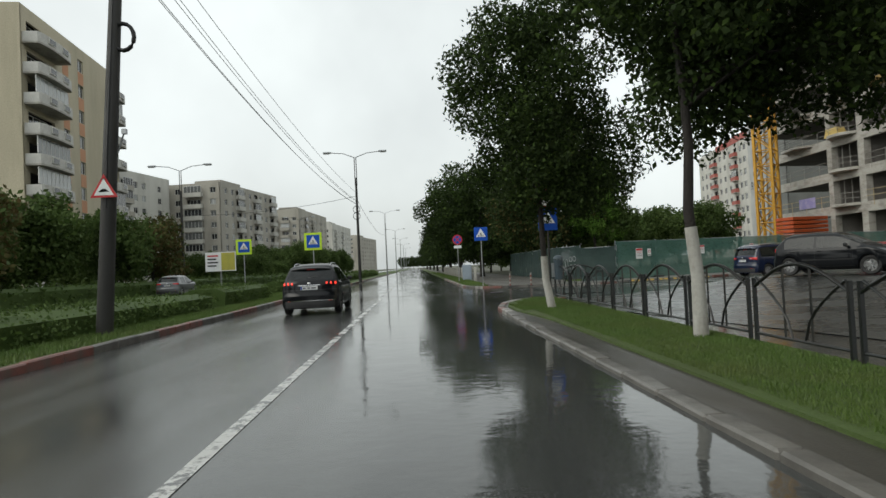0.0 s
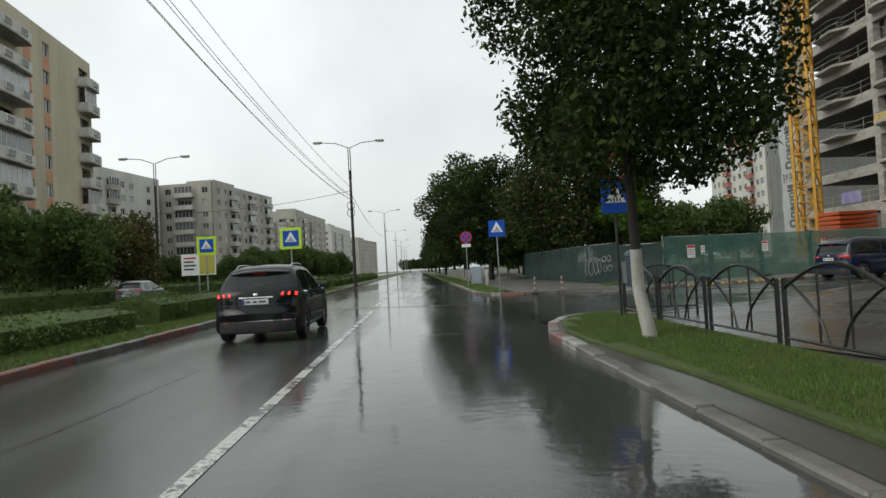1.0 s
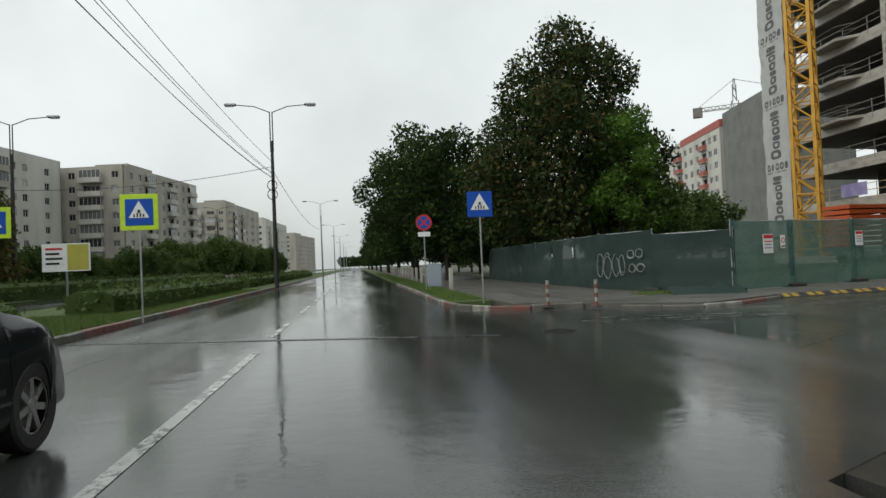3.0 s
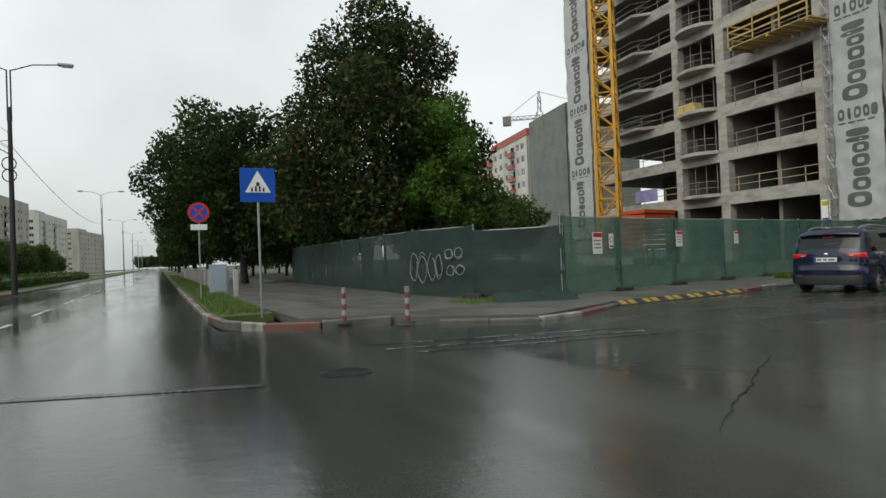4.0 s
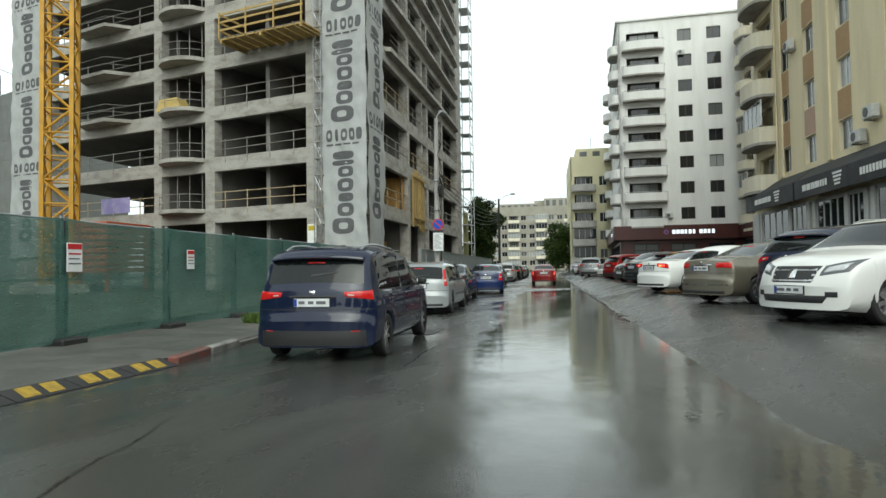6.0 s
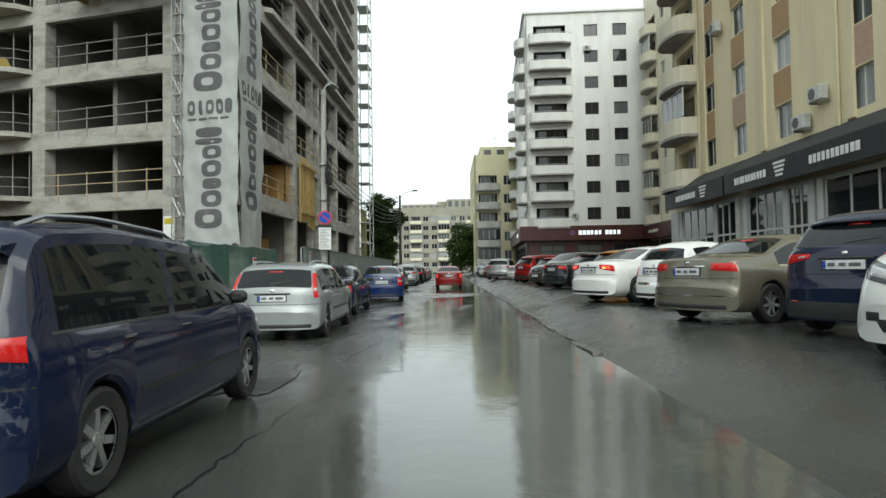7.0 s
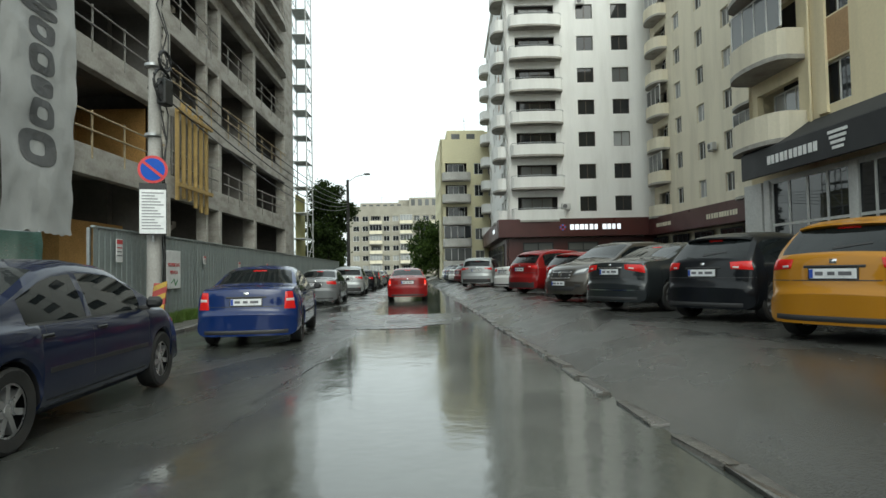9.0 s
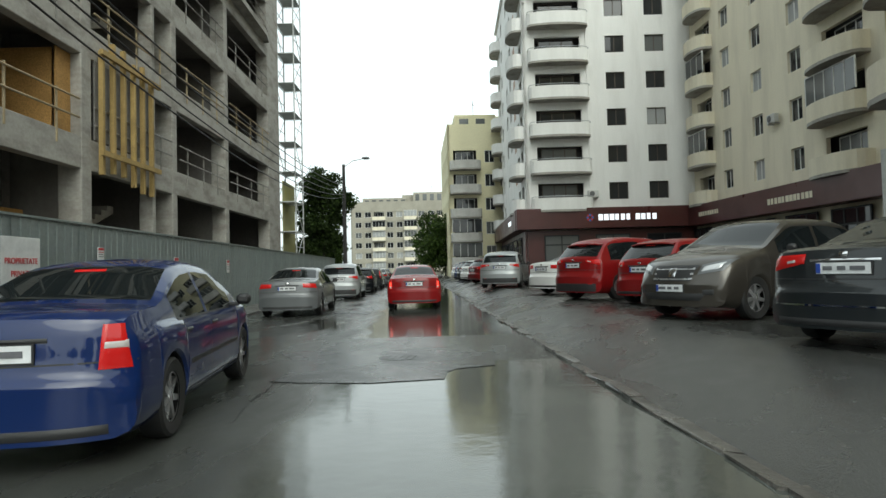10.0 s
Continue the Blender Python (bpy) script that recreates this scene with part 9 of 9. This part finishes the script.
for i, (x, y, h) in enumerate(((20, 62, 6), (27, 70, 6.5), (30, 82, 7), (38, 88, 8.5), (24, 76, 5.5), (45, 92, 9))):
    copy_thing(bush, pose(x, y, 0, 0, 0, 40 * i) @ Matrix.Scale(h / 6.8, 4))


def hedge(name, label, pts, width, height, count, size, seed):
    """A clipped hedge: a dark twig core with leaves all over it."""
    base = thing(name, label, "hedge")
    bm = bmesh.new()
    w = width / 2
    sweep(bm, pts, [(-w * 0.8, 0), (w * 0.8, 0), (w * 0.85, height * 0.75), (w * 0.5, height * 0.93), (-w * 0.5, height * 0.93), (-w * 0.85, height * 0.75)])
    part("twig_core", bm, M_HEDGE, base)
    r = random.Random(seed)
    blobs = []
    for (x0, y0), (x1, y1) in zip(pts, pts[1:]):
        ln = math.hypot(x1 - x0, y1 - y0)
        for i in range(max(1, int(ln / 0.9))):
            t = (i + 0.5) / max(1, int(ln / 0.9))
            blobs.append((x0 + (x1 - x0) * t, y0 + (y1 - y0) * t, height * r.uniform(0.45, 0.58), w * r.uniform(0.9, 1.1), 0.6, height * r.uniform(0.42, 0.55)))
    child("foliage", leaf_cloud("foliage", blobs, count, size, [M_HEDGE, M_LEAF], seed, 0.8), base)
    return base


hedge("clipped_hedge", "low clipped green hedge on the median", [(-9.2, 8), (-9.2, 24)], 3.4, 0.75, 20000, 0.045, 51)
hedge("clipped_hedge", "low clipped green hedge on the median", [(-8.6, 25.5), (-8.6, 33.0)], 2.0, 0.9, 10000, 0.045, 52)
hedge("clipped_hedge", "low clipped green hedge along the median", [(-8.6, 39), (-8.6, 62)], 1.8, 0.95, 7000, 0.09, 53)
hedge("clipped_hedge", "low clipped green hedge far along the median", [(-8.8, 66), (-8.8, 130)], 1.8, 1.0, 9000, 0.13, 54)
hedge("clipped_hedge", "low clipped green hedge beyond the far carriageway", [(-21.5, 10), (-21.5, 120)], 1.6, 1.3, 14000, 0.13, 55)


def tufts(name, label, polys, count, size, mat, seed, z):
    """Short grass as single blades over the strips x0, x1, y0, y1."""
    r = np.random.RandomState(seed)
    area = np.array([(p[1] - p[0]) * (p[3] - p[2]) for p in polys])
    k = r.choice(len(polys), count, p=area / area.sum())
    p = np.array(polys)[k]
    base = np.stack([p[:, 0] + (p[:, 1] - p[:, 0]) * r.rand(count), p[:, 2] + (p[:, 3] - p[:, 2]) * r.rand(count), np.full(count, z)], 1)
    a = r.rand(count) * 2 * math.pi
    side = np.stack([np.cos(a), np.sin(a), 0 * a], 1) * 0.012 * (size / 0.1)
    tip = base + np.stack([r.normal(size=count) * 0.4, r.normal(size=count) * 0.4, 0.6 + r.rand(count)], 1) * size
    v = np.stack([base - side, base + side, tip], 1).reshape(-1, 3)
    me = bpy.data.meshes.new(name)
    me.from_pydata(v.tolist(), [], np.arange(3 * count).reshape(-1, 3).tolist())
    me.materials.append(mat)
    ob = new(name, me)
    return tagged(ob, label, "grass", kind="stuff")


tufts("grass", "short wet green grass on the verge", [(2.9, 4.5, -6, 15.5), (2.62, 4.5, 15.5, 18.0), (2.95, 4.5, 18.0, 19.2), (3.35, 4.5, 19.2, 20.2), (3.7, 4.4, 20.2, 20.75)], 110000, 0.034, M_BLADE, 61, 0.11)
tufts("grass", "short wet green grass on the median", [(-7.6, -6.3, 6, 60), (-12, -6.3, 33, 39)], 60000, 0.07, M_BLADE, 62, 0.12)
tufts("grass", "grass along the pavement edge", [(2.9, 4.1, 37, 120), (8.6, 10.8, 34.9, 36.2)], 40000, 0.08, M_BLADE, 63, 0.10)
WEEDS = []
for s_, n_, w_ in ((8.6, 8.6, 0.6), (22.0, 8.3, 1.0)):
    p_ = sp(s_, n_)
    WEEDS.append((p_.x - w_ / 2, p_.x + w_ / 2, p_.y - 0.25, p_.y + 0.25))
tufts("weeds", "tall wet weeds growing along the foot of the fence", WEEDS, 4200, 0.17, M_BLADE, 64, 0.08)
TALL_WEEDS = []
for s_, n_, w_ in ((27.5, 8.2, 1.4), (29.6, 8.3, 1.2), (31.6, 8.1, 2.0), (33.8, 8.0, 1.8), (35.6, 8.1, 1.2), (41.0, 8.2, 1.0)):
    p_ = sp(s_, n_)
    TALL_WEEDS.append((p_.x - w_ / 2, p_.x + w_ / 2, p_.y - 0.3, p_.y + 0.3))
tufts("weeds", "tall green weeds leaning against the grey sheet fence", TALL_WEEDS, 11000, 0.2, M_BLADE, 65, 0.08)
